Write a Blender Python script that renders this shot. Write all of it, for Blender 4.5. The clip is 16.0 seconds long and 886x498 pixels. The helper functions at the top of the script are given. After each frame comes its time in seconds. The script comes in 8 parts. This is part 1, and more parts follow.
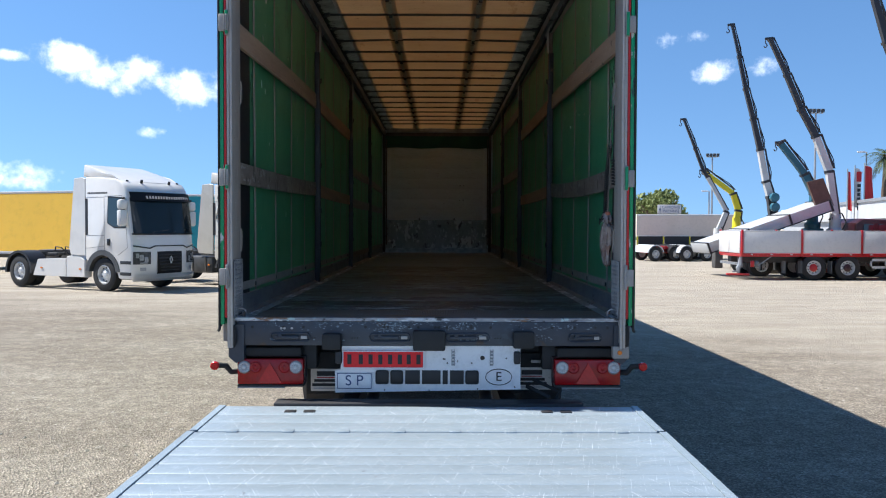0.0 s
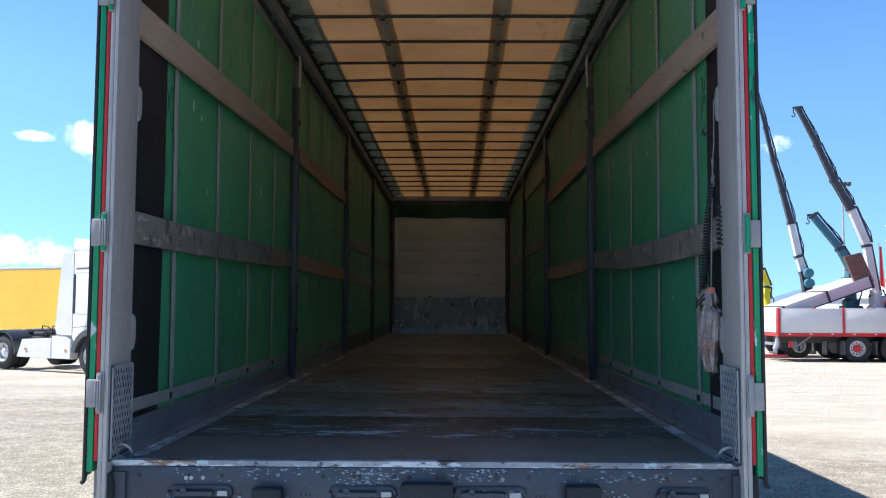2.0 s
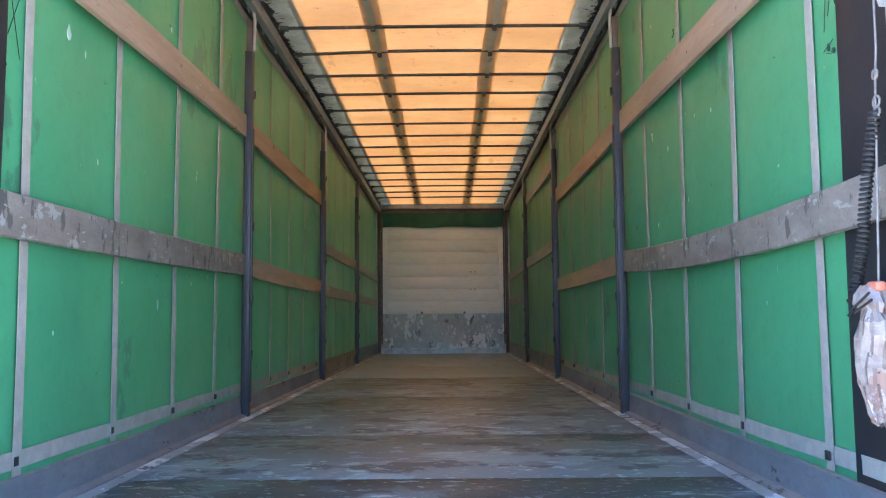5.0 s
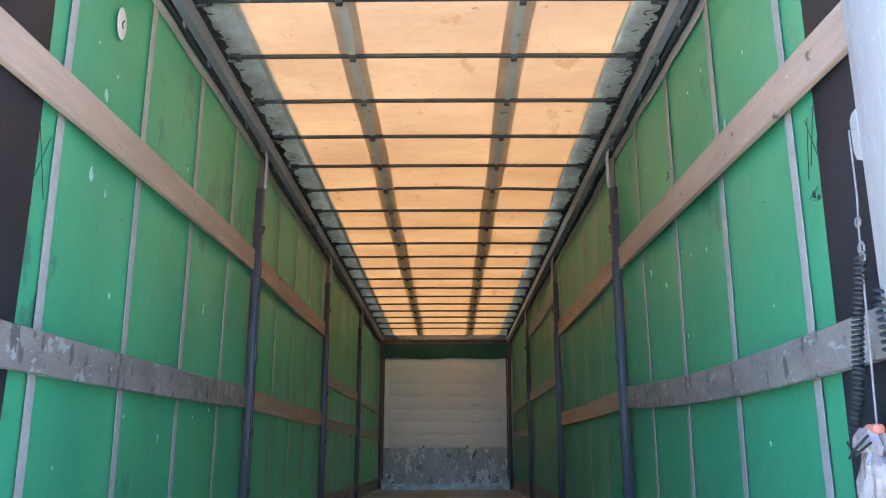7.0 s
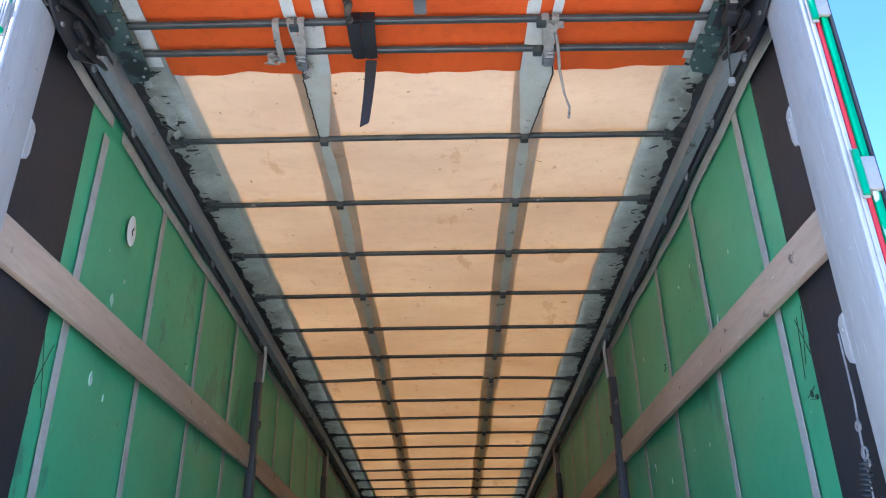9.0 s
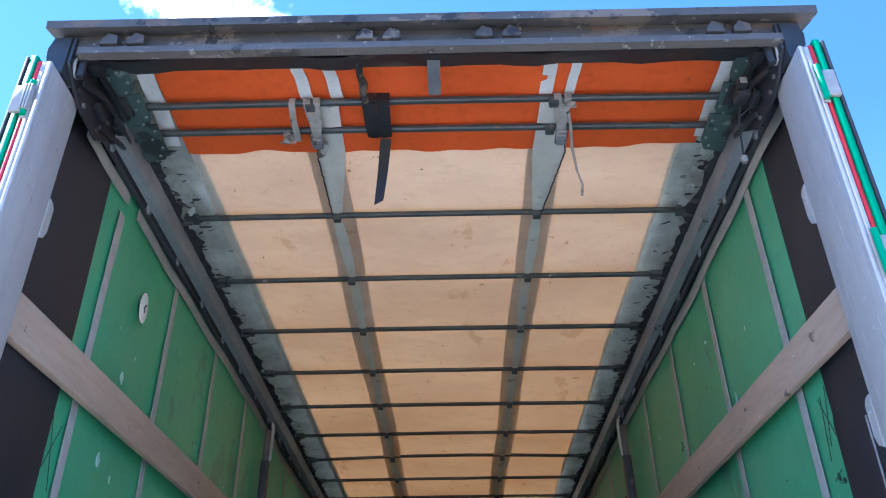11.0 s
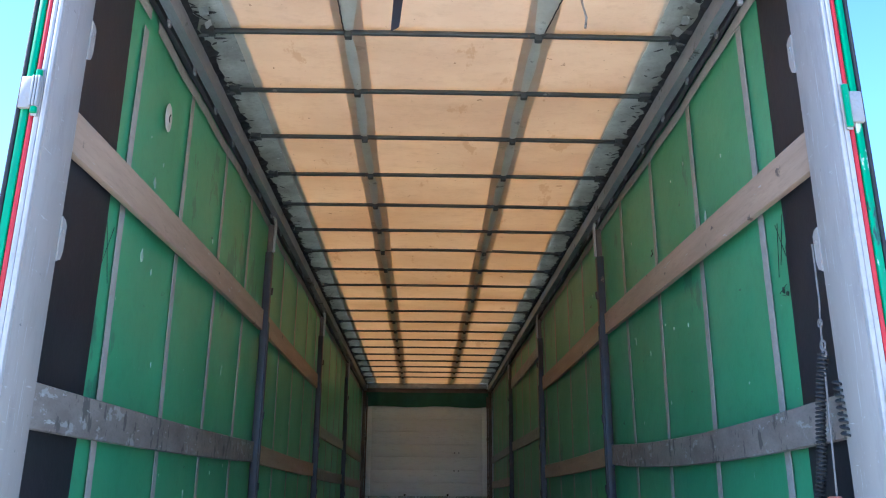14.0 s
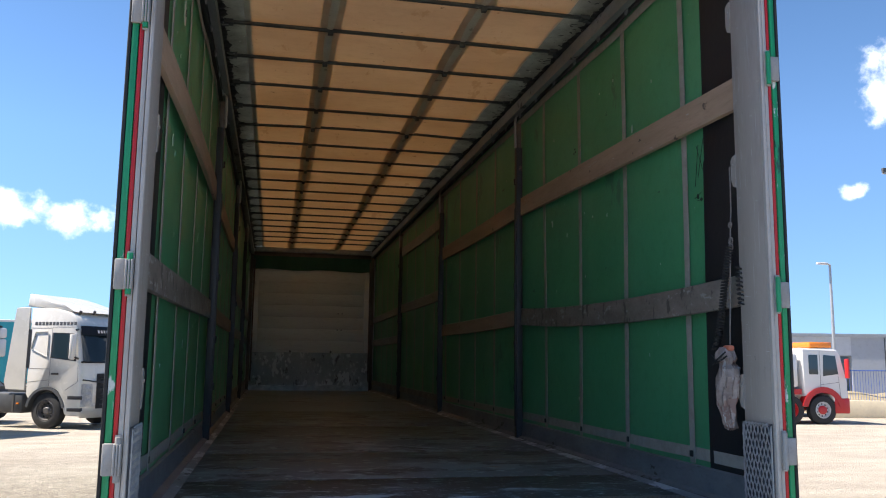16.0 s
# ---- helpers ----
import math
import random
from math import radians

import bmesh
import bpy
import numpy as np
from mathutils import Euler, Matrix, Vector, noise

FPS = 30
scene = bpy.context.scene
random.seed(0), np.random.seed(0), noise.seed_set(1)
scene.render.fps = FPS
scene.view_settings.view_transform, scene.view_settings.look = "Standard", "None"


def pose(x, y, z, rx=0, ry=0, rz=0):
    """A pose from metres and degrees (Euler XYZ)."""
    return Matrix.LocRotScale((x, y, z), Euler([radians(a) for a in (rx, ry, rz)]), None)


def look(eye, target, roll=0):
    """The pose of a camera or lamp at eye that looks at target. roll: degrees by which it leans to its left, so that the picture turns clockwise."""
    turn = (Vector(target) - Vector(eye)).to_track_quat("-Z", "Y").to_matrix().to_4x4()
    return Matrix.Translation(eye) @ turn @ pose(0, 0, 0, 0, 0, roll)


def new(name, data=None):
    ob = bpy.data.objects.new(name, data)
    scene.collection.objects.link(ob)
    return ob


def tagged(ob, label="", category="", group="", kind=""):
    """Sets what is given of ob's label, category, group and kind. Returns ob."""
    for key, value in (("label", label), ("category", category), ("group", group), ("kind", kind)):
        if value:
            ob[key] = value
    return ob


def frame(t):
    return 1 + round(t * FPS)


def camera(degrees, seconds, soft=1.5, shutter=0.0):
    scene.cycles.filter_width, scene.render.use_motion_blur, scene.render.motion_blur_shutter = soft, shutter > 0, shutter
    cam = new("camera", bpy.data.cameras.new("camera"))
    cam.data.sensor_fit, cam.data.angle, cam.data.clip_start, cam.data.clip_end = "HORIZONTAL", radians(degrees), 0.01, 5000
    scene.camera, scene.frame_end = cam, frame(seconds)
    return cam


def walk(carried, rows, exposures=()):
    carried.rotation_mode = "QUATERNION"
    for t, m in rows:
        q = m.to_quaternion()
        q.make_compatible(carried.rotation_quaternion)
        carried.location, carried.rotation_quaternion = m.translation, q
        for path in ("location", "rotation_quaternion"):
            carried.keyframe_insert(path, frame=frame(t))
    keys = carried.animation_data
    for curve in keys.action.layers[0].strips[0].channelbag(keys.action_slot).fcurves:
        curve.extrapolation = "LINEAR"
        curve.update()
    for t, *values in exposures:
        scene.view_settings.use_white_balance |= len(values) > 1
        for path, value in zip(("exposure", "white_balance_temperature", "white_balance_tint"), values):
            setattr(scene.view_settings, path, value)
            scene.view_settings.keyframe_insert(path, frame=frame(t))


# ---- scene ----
cam = camera(57.4, 16.0, soft=1.1)
PATH = [
    (0, (0.061, -5.021, 1.812), (0.07, -3.022, 1.757), 0.2),
    (0.5, (0.052, -4.501, 1.841), (0.07, -2.501, 1.842), 0.2),
    (1, (0.097, -4.001, 1.86), (0.107, -2.002, 1.917), 0.1),
    (1.5, (0.073, -3.546, 1.862), (0.065, -1.548, 1.964), 0.1),
    (2, (0.101, -3.12, 1.844), (0.072, -1.125, 1.978), 0.2),
    (2.5, (0.087, -2.753, 1.838), (0.056, -0.758, 1.982), 0.4),
    (3, (0.035, -2.402, 1.833), (0.008, -0.407, 1.975), -0.0),
    (5.3, (0.095, -1.782, 1.821), (0.084, 0.208, 2.017), -0.5),
    (5.5, (0.097, -1.782, 1.814), (0.084, 0.205, 2.04), -0.5),
    (6, (0.097, -1.806, 1.819), (0.082, 0.171, 2.117), -0.1),
    (6.5, (0.097, -1.835, 1.829), (0.08, 0.127, 2.217), 0.1),
    (7, (0.091, -1.854, 1.839), (0.074, 0.084, 2.332), 0.0),
    (7.5, (0.082, -1.872, 1.855), (0.067, 0.036, 2.455), -0.2),
    (8, (0.077, -1.887, 1.868), (0.065, -0.018, 2.579), -0.3),
    (8.5, (0.075, -1.913, 1.883), (0.072, -0.086, 2.697), -0.6),
    (9, (0.092, -1.911, 1.895), (0.084, -0.13, 2.804), -0.8),
    (9.5, (0.093, -1.912, 1.908), (0.079, -0.173, 2.896), -1.1),
    (10, (0.089, -1.919, 1.912), (0.068, -0.216, 2.959), -1.0),
    (10.2, (0.069, -1.906, 1.922), (0.052, -0.212, 2.987), -1.0),
    (12.3, (0.059, -1.942, 1.919), (0.022, -0.235, 2.96), 0.1),
    (12.5, (0.061, -1.963, 1.921), (0.024, -0.234, 2.926), 0.2),
    (13, (0.054, -2.031, 1.917), (0.027, -0.243, 2.811), 0.3),
    (13.5, (-0.019, -2.137, 1.903), (-0.017, -0.284, 2.655), 0.2),
    (14, (-0.072, -2.255, 1.895), (-0.029, -0.345, 2.488), 0.4),
    (14.5, (-0.13, -2.387, 1.868), (-0.024, -0.443, 2.324), 0.5),
    (15, (-0.293, -2.531, 1.852), (-0.097, -0.574, 2.214), 0.5),
    (15.5, (-0.533, -2.709, 1.844), (-0.238, -0.755, 2.153), 0.6),
    (16, (-0.76, -2.932, 1.833), (-0.355, -0.993, 2.107), 0.7),
]
# the phone opens its exposure as the dark load space fills the view
EXPOSURES = [(0, 1.22, 6150, 9), (1, 1.42, 6150, 9), (1.5, 1.55, 6100, 9), (2, 1.8, 5950, 10), (2.5, 2.35, 5750, 10), (3, 3.48, 5650, 9), (3.4, 3.85, 5800, 11), (5.5, 4.45, 6200, 14), (7, 4.2, 5700, 11), (8.5, 3.7, 5380, 10), (9.5, 3.35, 5300, 11), (10, 3.15, 5250, 12),
             (12.5, 3.15, 4980, 11), (13.5, 3.4, 5250, 10), (14.5, 3.25, 5550, 10), (15, 3.0, 5600, 10), (15.5, 2.35, 5950, 12), (16, 1.72, 6600, 12)]
walk(cam, [(t, look(eye, target, roll)) for t, eye, target, roll in PATH], EXPOSURES)

# ---- light ----
SUN_FROM = Vector((-1.0, 0.136, 1.46)).normalized()
world = bpy.data.worlds.new("sky")
scene.world = world
world.use_nodes = True
wn, wl = world.node_tree.nodes, world.node_tree.links
wn.clear()
w_out = wn.new("ShaderNodeOutputWorld")
w_bg = wn.new("ShaderNodeBackground")
w_sky = wn.new("ShaderNodeTexSky")
w_sky.sky_type = "NISHITA"
w_sky.sun_disc = False
w_sky.sun_elevation = math.asin(SUN_FROM.z)
w_sky.sun_rotation = math.atan2(SUN_FROM.x, SUN_FROM.y) % (2 * math.pi)
w_sky.air_density, w_sky.dust_density, w_sky.ozone_density = 1.0, 0.0, 3.0
w_bg.inputs["Strength"].default_value = 0.108


def sky_math(op, a, b=None, c=None):
    n = wn.new("ShaderNodeMath")
    n.operation = op
    for i, v in enumerate((a, b, c)):
        if v is None:
            continue
        if isinstance(v, (int, float)):
            n.inputs[i].default_value = v
        else:
            wl.new(v, n.inputs[i])
    return n.outputs[0]


w_co = wn.new("ShaderNodeTexCoord")
w_sep = wn.new("ShaderNodeSeparateXYZ")
wl.new(w_co.outputs["Generated"], w_sep.inputs[0])
w_lift = sky_math("ADD", sky_math("MULTIPLY", sky_math("MAXIMUM", w_sep.outputs[2], 0.0), 0.86), 0.17)
w_dir = wn.new("ShaderNodeCombineXYZ")
wl.new(w_sep.outputs[0], w_dir.inputs[0])
wl.new(w_sep.outputs[1], w_dir.inputs[1])
wl.new(w_lift, w_dir.inputs[2])
w_norm = wn.new("ShaderNodeVectorMath")
w_norm.operation = "NORMALIZE"
wl.new(w_dir.outputs[0], w_norm.inputs[0])
wl.new(w_norm.outputs[0], w_sky.inputs["Vector"])
w_az = sky_math("ARCTAN2", w_sep.outputs[0], w_sep.outputs[1])
w_el = sky_math("ARCSINE", w_sep.outputs[2])
# scattered fair-weather clouds: azimuth, elevation, half width, half height in degrees
CLOUDS = [(-24.5, 10.6, 3.2, 1.2), (-21.0, 9.6, 4.0, 1.5), (-17.0, 9.0, 4.2, 1.8), (-12.5, 8.8, 4.4, 1.6), (-19.0, 9.3, 5.0, 1.3), (-28.0, 10.4, 2.0, 0.5), (-30.0, 3.2, 7.0, 1.3), (-19.6, 6.2, 1.3, 0.6), (16.4, 12.7, 2.4, 1.0), (19.1, 10.3, 2.5, 1.0),
          (21.4, 10.3, 2.3, 0.9), (42.0, 17.6, 3.2, 4.2), (39.0, 11.0, 1.5, 0.8), (-23.0, 47.0, 9.0, 5.0), (64.0, 22.0, 7.0, 4.0), (-60.0, 16.0, 9.0, 4.0),
          (120.0, 18.0, 12.0, 5.0), (-150.0, 24.0, 10.0, 5.0), (170.0, 12.0, 12.0, 3.0), (-100.0, 14.0, 9.0, 3.0)]
w_mask = None
for az, el, hw, hh in CLOUDS:
    dx = sky_math("MULTIPLY", sky_math("SUBTRACT", w_az, radians(az)), 1 / radians(hw))
    dy = sky_math("MULTIPLY", sky_math("SUBTRACT", w_el, radians(el)), 1 / radians(hh))
    d = sky_math("SUBTRACT", 1.0, sky_math("ADD", sky_math("MULTIPLY", dx, dx), sky_math("MULTIPLY", dy, dy)))
    w_mask = d if w_mask is None else sky_math("MAXIMUM", w_mask, d)
w_noise = wn.new("ShaderNodeTexNoise")
w_noise.inputs["Scale"].default_value = 21.0
w_noise.inputs["Detail"].default_value = 9.0
w_noise.inputs["Roughness"].default_value = 0.6
wl.new(w_co.outputs["Generated"], w_noise.inputs["Vector"])
w_cov = sky_math("ADD", sky_math("MULTIPLY", sky_math("MAXIMUM", w_mask, -1.0), 0.78), sky_math("MULTIPLY", sky_math("SUBTRACT", w_noise.outputs["Fac"], 0.6), 2.8))
w_ramp = wn.new("ShaderNodeMapRange")
w_ramp.interpolation_type = "SMOOTHSTEP"
w_ramp.inputs["From Min"].default_value, w_ramp.inputs["From Max"].default_value = 0.0, 0.95
wl.new(w_cov, w_ramp.inputs["Value"])
w_in = sky_math("MULTIPLY", w_ramp.outputs[0], sky_math("GREATER_THAN", w_mask, -0.9))
w_mix = wn.new("ShaderNodeMix")
w_mix.data_type = "RGBA"
w_mix.inputs[7].default_value = (7.6, 7.8, 8.2, 1)
wl.new(w_in, w_mix.inputs[0])
w_hue = wn.new("ShaderNodeHueSaturation")
w_hue.inputs["Hue"].default_value, w_hue.inputs["Saturation"].default_value = 0.5, 1.13
wl.new(w_sky.outputs[0], w_hue.inputs["Color"])
wl.new(w_hue.outputs[0], w_mix.inputs[6])
w_deep = wn.new("ShaderNodeMapRange")
w_deep.inputs["From Min"].default_value, w_deep.inputs["From Max"].default_value = 0.25, 0.6
w_deep.inputs["To Min"].default_value, w_deep.inputs["To Max"].default_value = 0.7, 0.43
wl.new(w_sep.outputs[2], w_deep.inputs["Value"])
w_top = wn.new("ShaderNodeMapRange")
w_top.inputs["From Min"].default_value, w_top.inputs["From Max"].default_value = 0.8, 0.95
w_top.inputs["To Min"].default_value, w_top.inputs["To Max"].default_value = 0.0, 0.6
wl.new(w_sep.outputs[2], w_top.inputs["Value"])
wl.new(sky_math("ADD", w_deep.outputs[0], w_top.outputs[0]), w_hue.inputs["Value"])
wl.new(w_mix.outputs[2], w_bg.inputs["Color"])
wl.new(w_bg.outputs[0], w_out.inputs["Surface"])

sun = new("sun", bpy.data.lights.new("sun", "SUN"))
sun.data.energy, sun.data.angle, sun.data.color = 3.85, radians(0.53), (1.0, 0.94, 0.85)
sun.matrix_world = look(SUN_FROM * 60, (0, 0, 0))

# ---- materials ----


def material(name, c1, c2=None, scale=6.0, rough=0.55, metal=0.0, bump=0.0, stretch=(1, 1, 1), fine=None, spots=None, through_light=0.0, coat=0.0, vary=0.0, through_tint=None):
    """Two-scale surface: c1 to c2 by a broad noise, a fine grain, optional spots (colour, scale, cover, stretch)."""
    m = bpy.data.materials.new(name)
    m.use_nodes = True
    n, l = m.node_tree.nodes, m.node_tree.links
    n.clear()
    out = n.new("ShaderNodeOutputMaterial")
    bsdf = n.new("ShaderNodeBsdfPrincipled")
    bsdf.inputs["Roughness"].default_value, bsdf.inputs["Metallic"].default_value = rough, metal
    bsdf.inputs["Coat Weight"].default_value = coat
    l.new(bsdf.outputs[0], out.inputs["Surface"])
    co = n.new("ShaderNodeTexCoord")

    def mapped(s, turn=0.0):
        mp = n.new("ShaderNodeMapping")
        mp.inputs["Scale"].default_value = s
        l.new(co.outputs["Object"], mp.inputs[0])
        if turn:
            tm = n.new("ShaderNodeMapping")
            tm.inputs["Rotation"].default_value = (0, 0, radians(turn))
            l.new(co.outputs["Object"], tm.inputs[0])
            l.new(tm.outputs[0], mp.inputs[0])
        return mp.outputs[0]

    def grain(sc, st, detail=6.0, r=0.6, turn=0.0):
        t = n.new("ShaderNodeTexNoise")
        t.inputs["Scale"].default_value, t.inputs["Detail"].default_value, t.inputs["Roughness"].default_value = sc, detail, r
        l.new(mapped(st, turn), t.inputs["Vector"])
        return t.outputs["Fac"]

    def ranged(v, a, b):
        r = n.new("ShaderNodeMapRange")
        r.inputs["From Min"].default_value, r.inputs["From Max"].default_value = a, b
        l.new(v, r.inputs["Value"])
        return r.outputs[0]

    def mixed(f, a, b):
        x = n.new("ShaderNodeMix")
        x.data_type = "RGBA"
        l.new(f, x.inputs[0])
        for i, v in ((6, a), (7, b)):
            if isinstance(v, tuple):
                x.inputs[i].default_value = (*v, 1)
            else:
                l.new(v, x.inputs[i])
        return x.outputs[2]

    c2 = c2 or tuple(min(1.0, v * 0.82) for v in c1)
    broad = grain(scale, stretch)
    colour = mixed(ranged(broad, 0.32, 0.68), c1, c2)
    fine_fac = grain(fine or scale * 9, stretch, 4.0, 0.7)
    dark = tuple(v * 0.78 for v in c2)
    colour = mixed(ranged(fine_fac, 0.5, 0.95), colour, dark)
    for s in spots or ():
        sc, cover, st = s[1], s[2], s[3] if len(s) > 3 else (1, 1, 1)
        f = ranged(grain(sc, st, 8.0, 0.65, s[4] if len(s) > 4 else 0.0), cover - 0.034, cover - 0.008)
        colour = mixed(f, colour, s[0])
    if vary:
        info = n.new("ShaderNodeObjectInfo")
        hv = n.new("ShaderNodeHueSaturation")
        mr = n.new("ShaderNodeMapRange")
        mr.inputs["To Min"].default_value, mr.inputs["To Max"].default_value = 1 - vary, 1 + vary
        l.new(info.outputs["Random"], mr.inputs["Value"])
        l.new(mr.outputs[0], hv.inputs["Value"])
        l.new(colour, hv.inputs["Color"])
        colour = hv.outputs[0]
    l.new(colour, bsdf.inputs["Base Color"])
    rr = n.new("ShaderNodeMapRange")
    rr.inputs["To Min"].default_value, rr.inputs["To Max"].default_value = max(0.02, rough - 0.1), min(1.0, rough + 0.12)
    l.new(broad, rr.inputs["Value"])
    l.new(rr.outputs[0], bsdf.inputs["Roughness"])
    if bump:
        b = n.new("ShaderNodeBump")
        b.inputs["Strength"].default_value, b.inputs["Distance"].default_value = 0.6, bump
        mixh = n.new("ShaderNodeMath")
        mixh.operation = "ADD"
        l.new(broad, mixh.inputs[0])
        l.new(fine_fac, mixh.inputs[1])
        l.new(mixh.outputs[0], b.inputs["Height"])
        l.new(b.outputs[0], bsdf.inputs["Normal"])
    if through_light:
        tr = n.new("ShaderNodeBsdfTranslucent")
        if through_tint:
            l.new(mixed(ranged(broad, 0.35, 0.7), through_tint, tuple(v * k for v, k in zip(through_tint, (0.86, 0.8, 0.72)))), tr.inputs["Color"])
        else:
            l.new(colour, tr.inputs["Color"])
        ms = n.new("ShaderNodeMixShader")
        ms.inputs[0].default_value = through_light
        l.new(bsdf.outputs[0], ms.inputs[1])
        l.new(tr.outputs[0], ms.inputs[2])
        l.new(ms.outputs[0], out.inputs["Surface"])
    return m


def glass(name, tint, rough=0.03):
    m = bpy.data.materials.new(name)
    m.use_nodes = True
    b = m.node_tree.nodes["Principled BSDF"]
    b.inputs["Base Color"].default_value = (*tint, 1)
    b.inputs["Roughness"].default_value = rough
    b.inputs["Specular IOR Level"].default_value = 0.7
    return m


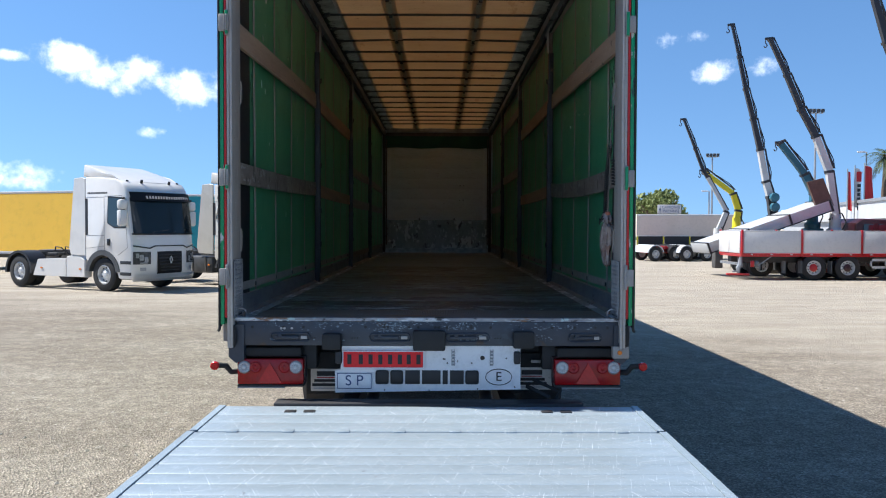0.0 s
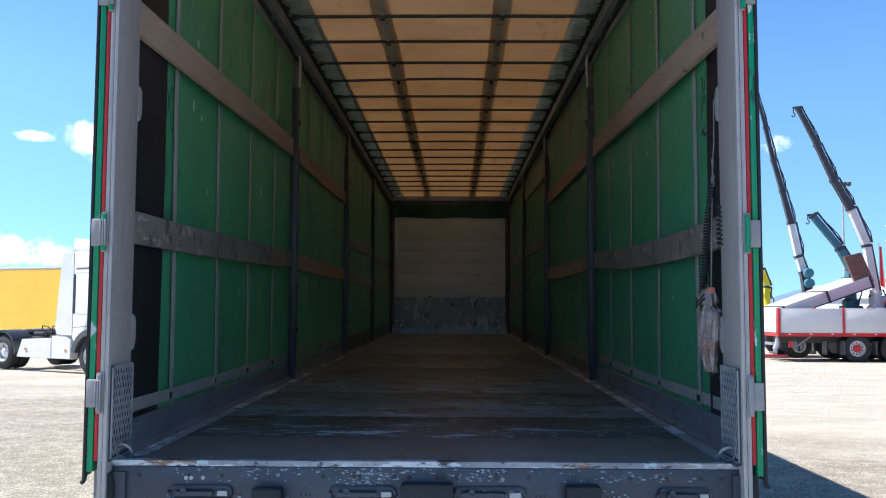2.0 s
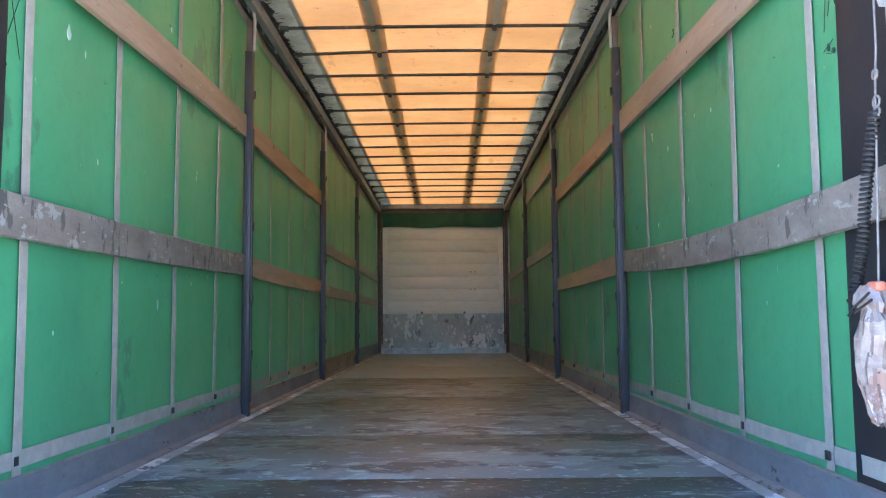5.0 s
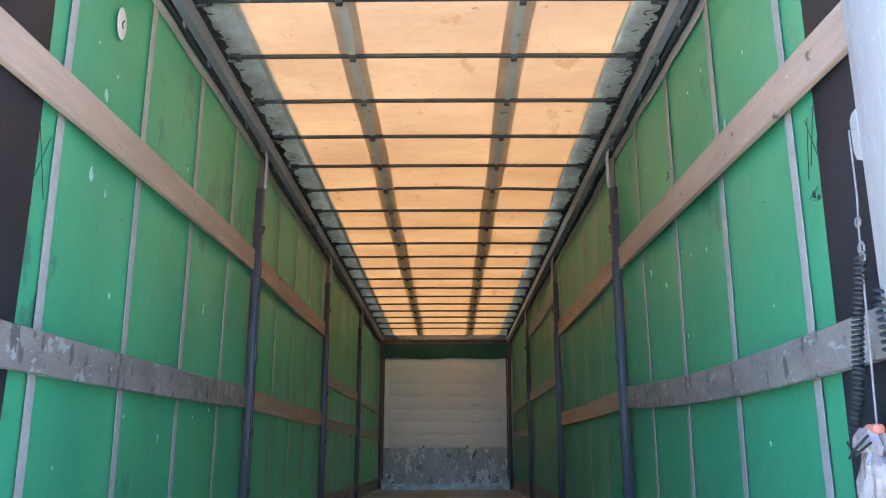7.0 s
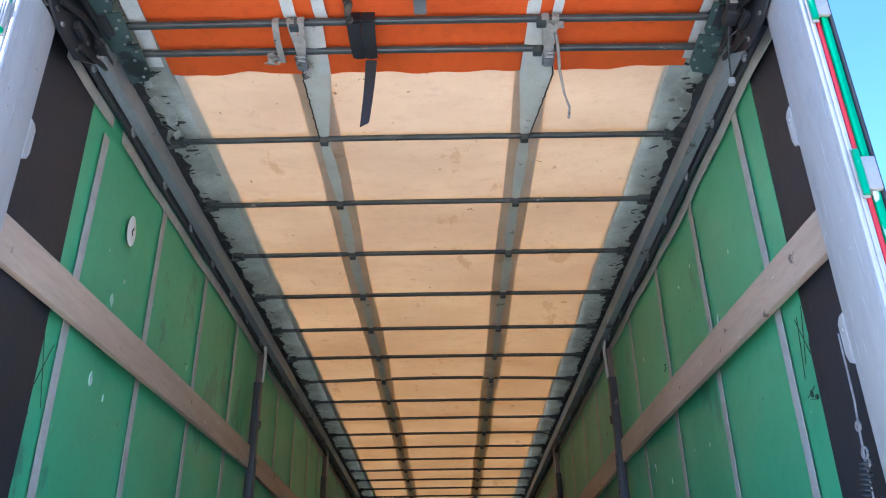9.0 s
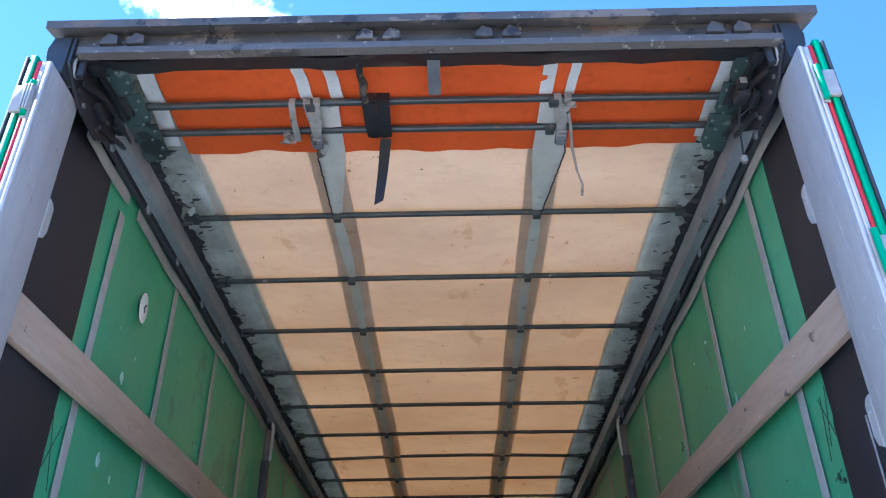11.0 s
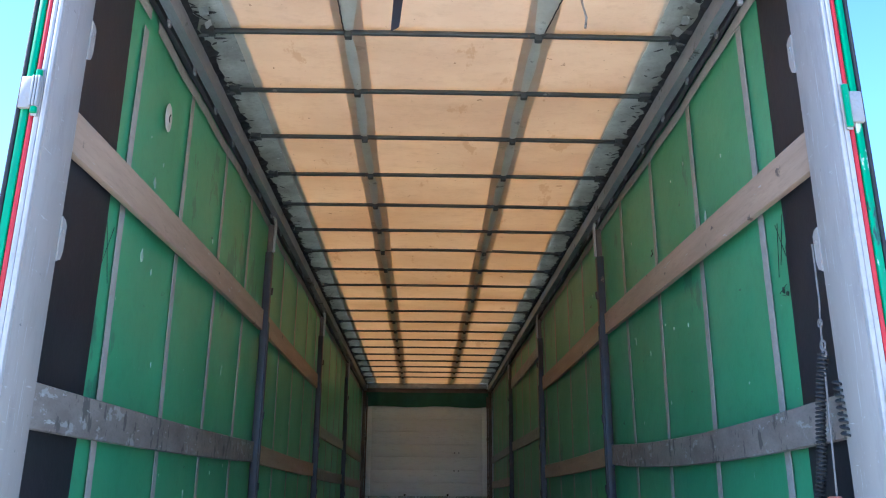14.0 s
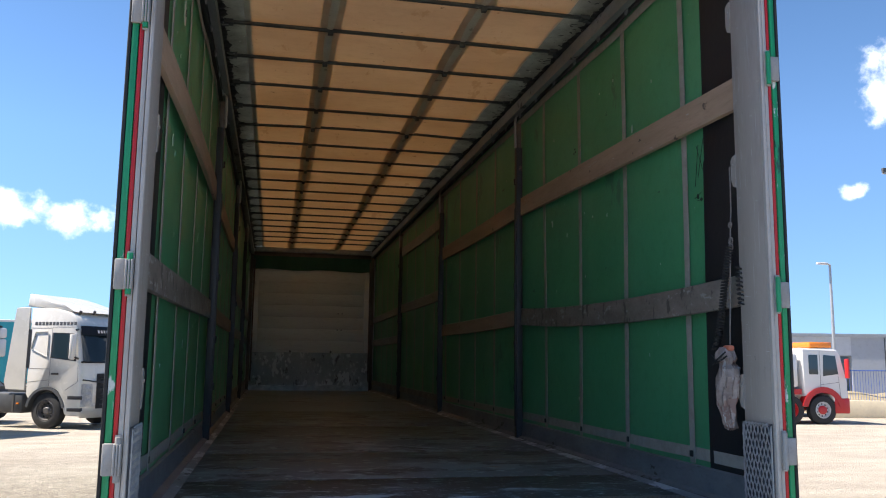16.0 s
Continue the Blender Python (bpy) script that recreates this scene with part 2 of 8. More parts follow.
M = {
    "gravel": None,
    "floor": material("phenolic_plywood", (0.15, 0.17, 0.178), (0.2, 0.228, 0.235), 1.7, 0.42, bump=0.002, stretch=(0.9, 1.2, 1),
                      spots=[((0.25, 0.31, 0.33), 2.1, 0.57, (1, 1.1, 1)), ((0.36, 0.43, 0.44), 6.5, 0.61, (0.8, 1.1, 1)), ((0.075, 0.08, 0.084), 3.2, 0.58, (0.9, 1.2, 1)), ((0.27, 0.23, 0.18), 4.0, 0.65, (1, 1.2, 1)), ((0.08, 0.082, 0.084), 9.0, 0.665, (14.0, 0.5, 1), 80), ((0.44, 0.5, 0.5), 6.0, 0.67, (14.0, 0.6, 1), 48), ((0.42, 0.48, 0.48), 15.0, 0.655, (0.8, 1.4, 1))]),
    # far panels: colour made paler and bluer to offset the dim orange roof light
    "floor_far_relit": material("phenolic_plywood_relit", (0.25, 0.31, 0.36), (0.32, 0.385, 0.44), 1.6, 0.42, bump=0.002, stretch=(0.8, 1.2, 1),
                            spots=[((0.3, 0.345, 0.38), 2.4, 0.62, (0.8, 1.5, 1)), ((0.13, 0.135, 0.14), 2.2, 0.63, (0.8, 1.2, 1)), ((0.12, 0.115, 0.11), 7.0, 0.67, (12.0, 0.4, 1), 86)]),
    "floor_dark": material("dark_coated_floor_panel", (0.085, 0.09, 0.088), (0.06, 0.064, 0.063), 3.0, 0.42, bump=0.0015, stretch=(0.7, 1.5, 1),
                           spots=[((0.15, 0.19, 0.205), 3.4, 0.59, (1, 1.2, 1)), ((0.26, 0.33, 0.35), 9.0, 0.63, (0.8, 1.4, 1)), ((0.36, 0.42, 0.43), 5.0, 0.665, (14.0, 0.8, 1), 62), ((0.4, 0.46, 0.46), 5.0, 0.67, (16.0, 0.7, 1), -38), ((0.46, 0.53, 0.54), 6.0, 0.64, (0.5, 1.5, 1)), ((0.5, 0.57, 0.58), 22.0, 0.645, (1, 1.6, 1))]),
    "plate": material("worn_tread_steel", (0.18, 0.165, 0.148), (0.25, 0.232, 0.21), 5.0, 0.45, 0.25, 0.002, spots=[((0.26, 0.17, 0.11), 2.4, 0.63, (0.5, 2.0, 1)), ((0.34, 0.35, 0.36), 14.0, 0.66)]),
    "edge_worn": material("worn_edge_strip", (0.4, 0.43, 0.46), (0.26, 0.28, 0.3), 4.0, 0.45, 0.1, 0.001, (1, 0.5, 1), spots=[((0.68, 0.71, 0.74), 6.0, 0.56, (1, 0.6, 1)), ((0.08, 0.08, 0.08), 7.0, 0.64)]),
    "sill": material("bare_steel_edge", (0.36, 0.38, 0.4), (0.2, 0.21, 0.23), 7.0, 0.4, 0.5, 0.001, (0.5, 1, 1), spots=[((0.52, 0.56, 0.58), 11.0, 0.55, (0.25, 1, 1)), ((0.2, 0.12, 0.075), 12.0, 0.6, (0.3, 1, 1)), ((0.4, 0.53, 0.55), 22.0, 0.62, (0.4, 1, 1)), ((0.06, 0.06, 0.065), 16.0, 0.6, (0.4, 1, 1))]),
    "beam": material("chipped_blue_black_paint", (0.034, 0.039, 0.049), (0.052, 0.06, 0.074), 6.0, 0.45, 0.0, 0.002,
                     spots=[((0.05, 0.065, 0.08), 6.0, 0.62, (0.8, 1, 1)), ((0.2, 0.25, 0.29), 21.0, 0.7), ((0.07, 0.05, 0.04), 8.0, 0.66), ((0.5, 0.54, 0.58), 40.0, 0.71)]),
    "flake": material("flaked_pale_primer", (0.1, 0.14, 0.17), (0.32, 0.37, 0.4), 30.0, 0.55),
    "loose_stone": material("loose_gravel_stone", (0.56, 0.5, 0.42), (0.2, 0.18, 0.15), 24.0, 0.85, fine=60.0),
    "black": material("black_plastic", (0.016, 0.016, 0.018), (0.03, 0.03, 0.032), 9.0, 0.55, bump=0.0008),
    "rubber": material("rubber", (0.014, 0.014, 0.014), (0.028, 0.027, 0.026), 14.0, 0.75, bump=0.001),
    "pillar": material("anodised_aluminium", (0.39, 0.352, 0.31), (0.325, 0.293, 0.257), 2.0, 0.66, 0.0, 0.0006, (1, 1, 0.25), spots=[((0.5, 0.485, 0.46), 9.0, 0.665, (1, 22.0, 0.5), 0), ((0.46, 0.44, 0.42), 30.0, 0.705, (0.3, 1, 1.6)), ((0.5, 0.48, 0.46), 6.0, 0.69, (1, 2.0, 14.0)), ((0.17, 0.16, 0.15), 24.0, 0.71, (0.5, 1, 1.2)), ((0.44, 0.43, 0.415), 10.0, 0.69, (1, 3, 0.25))]),
    "white_alu": material("white_painted_aluminium", (0.46, 0.43, 0.395), (0.39, 0.362, 0.333), 4.0, 0.45, 0.0, 0.0004, spots=[((0.3, 0.29, 0.28), 22.0, 0.69)]),
    "galv": material("galvanised_steel", (0.36, 0.375, 0.39), (0.24, 0.25, 0.265), 9.0, 0.45, 0.6, 0.001, spots=[((0.12, 0.11, 0.1), 7.0, 0.68)]),
    "rail": material("galvanised_side_rail", (0.3, 0.315, 0.335), (0.2, 0.21, 0.225), 5.0, 0.5, 0.4, 0.0012, (1, 0.5, 1), spots=[((0.1, 0.095, 0.09), 6.0, 0.66, (1, 0.5, 1))]),
    "mesh_guard": material("expanded_steel_mesh", (0.42, 0.42, 0.42), (0.3, 0.3, 0.3), 12.0, 0.45, 0.2, 0.0005, spots=[((0.3, 0.26, 0.22), 14.0, 0.68)]),
    "curtain": material("green_pvc_curtain", (0.085, 0.38, 0.178), (0.068, 0.33, 0.152), 1.4, 0.38, bump=0.0025, through_light=0.055, through_tint=(0.4, 0.7, 0.5),
                        spots=[((0.4, 0.55, 0.47), 19.0, 0.73), ((0.02, 0.1, 0.06), 5.5, 0.71, (1, 1, 2)), ((0.06, 0.22, 0.12), 2.2, 0.65, (1, 1, 0.6)), ((0.45, 0.58, 0.5), 8.0, 0.735, (1, 3, 0.6))]),
    "curtain_black": material("black_pvc_curtain", (0.012, 0.012, 0.015), (0.022, 0.021, 0.024), 2.5, 0.55, bump=0.003),
    "strap": material("grey_webbing", (0.41, 0.385, 0.335), (0.32, 0.3, 0.26), 18.0, 0.7, bump=0.0006),
    "slat_wood": material("bare_softwood_slat", (0.48, 0.34, 0.24), (0.37, 0.258, 0.18), 3.0, 0.6, bump=0.001, stretch=(3, 0.35, 3), spots=[((0.14, 0.1, 0.08), 10.0, 0.68), ((0.5, 0.46, 0.42), 18.0, 0.7, (2, 0.4, 2)), ((0.6, 0.54, 0.48), 30.0, 0.7, (2, 0.3, 2))]),
    # inner-bay slat wood: grey colour counters the orange light under the roof
    "slat_grey": material("cooled_grey_slat", (0.4, 0.39, 0.385), (0.3, 0.29, 0.285), 3.0, 0.6, bump=0.001, stretch=(3, 0.35, 3), spots=[((0.14, 0.12, 0.11), 10.0, 0.67), ((0.55, 0.54, 0.52), 14.0, 0.68, (2, 0.4, 2))]),
    "slat_alu": material("scratched_aluminium_slat", (0.33, 0.285, 0.245), (0.21, 0.18, 0.155), 6.0, 0.5, 0.15, 0.0008, (1.6, 0.8, 1.6), spots=[((0.4, 0.385, 0.365), 11.0, 0.63, (1, 0.7, 1.6)), ((0.12, 0.105, 0.095), 8.0, 0.61, (1, 2.2, 1)), ((0.5, 0.49, 0.475), 24.0, 0.68, (1, 0.6, 2))]),
    "post": material("blue_black_steel_post", (0.03, 0.03, 0.034), (0.05, 0.05, 0.055), 7.0, 0.45, 0.0, 0.0006, spots=[((0.2, 0.13, 0.1), 8.0, 0.7)]),
    "tarp": material("cream_roof_tarpaulin", (0.83, 0.785, 0.68), (0.72, 0.65, 0.54), 1.6, 0.6, bump=0.008, through_light=0.305, stretch=(0.8, 1.5, 1), through_tint=(0.6, 0.442, 0.28), spots=[((0.4, 0.31, 0.2), 6.5, 0.72), ((0.6, 0.5, 0.37), 2.2, 0.65, (1.5, 0.6, 1)), ((0.1, 0.08, 0.06), 20.0, 0.705)]),
    "belt": material("grey_roof_webbing", (0.72, 0.67, 0.58), (0.58, 0.54, 0.47), 7.0, 0.7, bump=0.001, through_light=0.66, through_tint=(0.8, 0.76, 0.68), spots=[((0.26, 0.22, 0.17), 5.0, 0.67)]),
    "belt_tape": material("pale_roof_tape", (0.82, 0.83, 0.76), (0.7, 0.71, 0.65), 7.0, 0.7, bump=0.001, through_light=0.4, through_tint=(0.85, 0.86, 0.78), spots=[((0.2, 0.2, 0.18), 6.0, 0.66)]),
    "belt_side": material("grey_tarpaulin_hem", (0.5, 0.52, 0.48), (0.2, 0.21, 0.195), 3.4, 0.6, bump=0.006, through_light=0.14, through_tint=(0.46, 0.48, 0.42), spots=[((0.09, 0.09, 0.087), 14.0, 0.665), ((0.62, 0.63, 0.6), 12.0, 0.69)]),
    "orange": material("orange_tarpaulin", (0.84, 0.15, 0.022), (0.76, 0.12, 0.018), 2.0, 0.55, bump=0.004, through_light=0.25, spots=[((0.3, 0.06, 0.02), 9.0, 0.73)]),
    "white_web": material("white_webbing", (0.72, 0.72, 0.68), (0.58, 0.58, 0.54), 12.0, 0.7, bump=0.0006, through_light=0.1),
    "bow": material("steel_roof_bow", (0.05, 0.057, 0.057), (0.09, 0.098, 0.096), 8.0, 0.45, 0.3, 0.0005, spots=[((0.16, 0.11, 0.08), 11.0, 0.68), ((0.22, 0.22, 0.21), 16.0, 0.7)]),
    "dark_alu": material("grimy_aluminium", (0.11, 0.12, 0.13), (0.055, 0.06, 0.068), 4.0, 0.5, 0.3, 0.001, (1, 0.4, 1), spots=[((0.24, 0.25, 0.26), 9.0, 0.68)]),
    "green_black": material("grimy_green_steel", (0.045, 0.085, 0.075), (0.07, 0.1, 0.092), 7.0, 0.5, 0.1, 0.001, spots=[((0.2, 0.23, 0.2), 9.0, 0.63), ((0.025, 0.03, 0.03), 6.0, 0.58)]),
    "rail_top": material("dull_aluminium_rail", (0.33, 0.335, 0.34), (0.22, 0.225, 0.23), 4.0, 0.5, 0.25, 0.001, (1, 0.4, 1), spots=[((0.08, 0.075, 0.07), 6.0, 0.66)]),
    "header": material("grimy_header_steel", (0.085, 0.078, 0.072), (0.05, 0.046, 0.043), 5.0, 0.6, 0.1, 0.0015, (0.6, 1, 1), spots=[((0.15, 0.12, 0.095), 4.0, 0.58, (0.6, 1, 1)), ((0.2, 0.185, 0.17), 22.0, 0.66), ((0.025, 0.024, 0.025), 6.0, 0.6), ((0.11, 0.08, 0.06), 12.0, 0.62, (0.5, 1, 1))]),
    "header_edge": material("grimy_edge_rail", (0.125, 0.112, 0.1), (0.075, 0.066, 0.06), 5.0, 0.6, 0.15, 0.001, (0.5, 1, 1), spots=[((0.045, 0.04, 0.037), 7.0, 0.57, (0.6, 1, 1)), ((0.18, 0.155, 0.13), 7.0, 0.6, (0.4, 1, 1)), ((0.25, 0.235, 0.21), 26.0, 0.65)]),
    "black_steel": material("grimy_black_steel", (0.02, 0.021, 0.023), (0.036, 0.037, 0.04), 7.0, 0.5, 0.1, 0.001, spots=[((0.1, 0.09, 0.085), 9.0, 0.66)]),
    "bulk_board": material("white_coated_board", (0.84, 0.88, 0.87), (0.79, 0.82, 0.8), 1.5, 0.45, 0.0, 0.0008, (0.5, 1, 2), spots=[((0.3, 0.27, 0.22), 13.0, 0.715, (1, 1, 2))], vary=0.04),
    "kick": material("battered_galvanised_plate", (0.42, 0.48, 0.46), (0.24, 0.3, 0.285), 5.0, 0.45, 0.1, 0.0015, (1, 1, 0.6), spots=[((0.62, 0.69, 0.65), 7.0, 0.58, (1, 1, 0.6)), ((0.09, 0.1, 0.095), 8.0, 0.62, (1.3, 1, 0.5)), ((0.75, 0.8, 0.77), 16.0, 0.66)]),
    "kick_low": material("scuffed_bright_plate", (0.55, 0.6, 0.57), (0.25, 0.3, 0.29), 9.0, 0.4, 0.4, 0.001),
    "green_drape": material("dark_green_drape", (0.006, 0.11, 0.06), (0.004, 0.07, 0.04), 3.0, 0.55, bump=0.004, through_light=0.1),
    "brown_post": material("brown_steel_post", (0.16, 0.12, 0.1), (0.1, 0.075, 0.065), 6.0, 0.5, 0.1, 0.0006),
    "door_green": material("green_door_paint", (0.006, 0.3, 0.115), (0.005, 0.25, 0.1), 6.0, 0.35, bump=0.0006, spots=[((0.55, 0.6, 0.57), 12.0, 0.655, (1, 1, 0.4)), ((0.02, 0.06, 0.04), 9.0, 0.68, (1, 1, 0.3))]),
    "red_seal": material("red_rubber_seal", (0.55, 0.016, 0.02), (0.46, 0.013, 0.017), 9.0, 0.45),
    "hinge": material("cast_aluminium_hinge", (0.36, 0.345, 0.32), (0.29, 0.275, 0.255), 12.0, 0.55, 0.0, 0.0005),
    "red_paint": material("red_paint", (0.5, 0.02, 0.02), (0.42, 0.016, 0.016), 5.0, 0.35, bump=0.0004, spots=[((0.35, 0.2, 0.18), 16.0, 0.72)]),
    "red_plate": material("red_number_plate", (0.78, 0.018, 0.02), (0.72, 0.015, 0.016), 8.0, 0.6),
    "lens_red": material("red_lamp_lens", (0.4, 0.006, 0.008), (0.26, 0.004, 0.005), 40.0, 0.2, bump=0.0006),
    "lens_bright": material("red_reflector", (0.55, 0.014, 0.014), (0.45, 0.01, 0.01), 60.0, 0.2, bump=0.0005),
    "lens_clear": material("clear_lamp_lens", (0.75, 0.74, 0.72), (0.5, 0.5, 0.5), 50.0, 0.15, 0.2, 0.0008),
    "lamp_ray": material("grey_lens_moulding", (0.3, 0.27, 0.26), (0.2, 0.17, 0.165), 30.0, 0.3),
    "amber": material("amber_lens", (0.75, 0.22, 0.02), (0.6, 0.16, 0.016), 40.0, 0.2),
    "sign_white": material("white_sign_enamel", (0.82, 0.82, 0.82), (0.77, 0.77, 0.77), 3.0, 0.35, bump=0.0004, spots=[((0.3, 0.28, 0.26), 26.0, 0.735)]),
    "ink": material("black_lettering", (0.015, 0.015, 0.016), (0.02, 0.02, 0.021), 9.0, 0.5),
    "ink_blue": material("blue_lettering", (0.05, 0.09, 0.2), (0.04, 0.075, 0.17), 9.0, 0.5),
    "flap_panel": material("pale_rubber_print", (0.78, 0.74, 0.67), (0.66, 0.63, 0.57), 14.0, 0.6, spots=[((0.25, 0.235, 0.21), 20.0, 0.64)]),
    "flap_text": material("grey_lettering", (0.5, 0.5, 0.5), (0.42, 0.42, 0.42), 9.0, 0.6),
    "lift": material("scratched_aluminium_deck", (0.34, 0.405, 0.455), (0.285, 0.345, 0.39), 3.0, 0.42, 0.3, 0.0006, (0.6, 1.4, 1),
                     spots=[((0.62, 0.68, 0.72), 9.0, 0.658, (24.0, 0.35, 1), 12), ((0.62, 0.68, 0.72), 9.0, 0.666, (24.0, 0.35, 1), -24), ((0.6, 0.66, 0.7), 8.0, 0.67, (22.0, 0.3, 1), 70), ((0.56, 0.61, 0.65), 40.0, 0.69, (5.0, 0.5, 1), 5), ((0.2, 0.22, 0.24), 13.0, 0.71, (2.0, 0.8, 1))], vary=0.07),
    "bag": material("clear_plastic_bag", (0.58, 0.49, 0.44), (0.36, 0.28, 0.25), 22.0, 0.14, bump=0.004, through_light=0.35, coat=0.3, spots=[((0.38, 0.24, 0.2), 12.0, 0.6), ((0.68, 0.66, 0.64), 30.0, 0.62, (1, 1, 0.25)), ((0.1, 0.09, 0.085), 16.0, 0.68)]),
    "orange_plastic": material("dusty_orange_plastic", (0.62, 0.2, 0.12), (0.5, 0.15, 0.09), 20.0, 0.4),
    "cord": material("grey_cord", (0.25, 0.225, 0.2), (0.16, 0.145, 0.13), 60.0, 0.8),
    "web_dirty": material("dirty_grey_webbing", (0.34, 0.32, 0.29), (0.22, 0.205, 0.185), 30.0, 0.75, bump=0.0006, spots=[((0.07, 0.06, 0.055), 16.0, 0.64)]),
    "nick": material("scraped_cloth", (0.5, 0.62, 0.54), (0.36, 0.5, 0.42), 40.0, 0.6),
    "smudge": material("black_grease", (0.03, 0.06, 0.045), (0.015, 0.03, 0.024), 30.0, 0.5),
    "cable": material("dusty_black_cable", (0.013, 0.013, 0.014), (0.03, 0.029, 0.028), 40.0, 0.6),
    "patch_white": material("off_white_patch", (0.74, 0.71, 0.64), (0.64, 0.61, 0.54), 30.0, 0.5),
    # outside
    "truck_white": material("white_truck_paint", (0.68, 0.665, 0.64), (0.64, 0.625, 0.605), 1.2, 0.22, coat=0.4, fine=0.7),
    "truck_cream": material("off_white_truck_paint", (0.58, 0.55, 0.5), (0.54, 0.515, 0.465), 1.2, 0.25, coat=0.3, fine=0.7),
    "rim_dark": material("brown_grey_rim", (0.13, 0.12, 0.115), (0.08, 0.075, 0.07), 8.0, 0.5, 0.3, spots=[((0.4, 0.4, 0.4), 14.0, 0.64)]),
    "lamp_dark": material("grey_lamp_bezel", (0.16, 0.165, 0.17), (0.08, 0.085, 0.09), 9.0, 0.18, 0.2),
    "truck_grey": material("grey_truck_plastic", (0.075, 0.078, 0.082), (0.055, 0.057, 0.06), 3.0, 0.5),
    "truck_black": material("black_truck_trim", (0.012, 0.012, 0.014), (0.02, 0.02, 0.022), 3.0, 0.4),
    "chassis": material("dirty_chassis", (0.05, 0.048, 0.045), (0.085, 0.08, 0.074), 4.0, 0.65, bump=0.002),
    "chrome": material("polished_rim", (0.68, 0.68, 0.67), (0.5, 0.5, 0.5), 12.0, 0.35, 0.2),
    "tank": material("aluminium_tank", (0.5, 0.52, 0.54), (0.38, 0.4, 0.42), 3.0, 0.35, 0.7),
    "screen": glass("windscreen", (0.02, 0.035, 0.045)),
    "headlamp": material("headlamp_lens", (0.7, 0.71, 0.72), (0.45, 0.47, 0.49), 18.0, 0.12, 0.3),
    "yellow": material("yellow_trailer_curtain", (0.93, 0.56, 0.06), (0.91, 0.545, 0.057), 0.7, 0.42, bump=0.001, fine=1.6),
    "yellow_crane": material("yellow_crane_paint", (0.78, 0.66, 0.02), (0.7, 0.58, 0.018), 1.5, 0.35),
    "teal": material("teal_trailer_curtain", (0.012, 0.3, 0.36), (0.01, 0.25, 0.3), 0.8, 0.42, bump=0.004),
    "teal_dark": material("dark_teal_crane_paint", (0.03, 0.13, 0.18), (0.02, 0.1, 0.14), 1.5, 0.4),
    "crane_black": material("black_crane_paint", (0.022, 0.022, 0.026), (0.035, 0.035, 0.04), 1.5, 0.4),
    "crane_white": material("white_crane_paint", (0.58, 0.58, 0.57), (0.51, 0.51, 0.5), 1.5, 0.35),
    "crane_red": material("red_crane_paint", (0.5, 0.018, 0.02), (0.43, 0.015, 0.016), 1.5, 0.35),
    "dropside": material("white_dropside_panel", (0.62, 0.61, 0.6), (0.6, 0.59, 0.58), 1.2, 0.4),
    "tipper_grey": material("grey_white_tipper_panel", (0.46, 0.47, 0.48), (0.43, 0.44, 0.45), 1.2, 0.45),
    "pink_box": material("pale_beige_trailer_side", (0.74, 0.62, 0.53), (0.67, 0.56, 0.475), 0.7, 0.5, bump=0.003),
    "maroon": material("dark_maroon_paint", (0.05, 0.014, 0.018), (0.035, 0.01, 0.013), 1.5, 0.3),
    "rust_board": material("brown_board", (0.14, 0.08, 0.055), (0.09, 0.05, 0.035), 3.0, 0.6),
    "steel_pole": material("galvanised_pole", (0.42, 0.43, 0.44), (0.34, 0.35, 0.36), 3.0, 0.45, 0.5),
    "grey_panel": material("grey_cladding", (0.4, 0.415, 0.44), (0.36, 0.375, 0.4), 0.6, 0.5, bump=0.001),
    "grey_band": material("pale_grey_cladding", (0.55, 0.565, 0.58), (0.5, 0.515, 0.53), 0.6, 0.5),
    "dark_glass": glass("building_glazing", (0.03, 0.055, 0.06), 0.08),
    "blue_fence": material("blue_fence_paint", (0.02, 0.1, 0.42), (0.015, 0.08, 0.35), 3.0, 0.4),
    "cream_wall": material("rendered_low_wall", (0.6, 0.52, 0.38), (0.5, 0.43, 0.31), 1.5, 0.8, bump=0.004),
    "leaf": material("pine_foliage", (0.25, 0.29, 0.1), (0.14, 0.18, 0.055), 0.9, 0.65),
    "palm_leaf": material("palm_frond", (0.09, 0.12, 0.035), (0.06, 0.085, 0.022), 0.9, 0.55),
    "bark": material("bark", (0.15, 0.11, 0.075), (0.1, 0.07, 0.05), 5.0, 0.85, bump=0.02),
    "flag_red": material("red_flag_cloth", (0.6, 0.035, 0.04), (0.54, 0.03, 0.034), 2.0, 0.6, through_light=0.25),
    "flag_white": material("white_flag_cloth", (0.7, 0.68, 0.68), (0.64, 0.62, 0.62), 2.0, 0.6, through_light=0.25),
    "hill": material("hazy_hill", (0.16, 0.24, 0.34), (0.13, 0.2, 0.3), 0.01, 0.9),
    "dry_grass": material("dry_grass_bank", (0.3, 0.24, 0.14), (0.22, 0.18, 0.1), 1.5, 0.9, bump=0.03),
}


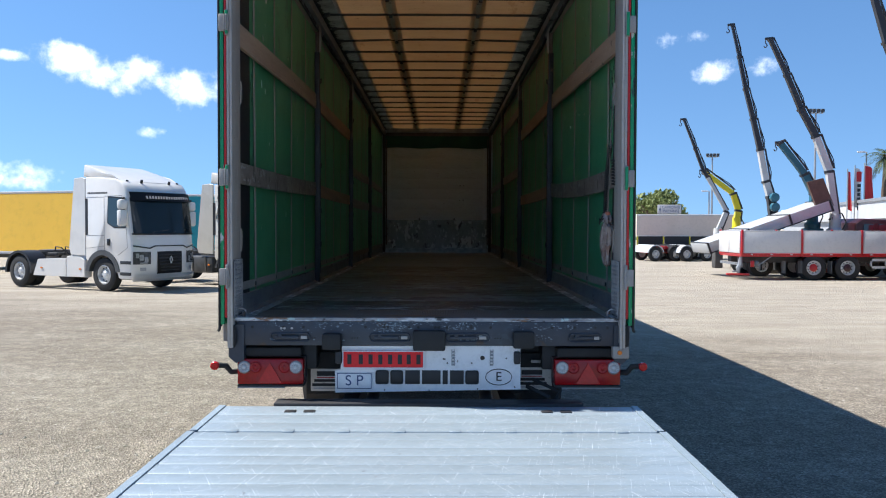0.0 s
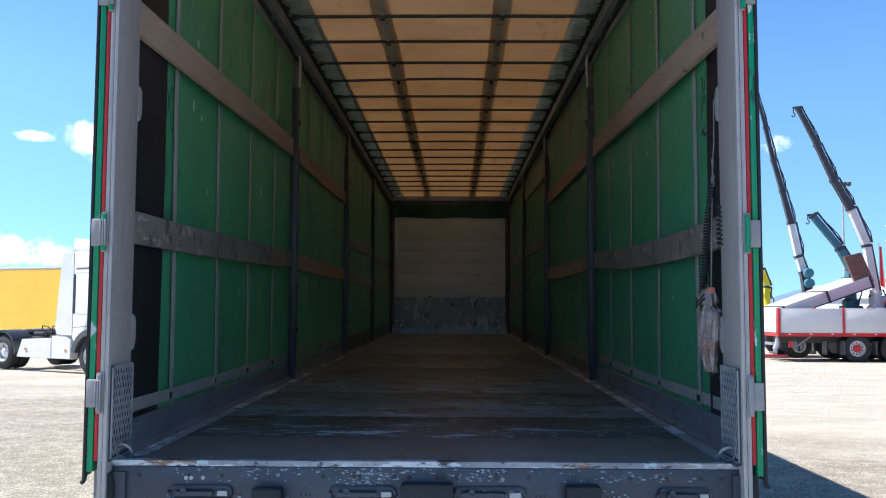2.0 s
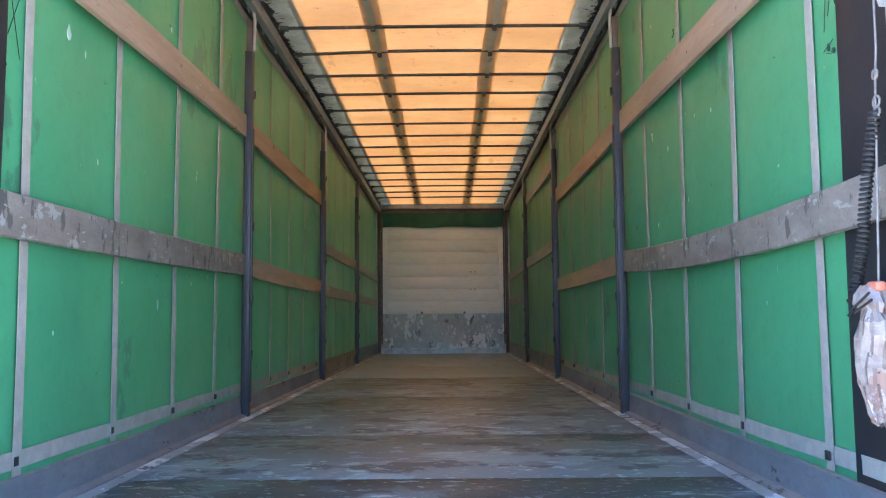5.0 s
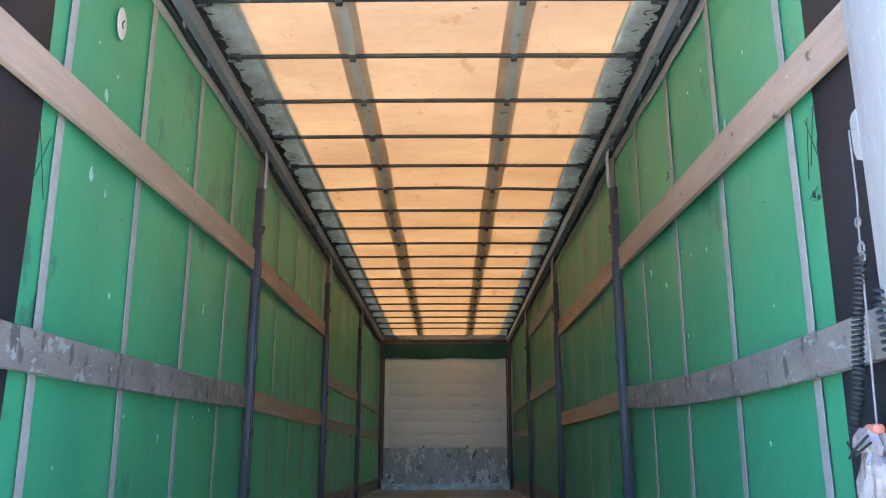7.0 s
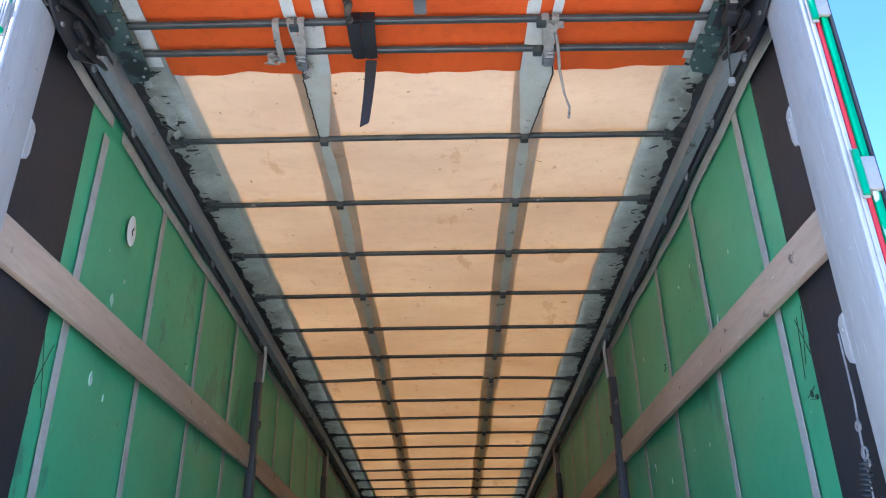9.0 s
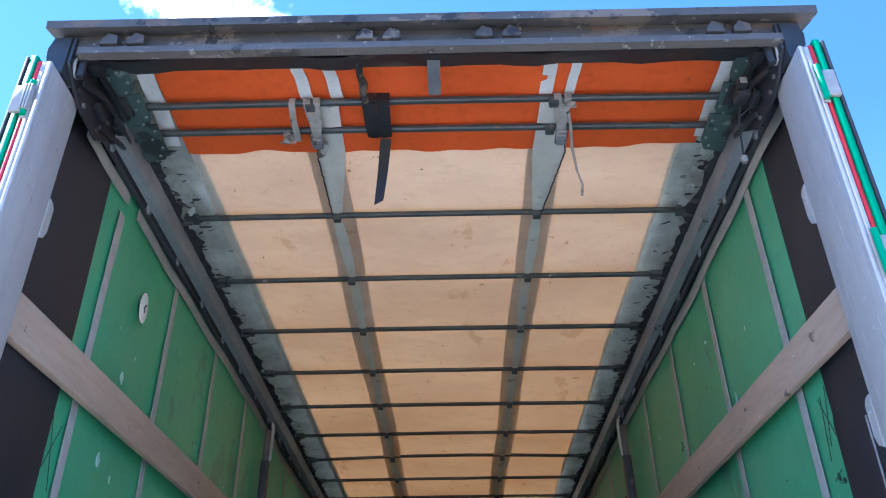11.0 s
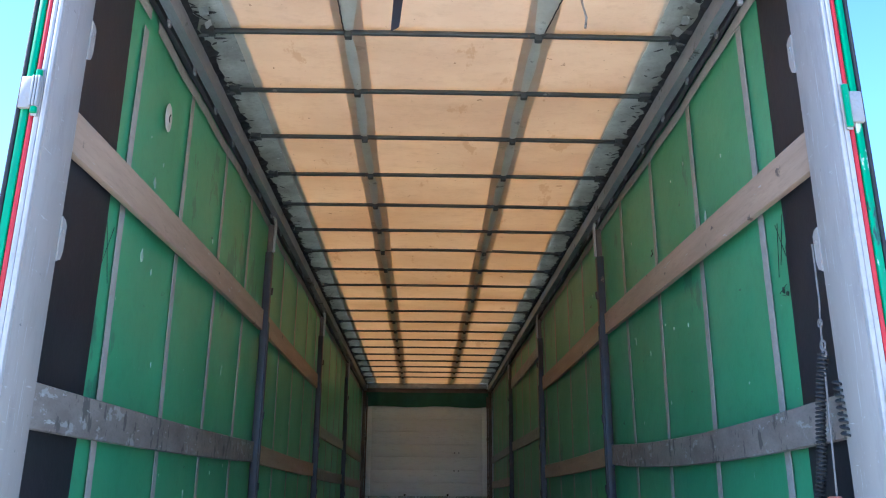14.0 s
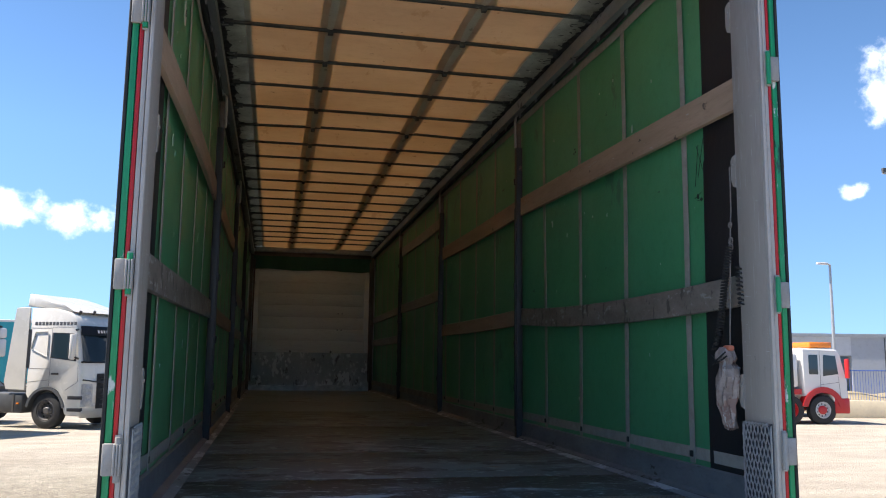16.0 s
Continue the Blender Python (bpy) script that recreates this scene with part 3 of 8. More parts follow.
def gravel_material():
    """Compacted yard gravel: pale stones in dust, worn tracks and darker damp patches."""
    m = bpy.data.materials.new("yard_gravel")
    m.use_nodes = True
    n, l = m.node_tree.nodes, m.node_tree.links
    bsdf = n["Principled BSDF"]
    bsdf.inputs["Roughness"].default_value = 0.9
    co = n.new("ShaderNodeTexCoord")

    def noise_at(sc, detail, st=(1, 1, 1)):
        mp = n.new("ShaderNodeMapping")
        mp.inputs["Scale"].default_value = st
        l.new(co.outputs["Object"], mp.inputs[0])
        t = n.new("ShaderNodeTexNoise")
        t.inputs["Scale"].default_value, t.inputs["Detail"].default_value = sc, detail
        l.new(mp.outputs[0], t.inputs["Vector"])
        return t.outputs["Fac"]

    def ramp(v, stops):
        r = n.new("ShaderNodeValToRGB")
        r.color_ramp.elements[0].position, r.color_ramp.elements[0].color = stops[0][0], (*stops[0][1], 1)
        r.color_ramp.elements[1].position, r.color_ramp.elements[1].color = stops[1][0], (*stops[1][1], 1)
        for p, c in stops[2:]:
            r.color_ramp.elements.new(p).color = (*c, 1)
        l.new(v, r.inputs[0])
        return r.outputs[0]

    def blend(f, a, b, kind="MIX"):
        x = n.new("ShaderNodeMix")
        x.data_type, x.blend_type = "RGBA", kind
        if isinstance(f, float):
            x.inputs[0].default_value = f
        else:
            l.new(f, x.inputs[0])
        l.new(a, x.inputs[6])
        l.new(b, x.inputs[7])
        return x.outputs[2]

    vor = n.new("ShaderNodeTexVoronoi")
    vor.inputs["Scale"].default_value = 62.0
    l.new(co.outputs["Object"], vor.inputs["Vector"])
    stone = ramp(vor.outputs["Color"], [(0.0, (0.065, 0.058, 0.05)), (1.0, (0.74, 0.66, 0.55)), (0.5, (0.32, 0.275, 0.22))])
    broad = ramp(noise_at(0.22, 5.0, (1, 2.2, 1)), [(0.3, (0.3, 0.25, 0.19)), (0.72, (0.37, 0.32, 0.255))])
    colour = blend(0.58, broad, stone)
    patches = ramp(noise_at(0.5, 6.0, (0.6, 1.5, 1)), [(0.42, (0.74, 0.71, 0.68)), (0.6, (1, 1, 1))])
    colour = blend(0.55, colour, patches, "MULTIPLY")
    pale = ramp(noise_at(5.0, 7.0), [(0.42, (0.8, 0.79, 0.77)), (0.68, (1.14, 1.13, 1.11))])
    colour = blend(0.9, colour, pale, "MULTIPLY")
    gaps = ramp(vor.outputs["Distance"], [(0.3, (1.08, 1.08, 1.08)), (0.75, (0.55, 0.54, 0.53))])
    colour = blend(0.6, colour, gaps, "MULTIPLY")
    # dry pale sand spread over the gravel farther into the yard, with a ragged edge
    sep = n.new("ShaderNodeSeparateXYZ")
    l.new(co.outputs["Object"], sep.inputs[0])

    def calc(op, a, k):
        q = n.new("ShaderNodeMath")
        q.operation = op
        l.new(a, q.inputs[0])
        if isinstance(k, float):
            q.inputs[1].default_value = k
        else:
            l.new(k, q.inputs[1])
        return q.outputs[0]

    reach = calc("ADD", calc("ADD", sep.outputs[1], calc("MULTIPLY", sep.outputs[0], 0.55)), calc("MULTIPLY", noise_at(0.35, 6.0, (0.5, 1.6, 1)), 14.0))
    edge = n.new("ShaderNodeMapRange")
    edge.inputs["From Min"].default_value, edge.inputs["From Max"].default_value = 14.5, 21.0
    l.new(reach, edge.inputs["Value"])
    sand = ramp(noise_at(1.1, 8.0, (0.6, 1.6, 1)), [(0.35, (0.37, 0.32, 0.255)), (0.7, (0.5, 0.445, 0.36))])
    colour = blend(calc("MULTIPLY", edge.outputs[0], 0.75), colour, sand)
    l.new(colour, bsdf.inputs["Base Color"])
    b = n.new("ShaderNodeBump")
    b.inputs["Strength"].default_value, b.inputs["Distance"].default_value = 1.0, 0.02
    l.new(vor.outputs["Distance"], b.inputs["Height"])
    b2 = n.new("ShaderNodeBump")
    b2.inputs["Strength"].default_value, b2.inputs["Distance"].default_value = 0.5, 0.05
    l.new(noise_at(3.0, 8.0), b2.inputs["Height"])
    l.new(b.outputs[0], b2.inputs["Normal"])
    l.new(b2.outputs[0], bsdf.inputs["Normal"])
    return m


M["gravel"] = gravel_material()

# ---- mesh helpers ----


def box(bm, x0, x1, y0, y1, z0, z1, bevel=0.0):
    vs = [bm.verts.new(p) for p in ((x0, y0, z0), (x1, y0, z0), (x1, y1, z0), (x0, y1, z0), (x0, y0, z1), (x1, y0, z1), (x1, y1, z1), (x0, y1, z1))]
    fs = [bm.faces.new([vs[i] for i in f]) for f in ((3, 2, 1, 0), (4, 5, 6, 7), (0, 1, 5, 4), (1, 2, 6, 5), (2, 3, 7, 6), (3, 0, 4, 7))]
    if bevel:
        bmesh.ops.bevel(bm, geom=list({e for f in fs for e in f.edges}), offset=bevel, segments=2, affect="EDGES", profile=0.5)
    return vs


def cbox(bm, c, size, bevel=0.0):
    return box(bm, c[0] - size[0] / 2, c[0] + size[0] / 2, c[1] - size[1] / 2, c[1] + size[1] / 2, c[2] - size[2] / 2, c[2] + size[2] / 2, bevel)


def across(d):
    d = Vector(d).normalized()
    u = d.cross(Vector((0, 0, 1)) if abs(d.z) < 0.9 else Vector((1, 0, 0))).normalized()
    return u, d.cross(u).normalized()


def tube(bm, points, r, seg=8, radii=None, closed=True):
    """A round rod or hose along points."""
    points = [Vector(p) for p in points]
    rings = []
    for i, p in enumerate(points):
        d = points[min(i + 1, len(points) - 1)] - points[max(i - 1, 0)]
        u, v = across(d)
        rr = radii[i] if radii else r
        rings.append([bm.verts.new(p + u * rr * math.cos(2 * math.pi * k / seg) + v * rr * math.sin(2 * math.pi * k / seg)) for k in range(seg)])
    for a, b in zip(rings, rings[1:]):
        for k in range(seg):
            bm.faces.new((a[k], a[(k + 1) % seg], b[(k + 1) % seg], b[k]))
    if closed:
        bm.faces.new(rings[0][::-1])
        bm.faces.new(rings[-1])


def bar(bm, p0, p1, w, h, w1=None, h1=None):
    """A square beam from p0 to p1, w across and h in its other width, tapering to w1, h1."""
    p0, p1 = Vector(p0), Vector(p1)
    u, v = across(p1 - p0)
    ring = []
    for p, a, b in ((p0, w, h), (p1, w1 or w, h1 or h)):
        ring.append([bm.verts.new(p + u * a / 2 * i + v * b / 2 * j) for i, j in ((-1, -1), (1, -1), (1, 1), (-1, 1))])
    a, b = ring
    for k in range(4):
        bm.faces.new((a[k], a[(k + 1) % 4], b[(k + 1) % 4], b[k]))
    bm.faces.new(a[::-1])
    bm.faces.new(b)


def lathe(bm, profile, m, seg=28, cap=True):
    """Turns (radius, height) points about local z, laid by the matrix m."""
    rings = []
    for r, h in profile:
        rings.append([bm.verts.new(m @ Vector((max(r, 0.0005) * math.cos(2 * math.pi * k / seg), max(r, 0.0005) * math.sin(2 * math.pi * k / seg), h))) for k in range(seg)])
    for a, b in zip(rings, rings[1:]):
        for k in range(seg):
            bm.faces.new((a[k], a[(k + 1) % seg], b[(k + 1) % seg], b[k]))
    if cap:
        bm.faces.new(rings[0][::-1])
        bm.faces.new(rings[-1])


def prism(bm, pts, y0, y1, plane="xz", inset=0.0):
    """A side outline pts carried across from y0 to y1; inset draws the two ends in for rounded edges."""
    cx, cz = sum(p[0] for p in pts) / len(pts), sum(p[1] for p in pts) / len(pts)
    half = abs(y1 - y0)
    stations = [(y0, 1.0), (y1, 1.0)]
    if inset:
        e = inset
        stations = [(y0, 2.2), (y0 + (y1 - y0) * e * 0.6 / half, 1.0), (y0 + (y1 - y0) * e * 1.9 / half, 0.0), (y1 - (y1 - y0) * e * 1.9 / half, 0.0), (y1 - (y1 - y0) * e * 0.6 / half, 1.0), (y1, 2.2)]
        stations = [(y, {2.2: 1.0, 1.0: 0.35, 0.0: 0.0}[s]) for y, s in stations]
    rings = []
    for y, s in stations:
        ring = []
        for a, b in pts:
            if inset:
                d = math.hypot(a - cx, b - cz)
                k = 1 - s * inset / max(d, 0.05)
                a, b = cx + (a - cx) * k, cz + (b - cz) * k
            ring.append(bm.verts.new((a, y, b) if plane == "xz" else (y, a, b) if plane == "yz" else (a, b, y)))
        rings.append(ring)
    n = len(pts)
    for r0, r1 in zip(rings, rings[1:]):
        for k in range(n):
            bm.faces.new((r0[k], r0[(k + 1) % n], r1[(k + 1) % n], r1[k]))
    bm.faces.new(rings[0][::-1])
    bm.faces.new(rings[-1])


def sheet(bm, origin, u, v, nu, nv, thick, shape):
    """A thin cloth of nu by nv cells from origin along u and v; shape(s, t) gives its offset."""
    origin, u, v = Vector(origin), Vector(u), Vector(v)
    nrm = u.cross(v).normalized()
    layers = []
    for side in (0.0, thick):
        layers.append([[bm.verts.new(origin + u * (i / nu) + v * (j / nv) + Vector(shape(i / nu, j / nv)) + nrm * side) for j in range(nv + 1)] for i in range(nu + 1)])
    a, b = layers
    for i in range(nu):
        for j in range(nv):
            bm.faces.new((a[i][j], a[i][j + 1], a[i + 1][j + 1], a[i + 1][j]))
            bm.faces.new((b[i][j], b[i + 1][j], b[i + 1][j + 1], b[i][j + 1]))
    for i in range(nu):
        bm.faces.new((a[i][0], a[i + 1][0], b[i + 1][0], b[i][0]))
        bm.faces.new((a[i + 1][nv], a[i][nv], b[i][nv], b[i + 1][nv]))
    for j in range(nv):
        bm.faces.new((a[0][j + 1], a[0][j], b[0][j], b[0][j + 1]))
        bm.faces.new((a[nu][j], a[nu][j + 1], b[nu][j + 1], b[nu][j]))


def finish(bm, name, mat, smooth=38):
    bmesh.ops.recalc_face_normals(bm, faces=bm.faces)
    me = bpy.data.meshes.new(name)
    bm.to_mesh(me)
    bm.free()
    me.materials.append(mat)
    if smooth:
        me.shade_smooth()
        me.set_sharp_from_angle(angle=radians(smooth))
    return me


def thing(name, label, category, at=None, group="", kind=""):
    ob = new(name)
    ob.empty_display_size = 0.2
    if at is not None:
        ob.matrix_world = at
    return tagged(ob, label, category, group, kind)


def part(name, bm, mat, parent, label="", smooth=38):
    ob = new(name, finish(bm, name, mat, smooth))
    ob.parent = parent
    return tagged(ob, label)


def solid(name, bm, mat, label, category, group="", kind="", smooth=38):
    return tagged(new(name, finish(bm, name, mat, smooth)), label, category, group, kind)


def words(name, text, height, m, mat, parent, label=""):
    """Letters of the built-in font as a mesh, centred, in the local xy plane of m."""
    cu = bpy.data.curves.new(name, "FONT")
    cu.body, cu.size, cu.extrude, cu.align_x, cu.align_y = text, height * 1.4, 0.001, "CENTER", "CENTER"
    tmp = bpy.data.objects.new(name, cu)
    me = bpy.data.meshes.new_from_object(tmp)
    bpy.data.objects.remove(tmp)
    bpy.data.curves.remove(cu)
    me.transform(m)
    me.materials.append(mat)
    ob = new(name, me)
    ob.parent = parent
    return tagged(ob, label)


def B():
    return bmesh.new()


def mirrored(bm, s):
    if s < 0:
        bmesh.ops.scale(bm, vec=(-1, 1, 1), verts=bm.verts)
    return bm

# ---- ground ----


def ground_z(y):
    """The yard is level round the trailer and falls gently away ahead of it."""
    return -0.0125 * min(max(y - 3.0, 0.0), 42.0)


bm = B()
ys = [-300, -120, -40, -12, -4, 0, 3, 6, 9, 13, 18, 24, 31, 38, 45, 60, 100, 200, 500, 1500, 3500]
xs = [-3000, -800, -200, -60, -30, -15, -6, 0, 6, 15, 30, 60, 200, 800, 3000]
grid = [[bm.verts.new((x, y, ground_z(y))) for x in xs] for y in ys]
for j in range(len(ys) - 1):
    for i in range(len(xs) - 1):
        bm.faces.new((grid[j][i], grid[j][i + 1], grid[j + 1][i + 1], grid[j + 1][i]))
solid("ground", bm, M["gravel"], "compacted pale gravel yard with worn dusty patches", "ground", kind="structure")

# loose stones lying on the compacted surface
rng = random.Random(77)
verts, faces = [], []
for _ in range(9000):
    x = rng.choice((-1, 1)) * (1.35 + 8.5 * rng.random() ** 1.4)
    y = -3.0 + 18.0 * rng.random() ** 1.2
    r = 0.005 + 0.013 * rng.random() ** 3
    z, a = ground_z(y), rng.uniform(0, 3.14)
    i = len(verts)
    for k in range(4):
        q = r * rng.uniform(0.8, 1.5)
        verts.append((x + q * math.cos(a + k * 1.57), y + q * math.sin(a + k * 1.57), z + r * rng.uniform(0.05, 0.5)))
    verts += [(x + r * rng.uniform(-0.3, 0.3), y + r * rng.uniform(-0.3, 0.3), z + r * rng.uniform(0.7, 1.1)), (x, y, z - r * 0.4)]
    for k in range(4):
        faces += [(i + k, i + (k + 1) % 4, i + 4), (i + (k + 1) % 4, i + k, i + 5)]
stone_mesh = bpy.data.meshes.new("loose_gravel")
stone_mesh.from_pydata(verts, [], faces)
stone_mesh.materials.append(M["loose_stone"])
tagged(new("loose_gravel", stone_mesh), "loose pale gravel stones scattered over the yard", "gravel", kind="stuff")

# ---- the trailer ----
FLOOR, FRONT, POSTS, WALL = 1.22, 13.5, (3.42, 6.58, 9.76), 1.265
trailer = thing("curtain_trailer", "empty green curtain-sided trailer with open doors and lowered tail lift", "trailer")

# load floor
bm = B()
box(bm, -1.2, 1.2, 0.02, FRONT + 0.05, FLOOR - 0.14, FLOOR - 0.034)
floor_base = part("floor", bm, M["chassis"], trailer, "dark worn load floor of the trailer")
edges_y = [0.7, 1.405, 2.62, 4.8, 7.0, 9.2, 11.4, FRONT]
for i, (a, b) in enumerate(zip(edges_y, edges_y[1:])):
    bm = B()
    box(bm, -1.199, 1.199, a + 0.003, b - 0.003, FLOOR - 0.032, FLOOR, 0.003)
    part("floor_panel", bm, M["floor_dark"] if i == 0 else M["floor"] if i < 4 else M["floor_far_relit"], floor_base, "dark scraped floor panel with pale scuffs" if i == 0 else "grey phenolic plywood panel with worn patches" if i < 4 else "")
bm = B()
box(bm, -1.2, 1.2, 0.05, 0.697, FLOOR - 0.032, FLOOR + 0.001, 0.003)
part("tread_plate", bm, M["plate"], floor_base, "dark rusty tread plate at the rear edge")
bm = B()
for i in range(104):
    for j in range(30):
        x, y = -1.17 + i * 0.0226 + (0.0056 if j % 2 else -0.0056), 0.075 + j * 0.0205
        w, d, h = 0.006, 0.0085, FLOOR + 0.001
        vs = [bm.verts.new(p) for p in ((x - w, y, h), (x, y - d, h), (x + w, y, h), (x, y + d, h), (x, y, h + 0.0018))]
        for k in range(4):
            bm.faces.new((vs[k], vs[(k + 1) % 4], vs[4]))
tagged(part("tread_pattern", bm, M["plate"], floor_base, smooth=0), kind="stuff")
bm = B()
prism(bm, [(0.0, 1.222), (0.0, 1.243), (0.012, 1.248), (0.055, 1.237), (0.055, 1.222)], -1.225, 1.225, "yz")
part("sill_edge", bm, M["sill"], trailer, "bare scuffed steel edge of the load floor")
for s in (-1, 1):
    bm = B()
    prism(bm, [(1.155, FLOOR + 0.001), (1.155, FLOOR + 0.005), (1.2, FLOOR + 0.012), (1.2, FLOOR + 0.001)], 0.2, FRONT - 0.1, "xz")
    part("floor_edge", mirrored(bm, s), M["edge_worn"], floor_base, "pale worn metal edge strip along the floor")
# small steel hatch plate set in the floor near the bulkhead
bm = B()
box(bm, 0.7, 0.98, 12.3, 13.1, FLOOR, FLOOR + 0.004)
part("floor_plate", bm, M["galv"], floor_base)

# rear cross beam with its latches and buffers
bm = B()
box(bm, -1.2, 1.2, 0.0, 0.05, 1.07, 1.221, 0.006)
box(bm, -1.2, 1.2, 0.05, 0.24, 1.08, 1.1)
beam = part("rear_beam", bm, M["beam"], trailer, "chipped blue-black steel rear cross beam")
for x0, w in ((-0.985, 0.24), (-0.37, 0.25), (0.1, 0.27), (0.87, 0.2)):
    bm = B()
    n = 14
    loop = [(x0 + w / 2 + (w / 2 - 0.024) * (1 if math.cos(2 * math.pi * (k + 0.5) / n) > 0 else -1) + 0.024 * math.cos(2 * math.pi * (k + 0.5) / n), 1.122 + 0.026 * math.sin(2 * math.pi * (k + 0.5) / n)) for k in range(n)]
    pts3 = [(x, -0.006, z) for x, z in loop]
    tube(bm, pts3 + [pts3[0]], 0.007, 6)
    box(bm, x0 + 0.03, x0 + w * 0.72, -0.02, 0.0, 1.114, 1.132, 0.004)
    tube(bm, [(x0 + w * 0.25, 0.0, 1.135), (x0 + w * 0.25, -0.02, 1.135)], 0.012, 8)
    part("latch", bm, M["beam"], beam, "chipped recessed lashing latch")
    bm = B()
    box(bm, x0 + w * 0.78, x0 + w * 0.94, -0.012, 0.0, 1.112, 1.132, 0.002)
    part("latch_tongue", bm, M["white_alu"], beam)
for x0, x1, z0, z1 in ((-0.66, -0.545, 1.05, 1.15), (-0.1, 0.1, 1.045, 1.17), (0.52, 0.65, 1.06, 1.165)):
    bm = B()
    box(bm, x0, x1, -0.055, 0.0, z0, z1, 0.012)
    part("rubber_buffer", bm, M["rubber"], beam)
for x, z, r in [(v, 1.186, 0.009) for v in (-0.905, -0.782, -0.397, -0.28, -0.257, -0.125, -0.069, 0.037, 0.059, 0.11, 0.262, 0.382, 0.765, 0.904, 1.034, -1.1, 1.11)] \
        + [(x0 + k * 0.017, 1.118, 0.005) for x0 in (-0.745, -0.48, 0.41, 0.68) for k in range(3)] + [(-0.28, 1.199, 0.006), (0.262, 1.199, 0.006), (-0.86, 1.12, 0.007), (0.56, 1.19, 0.006)]:
    bm = B()
    tube(bm, [(x, 0.001, z), (x, -0.0015, z)], r, 10)
    part("bolt_hole", bm, M["ink"], beam)
for x in (-0.92, -0.9, -0.855):
    bm = B()
    tube(bm, [(x, 0.001, 1.178), (x, -0.003, 1.178)], 0.008, 8)
    part("bolt", bm, M["white_alu"], beam)
rng = random.Random(4)
for x0, x1, z0, z1, count in ((-0.36, -0.1, 1.155, 1.2, 190), (0.1, 0.4, 1.095, 1.15, 130), (0.05, 0.34, 1.17, 1.2, 70), (0.5, 1.1, 1.17, 1.205, 120), (0.62, 0.8, 1.1, 1.14, 40), (-1.1, -0.4, 1.09, 1.2, 80), (-1.15, 1.15, 1.2, 1.218, 220)):
    bm = B()
    for _ in range(count):
        x, z, r = rng.triangular(x0, x1), rng.uniform(z0, z1), 0.0006 + 0.0055 * rng.random() ** 3
        n = rng.randint(5, 8)
        ring = [bm.verts.new((x + r * rng.uniform(0.6, 2.2) * math.cos(2 * math.pi * k / n), -0.0008 - 0.0002 * (_ % 3), z + 0.7 * r * rng.uniform(0.5, 1.3) * math.sin(2 * math.pi * k / n))) for k in range(n)]
        bm.faces.new(ring)
    tagged(part("flaked_paint", bm, M["flake"], beam, smooth=0), kind="stuff")
for s in (-1, 1):
    bm = B()
    prism(bm, [(1.15, 1.2), (1.245, 1.2), (1.245, 1.0), (1.2, 0.96), (1.15, 0.98)], -0.01, 0.16, "xz")
    if s < 0:
        for v in bm.verts:
            v.co.x = -v.co.x
    foot = part("corner_bracket", bm, M["beam"], trailer)
    bm = B()
    lathe(bm, [(0.012, 0.0), (0.045, 0.0), (0.05, 0.012), (0.04, 0.02), (0.012, 0.02)], pose(s * 1.215, -0.012, 1.13, 90, 0, 0) @ Matrix.Diagonal((0.55, 1.5, 1, 1)), 16)
    part("rubber_buffer", bm, M["rubber"], foot)

# rear pillars: the rear frame sits a touch to one side of the body's centre line


def rear(bm, s):
    mirrored(bm, s)
    bmesh.ops.translate(bm, vec=(-0.016, 0, 0), verts=bm.verts)
    return bm


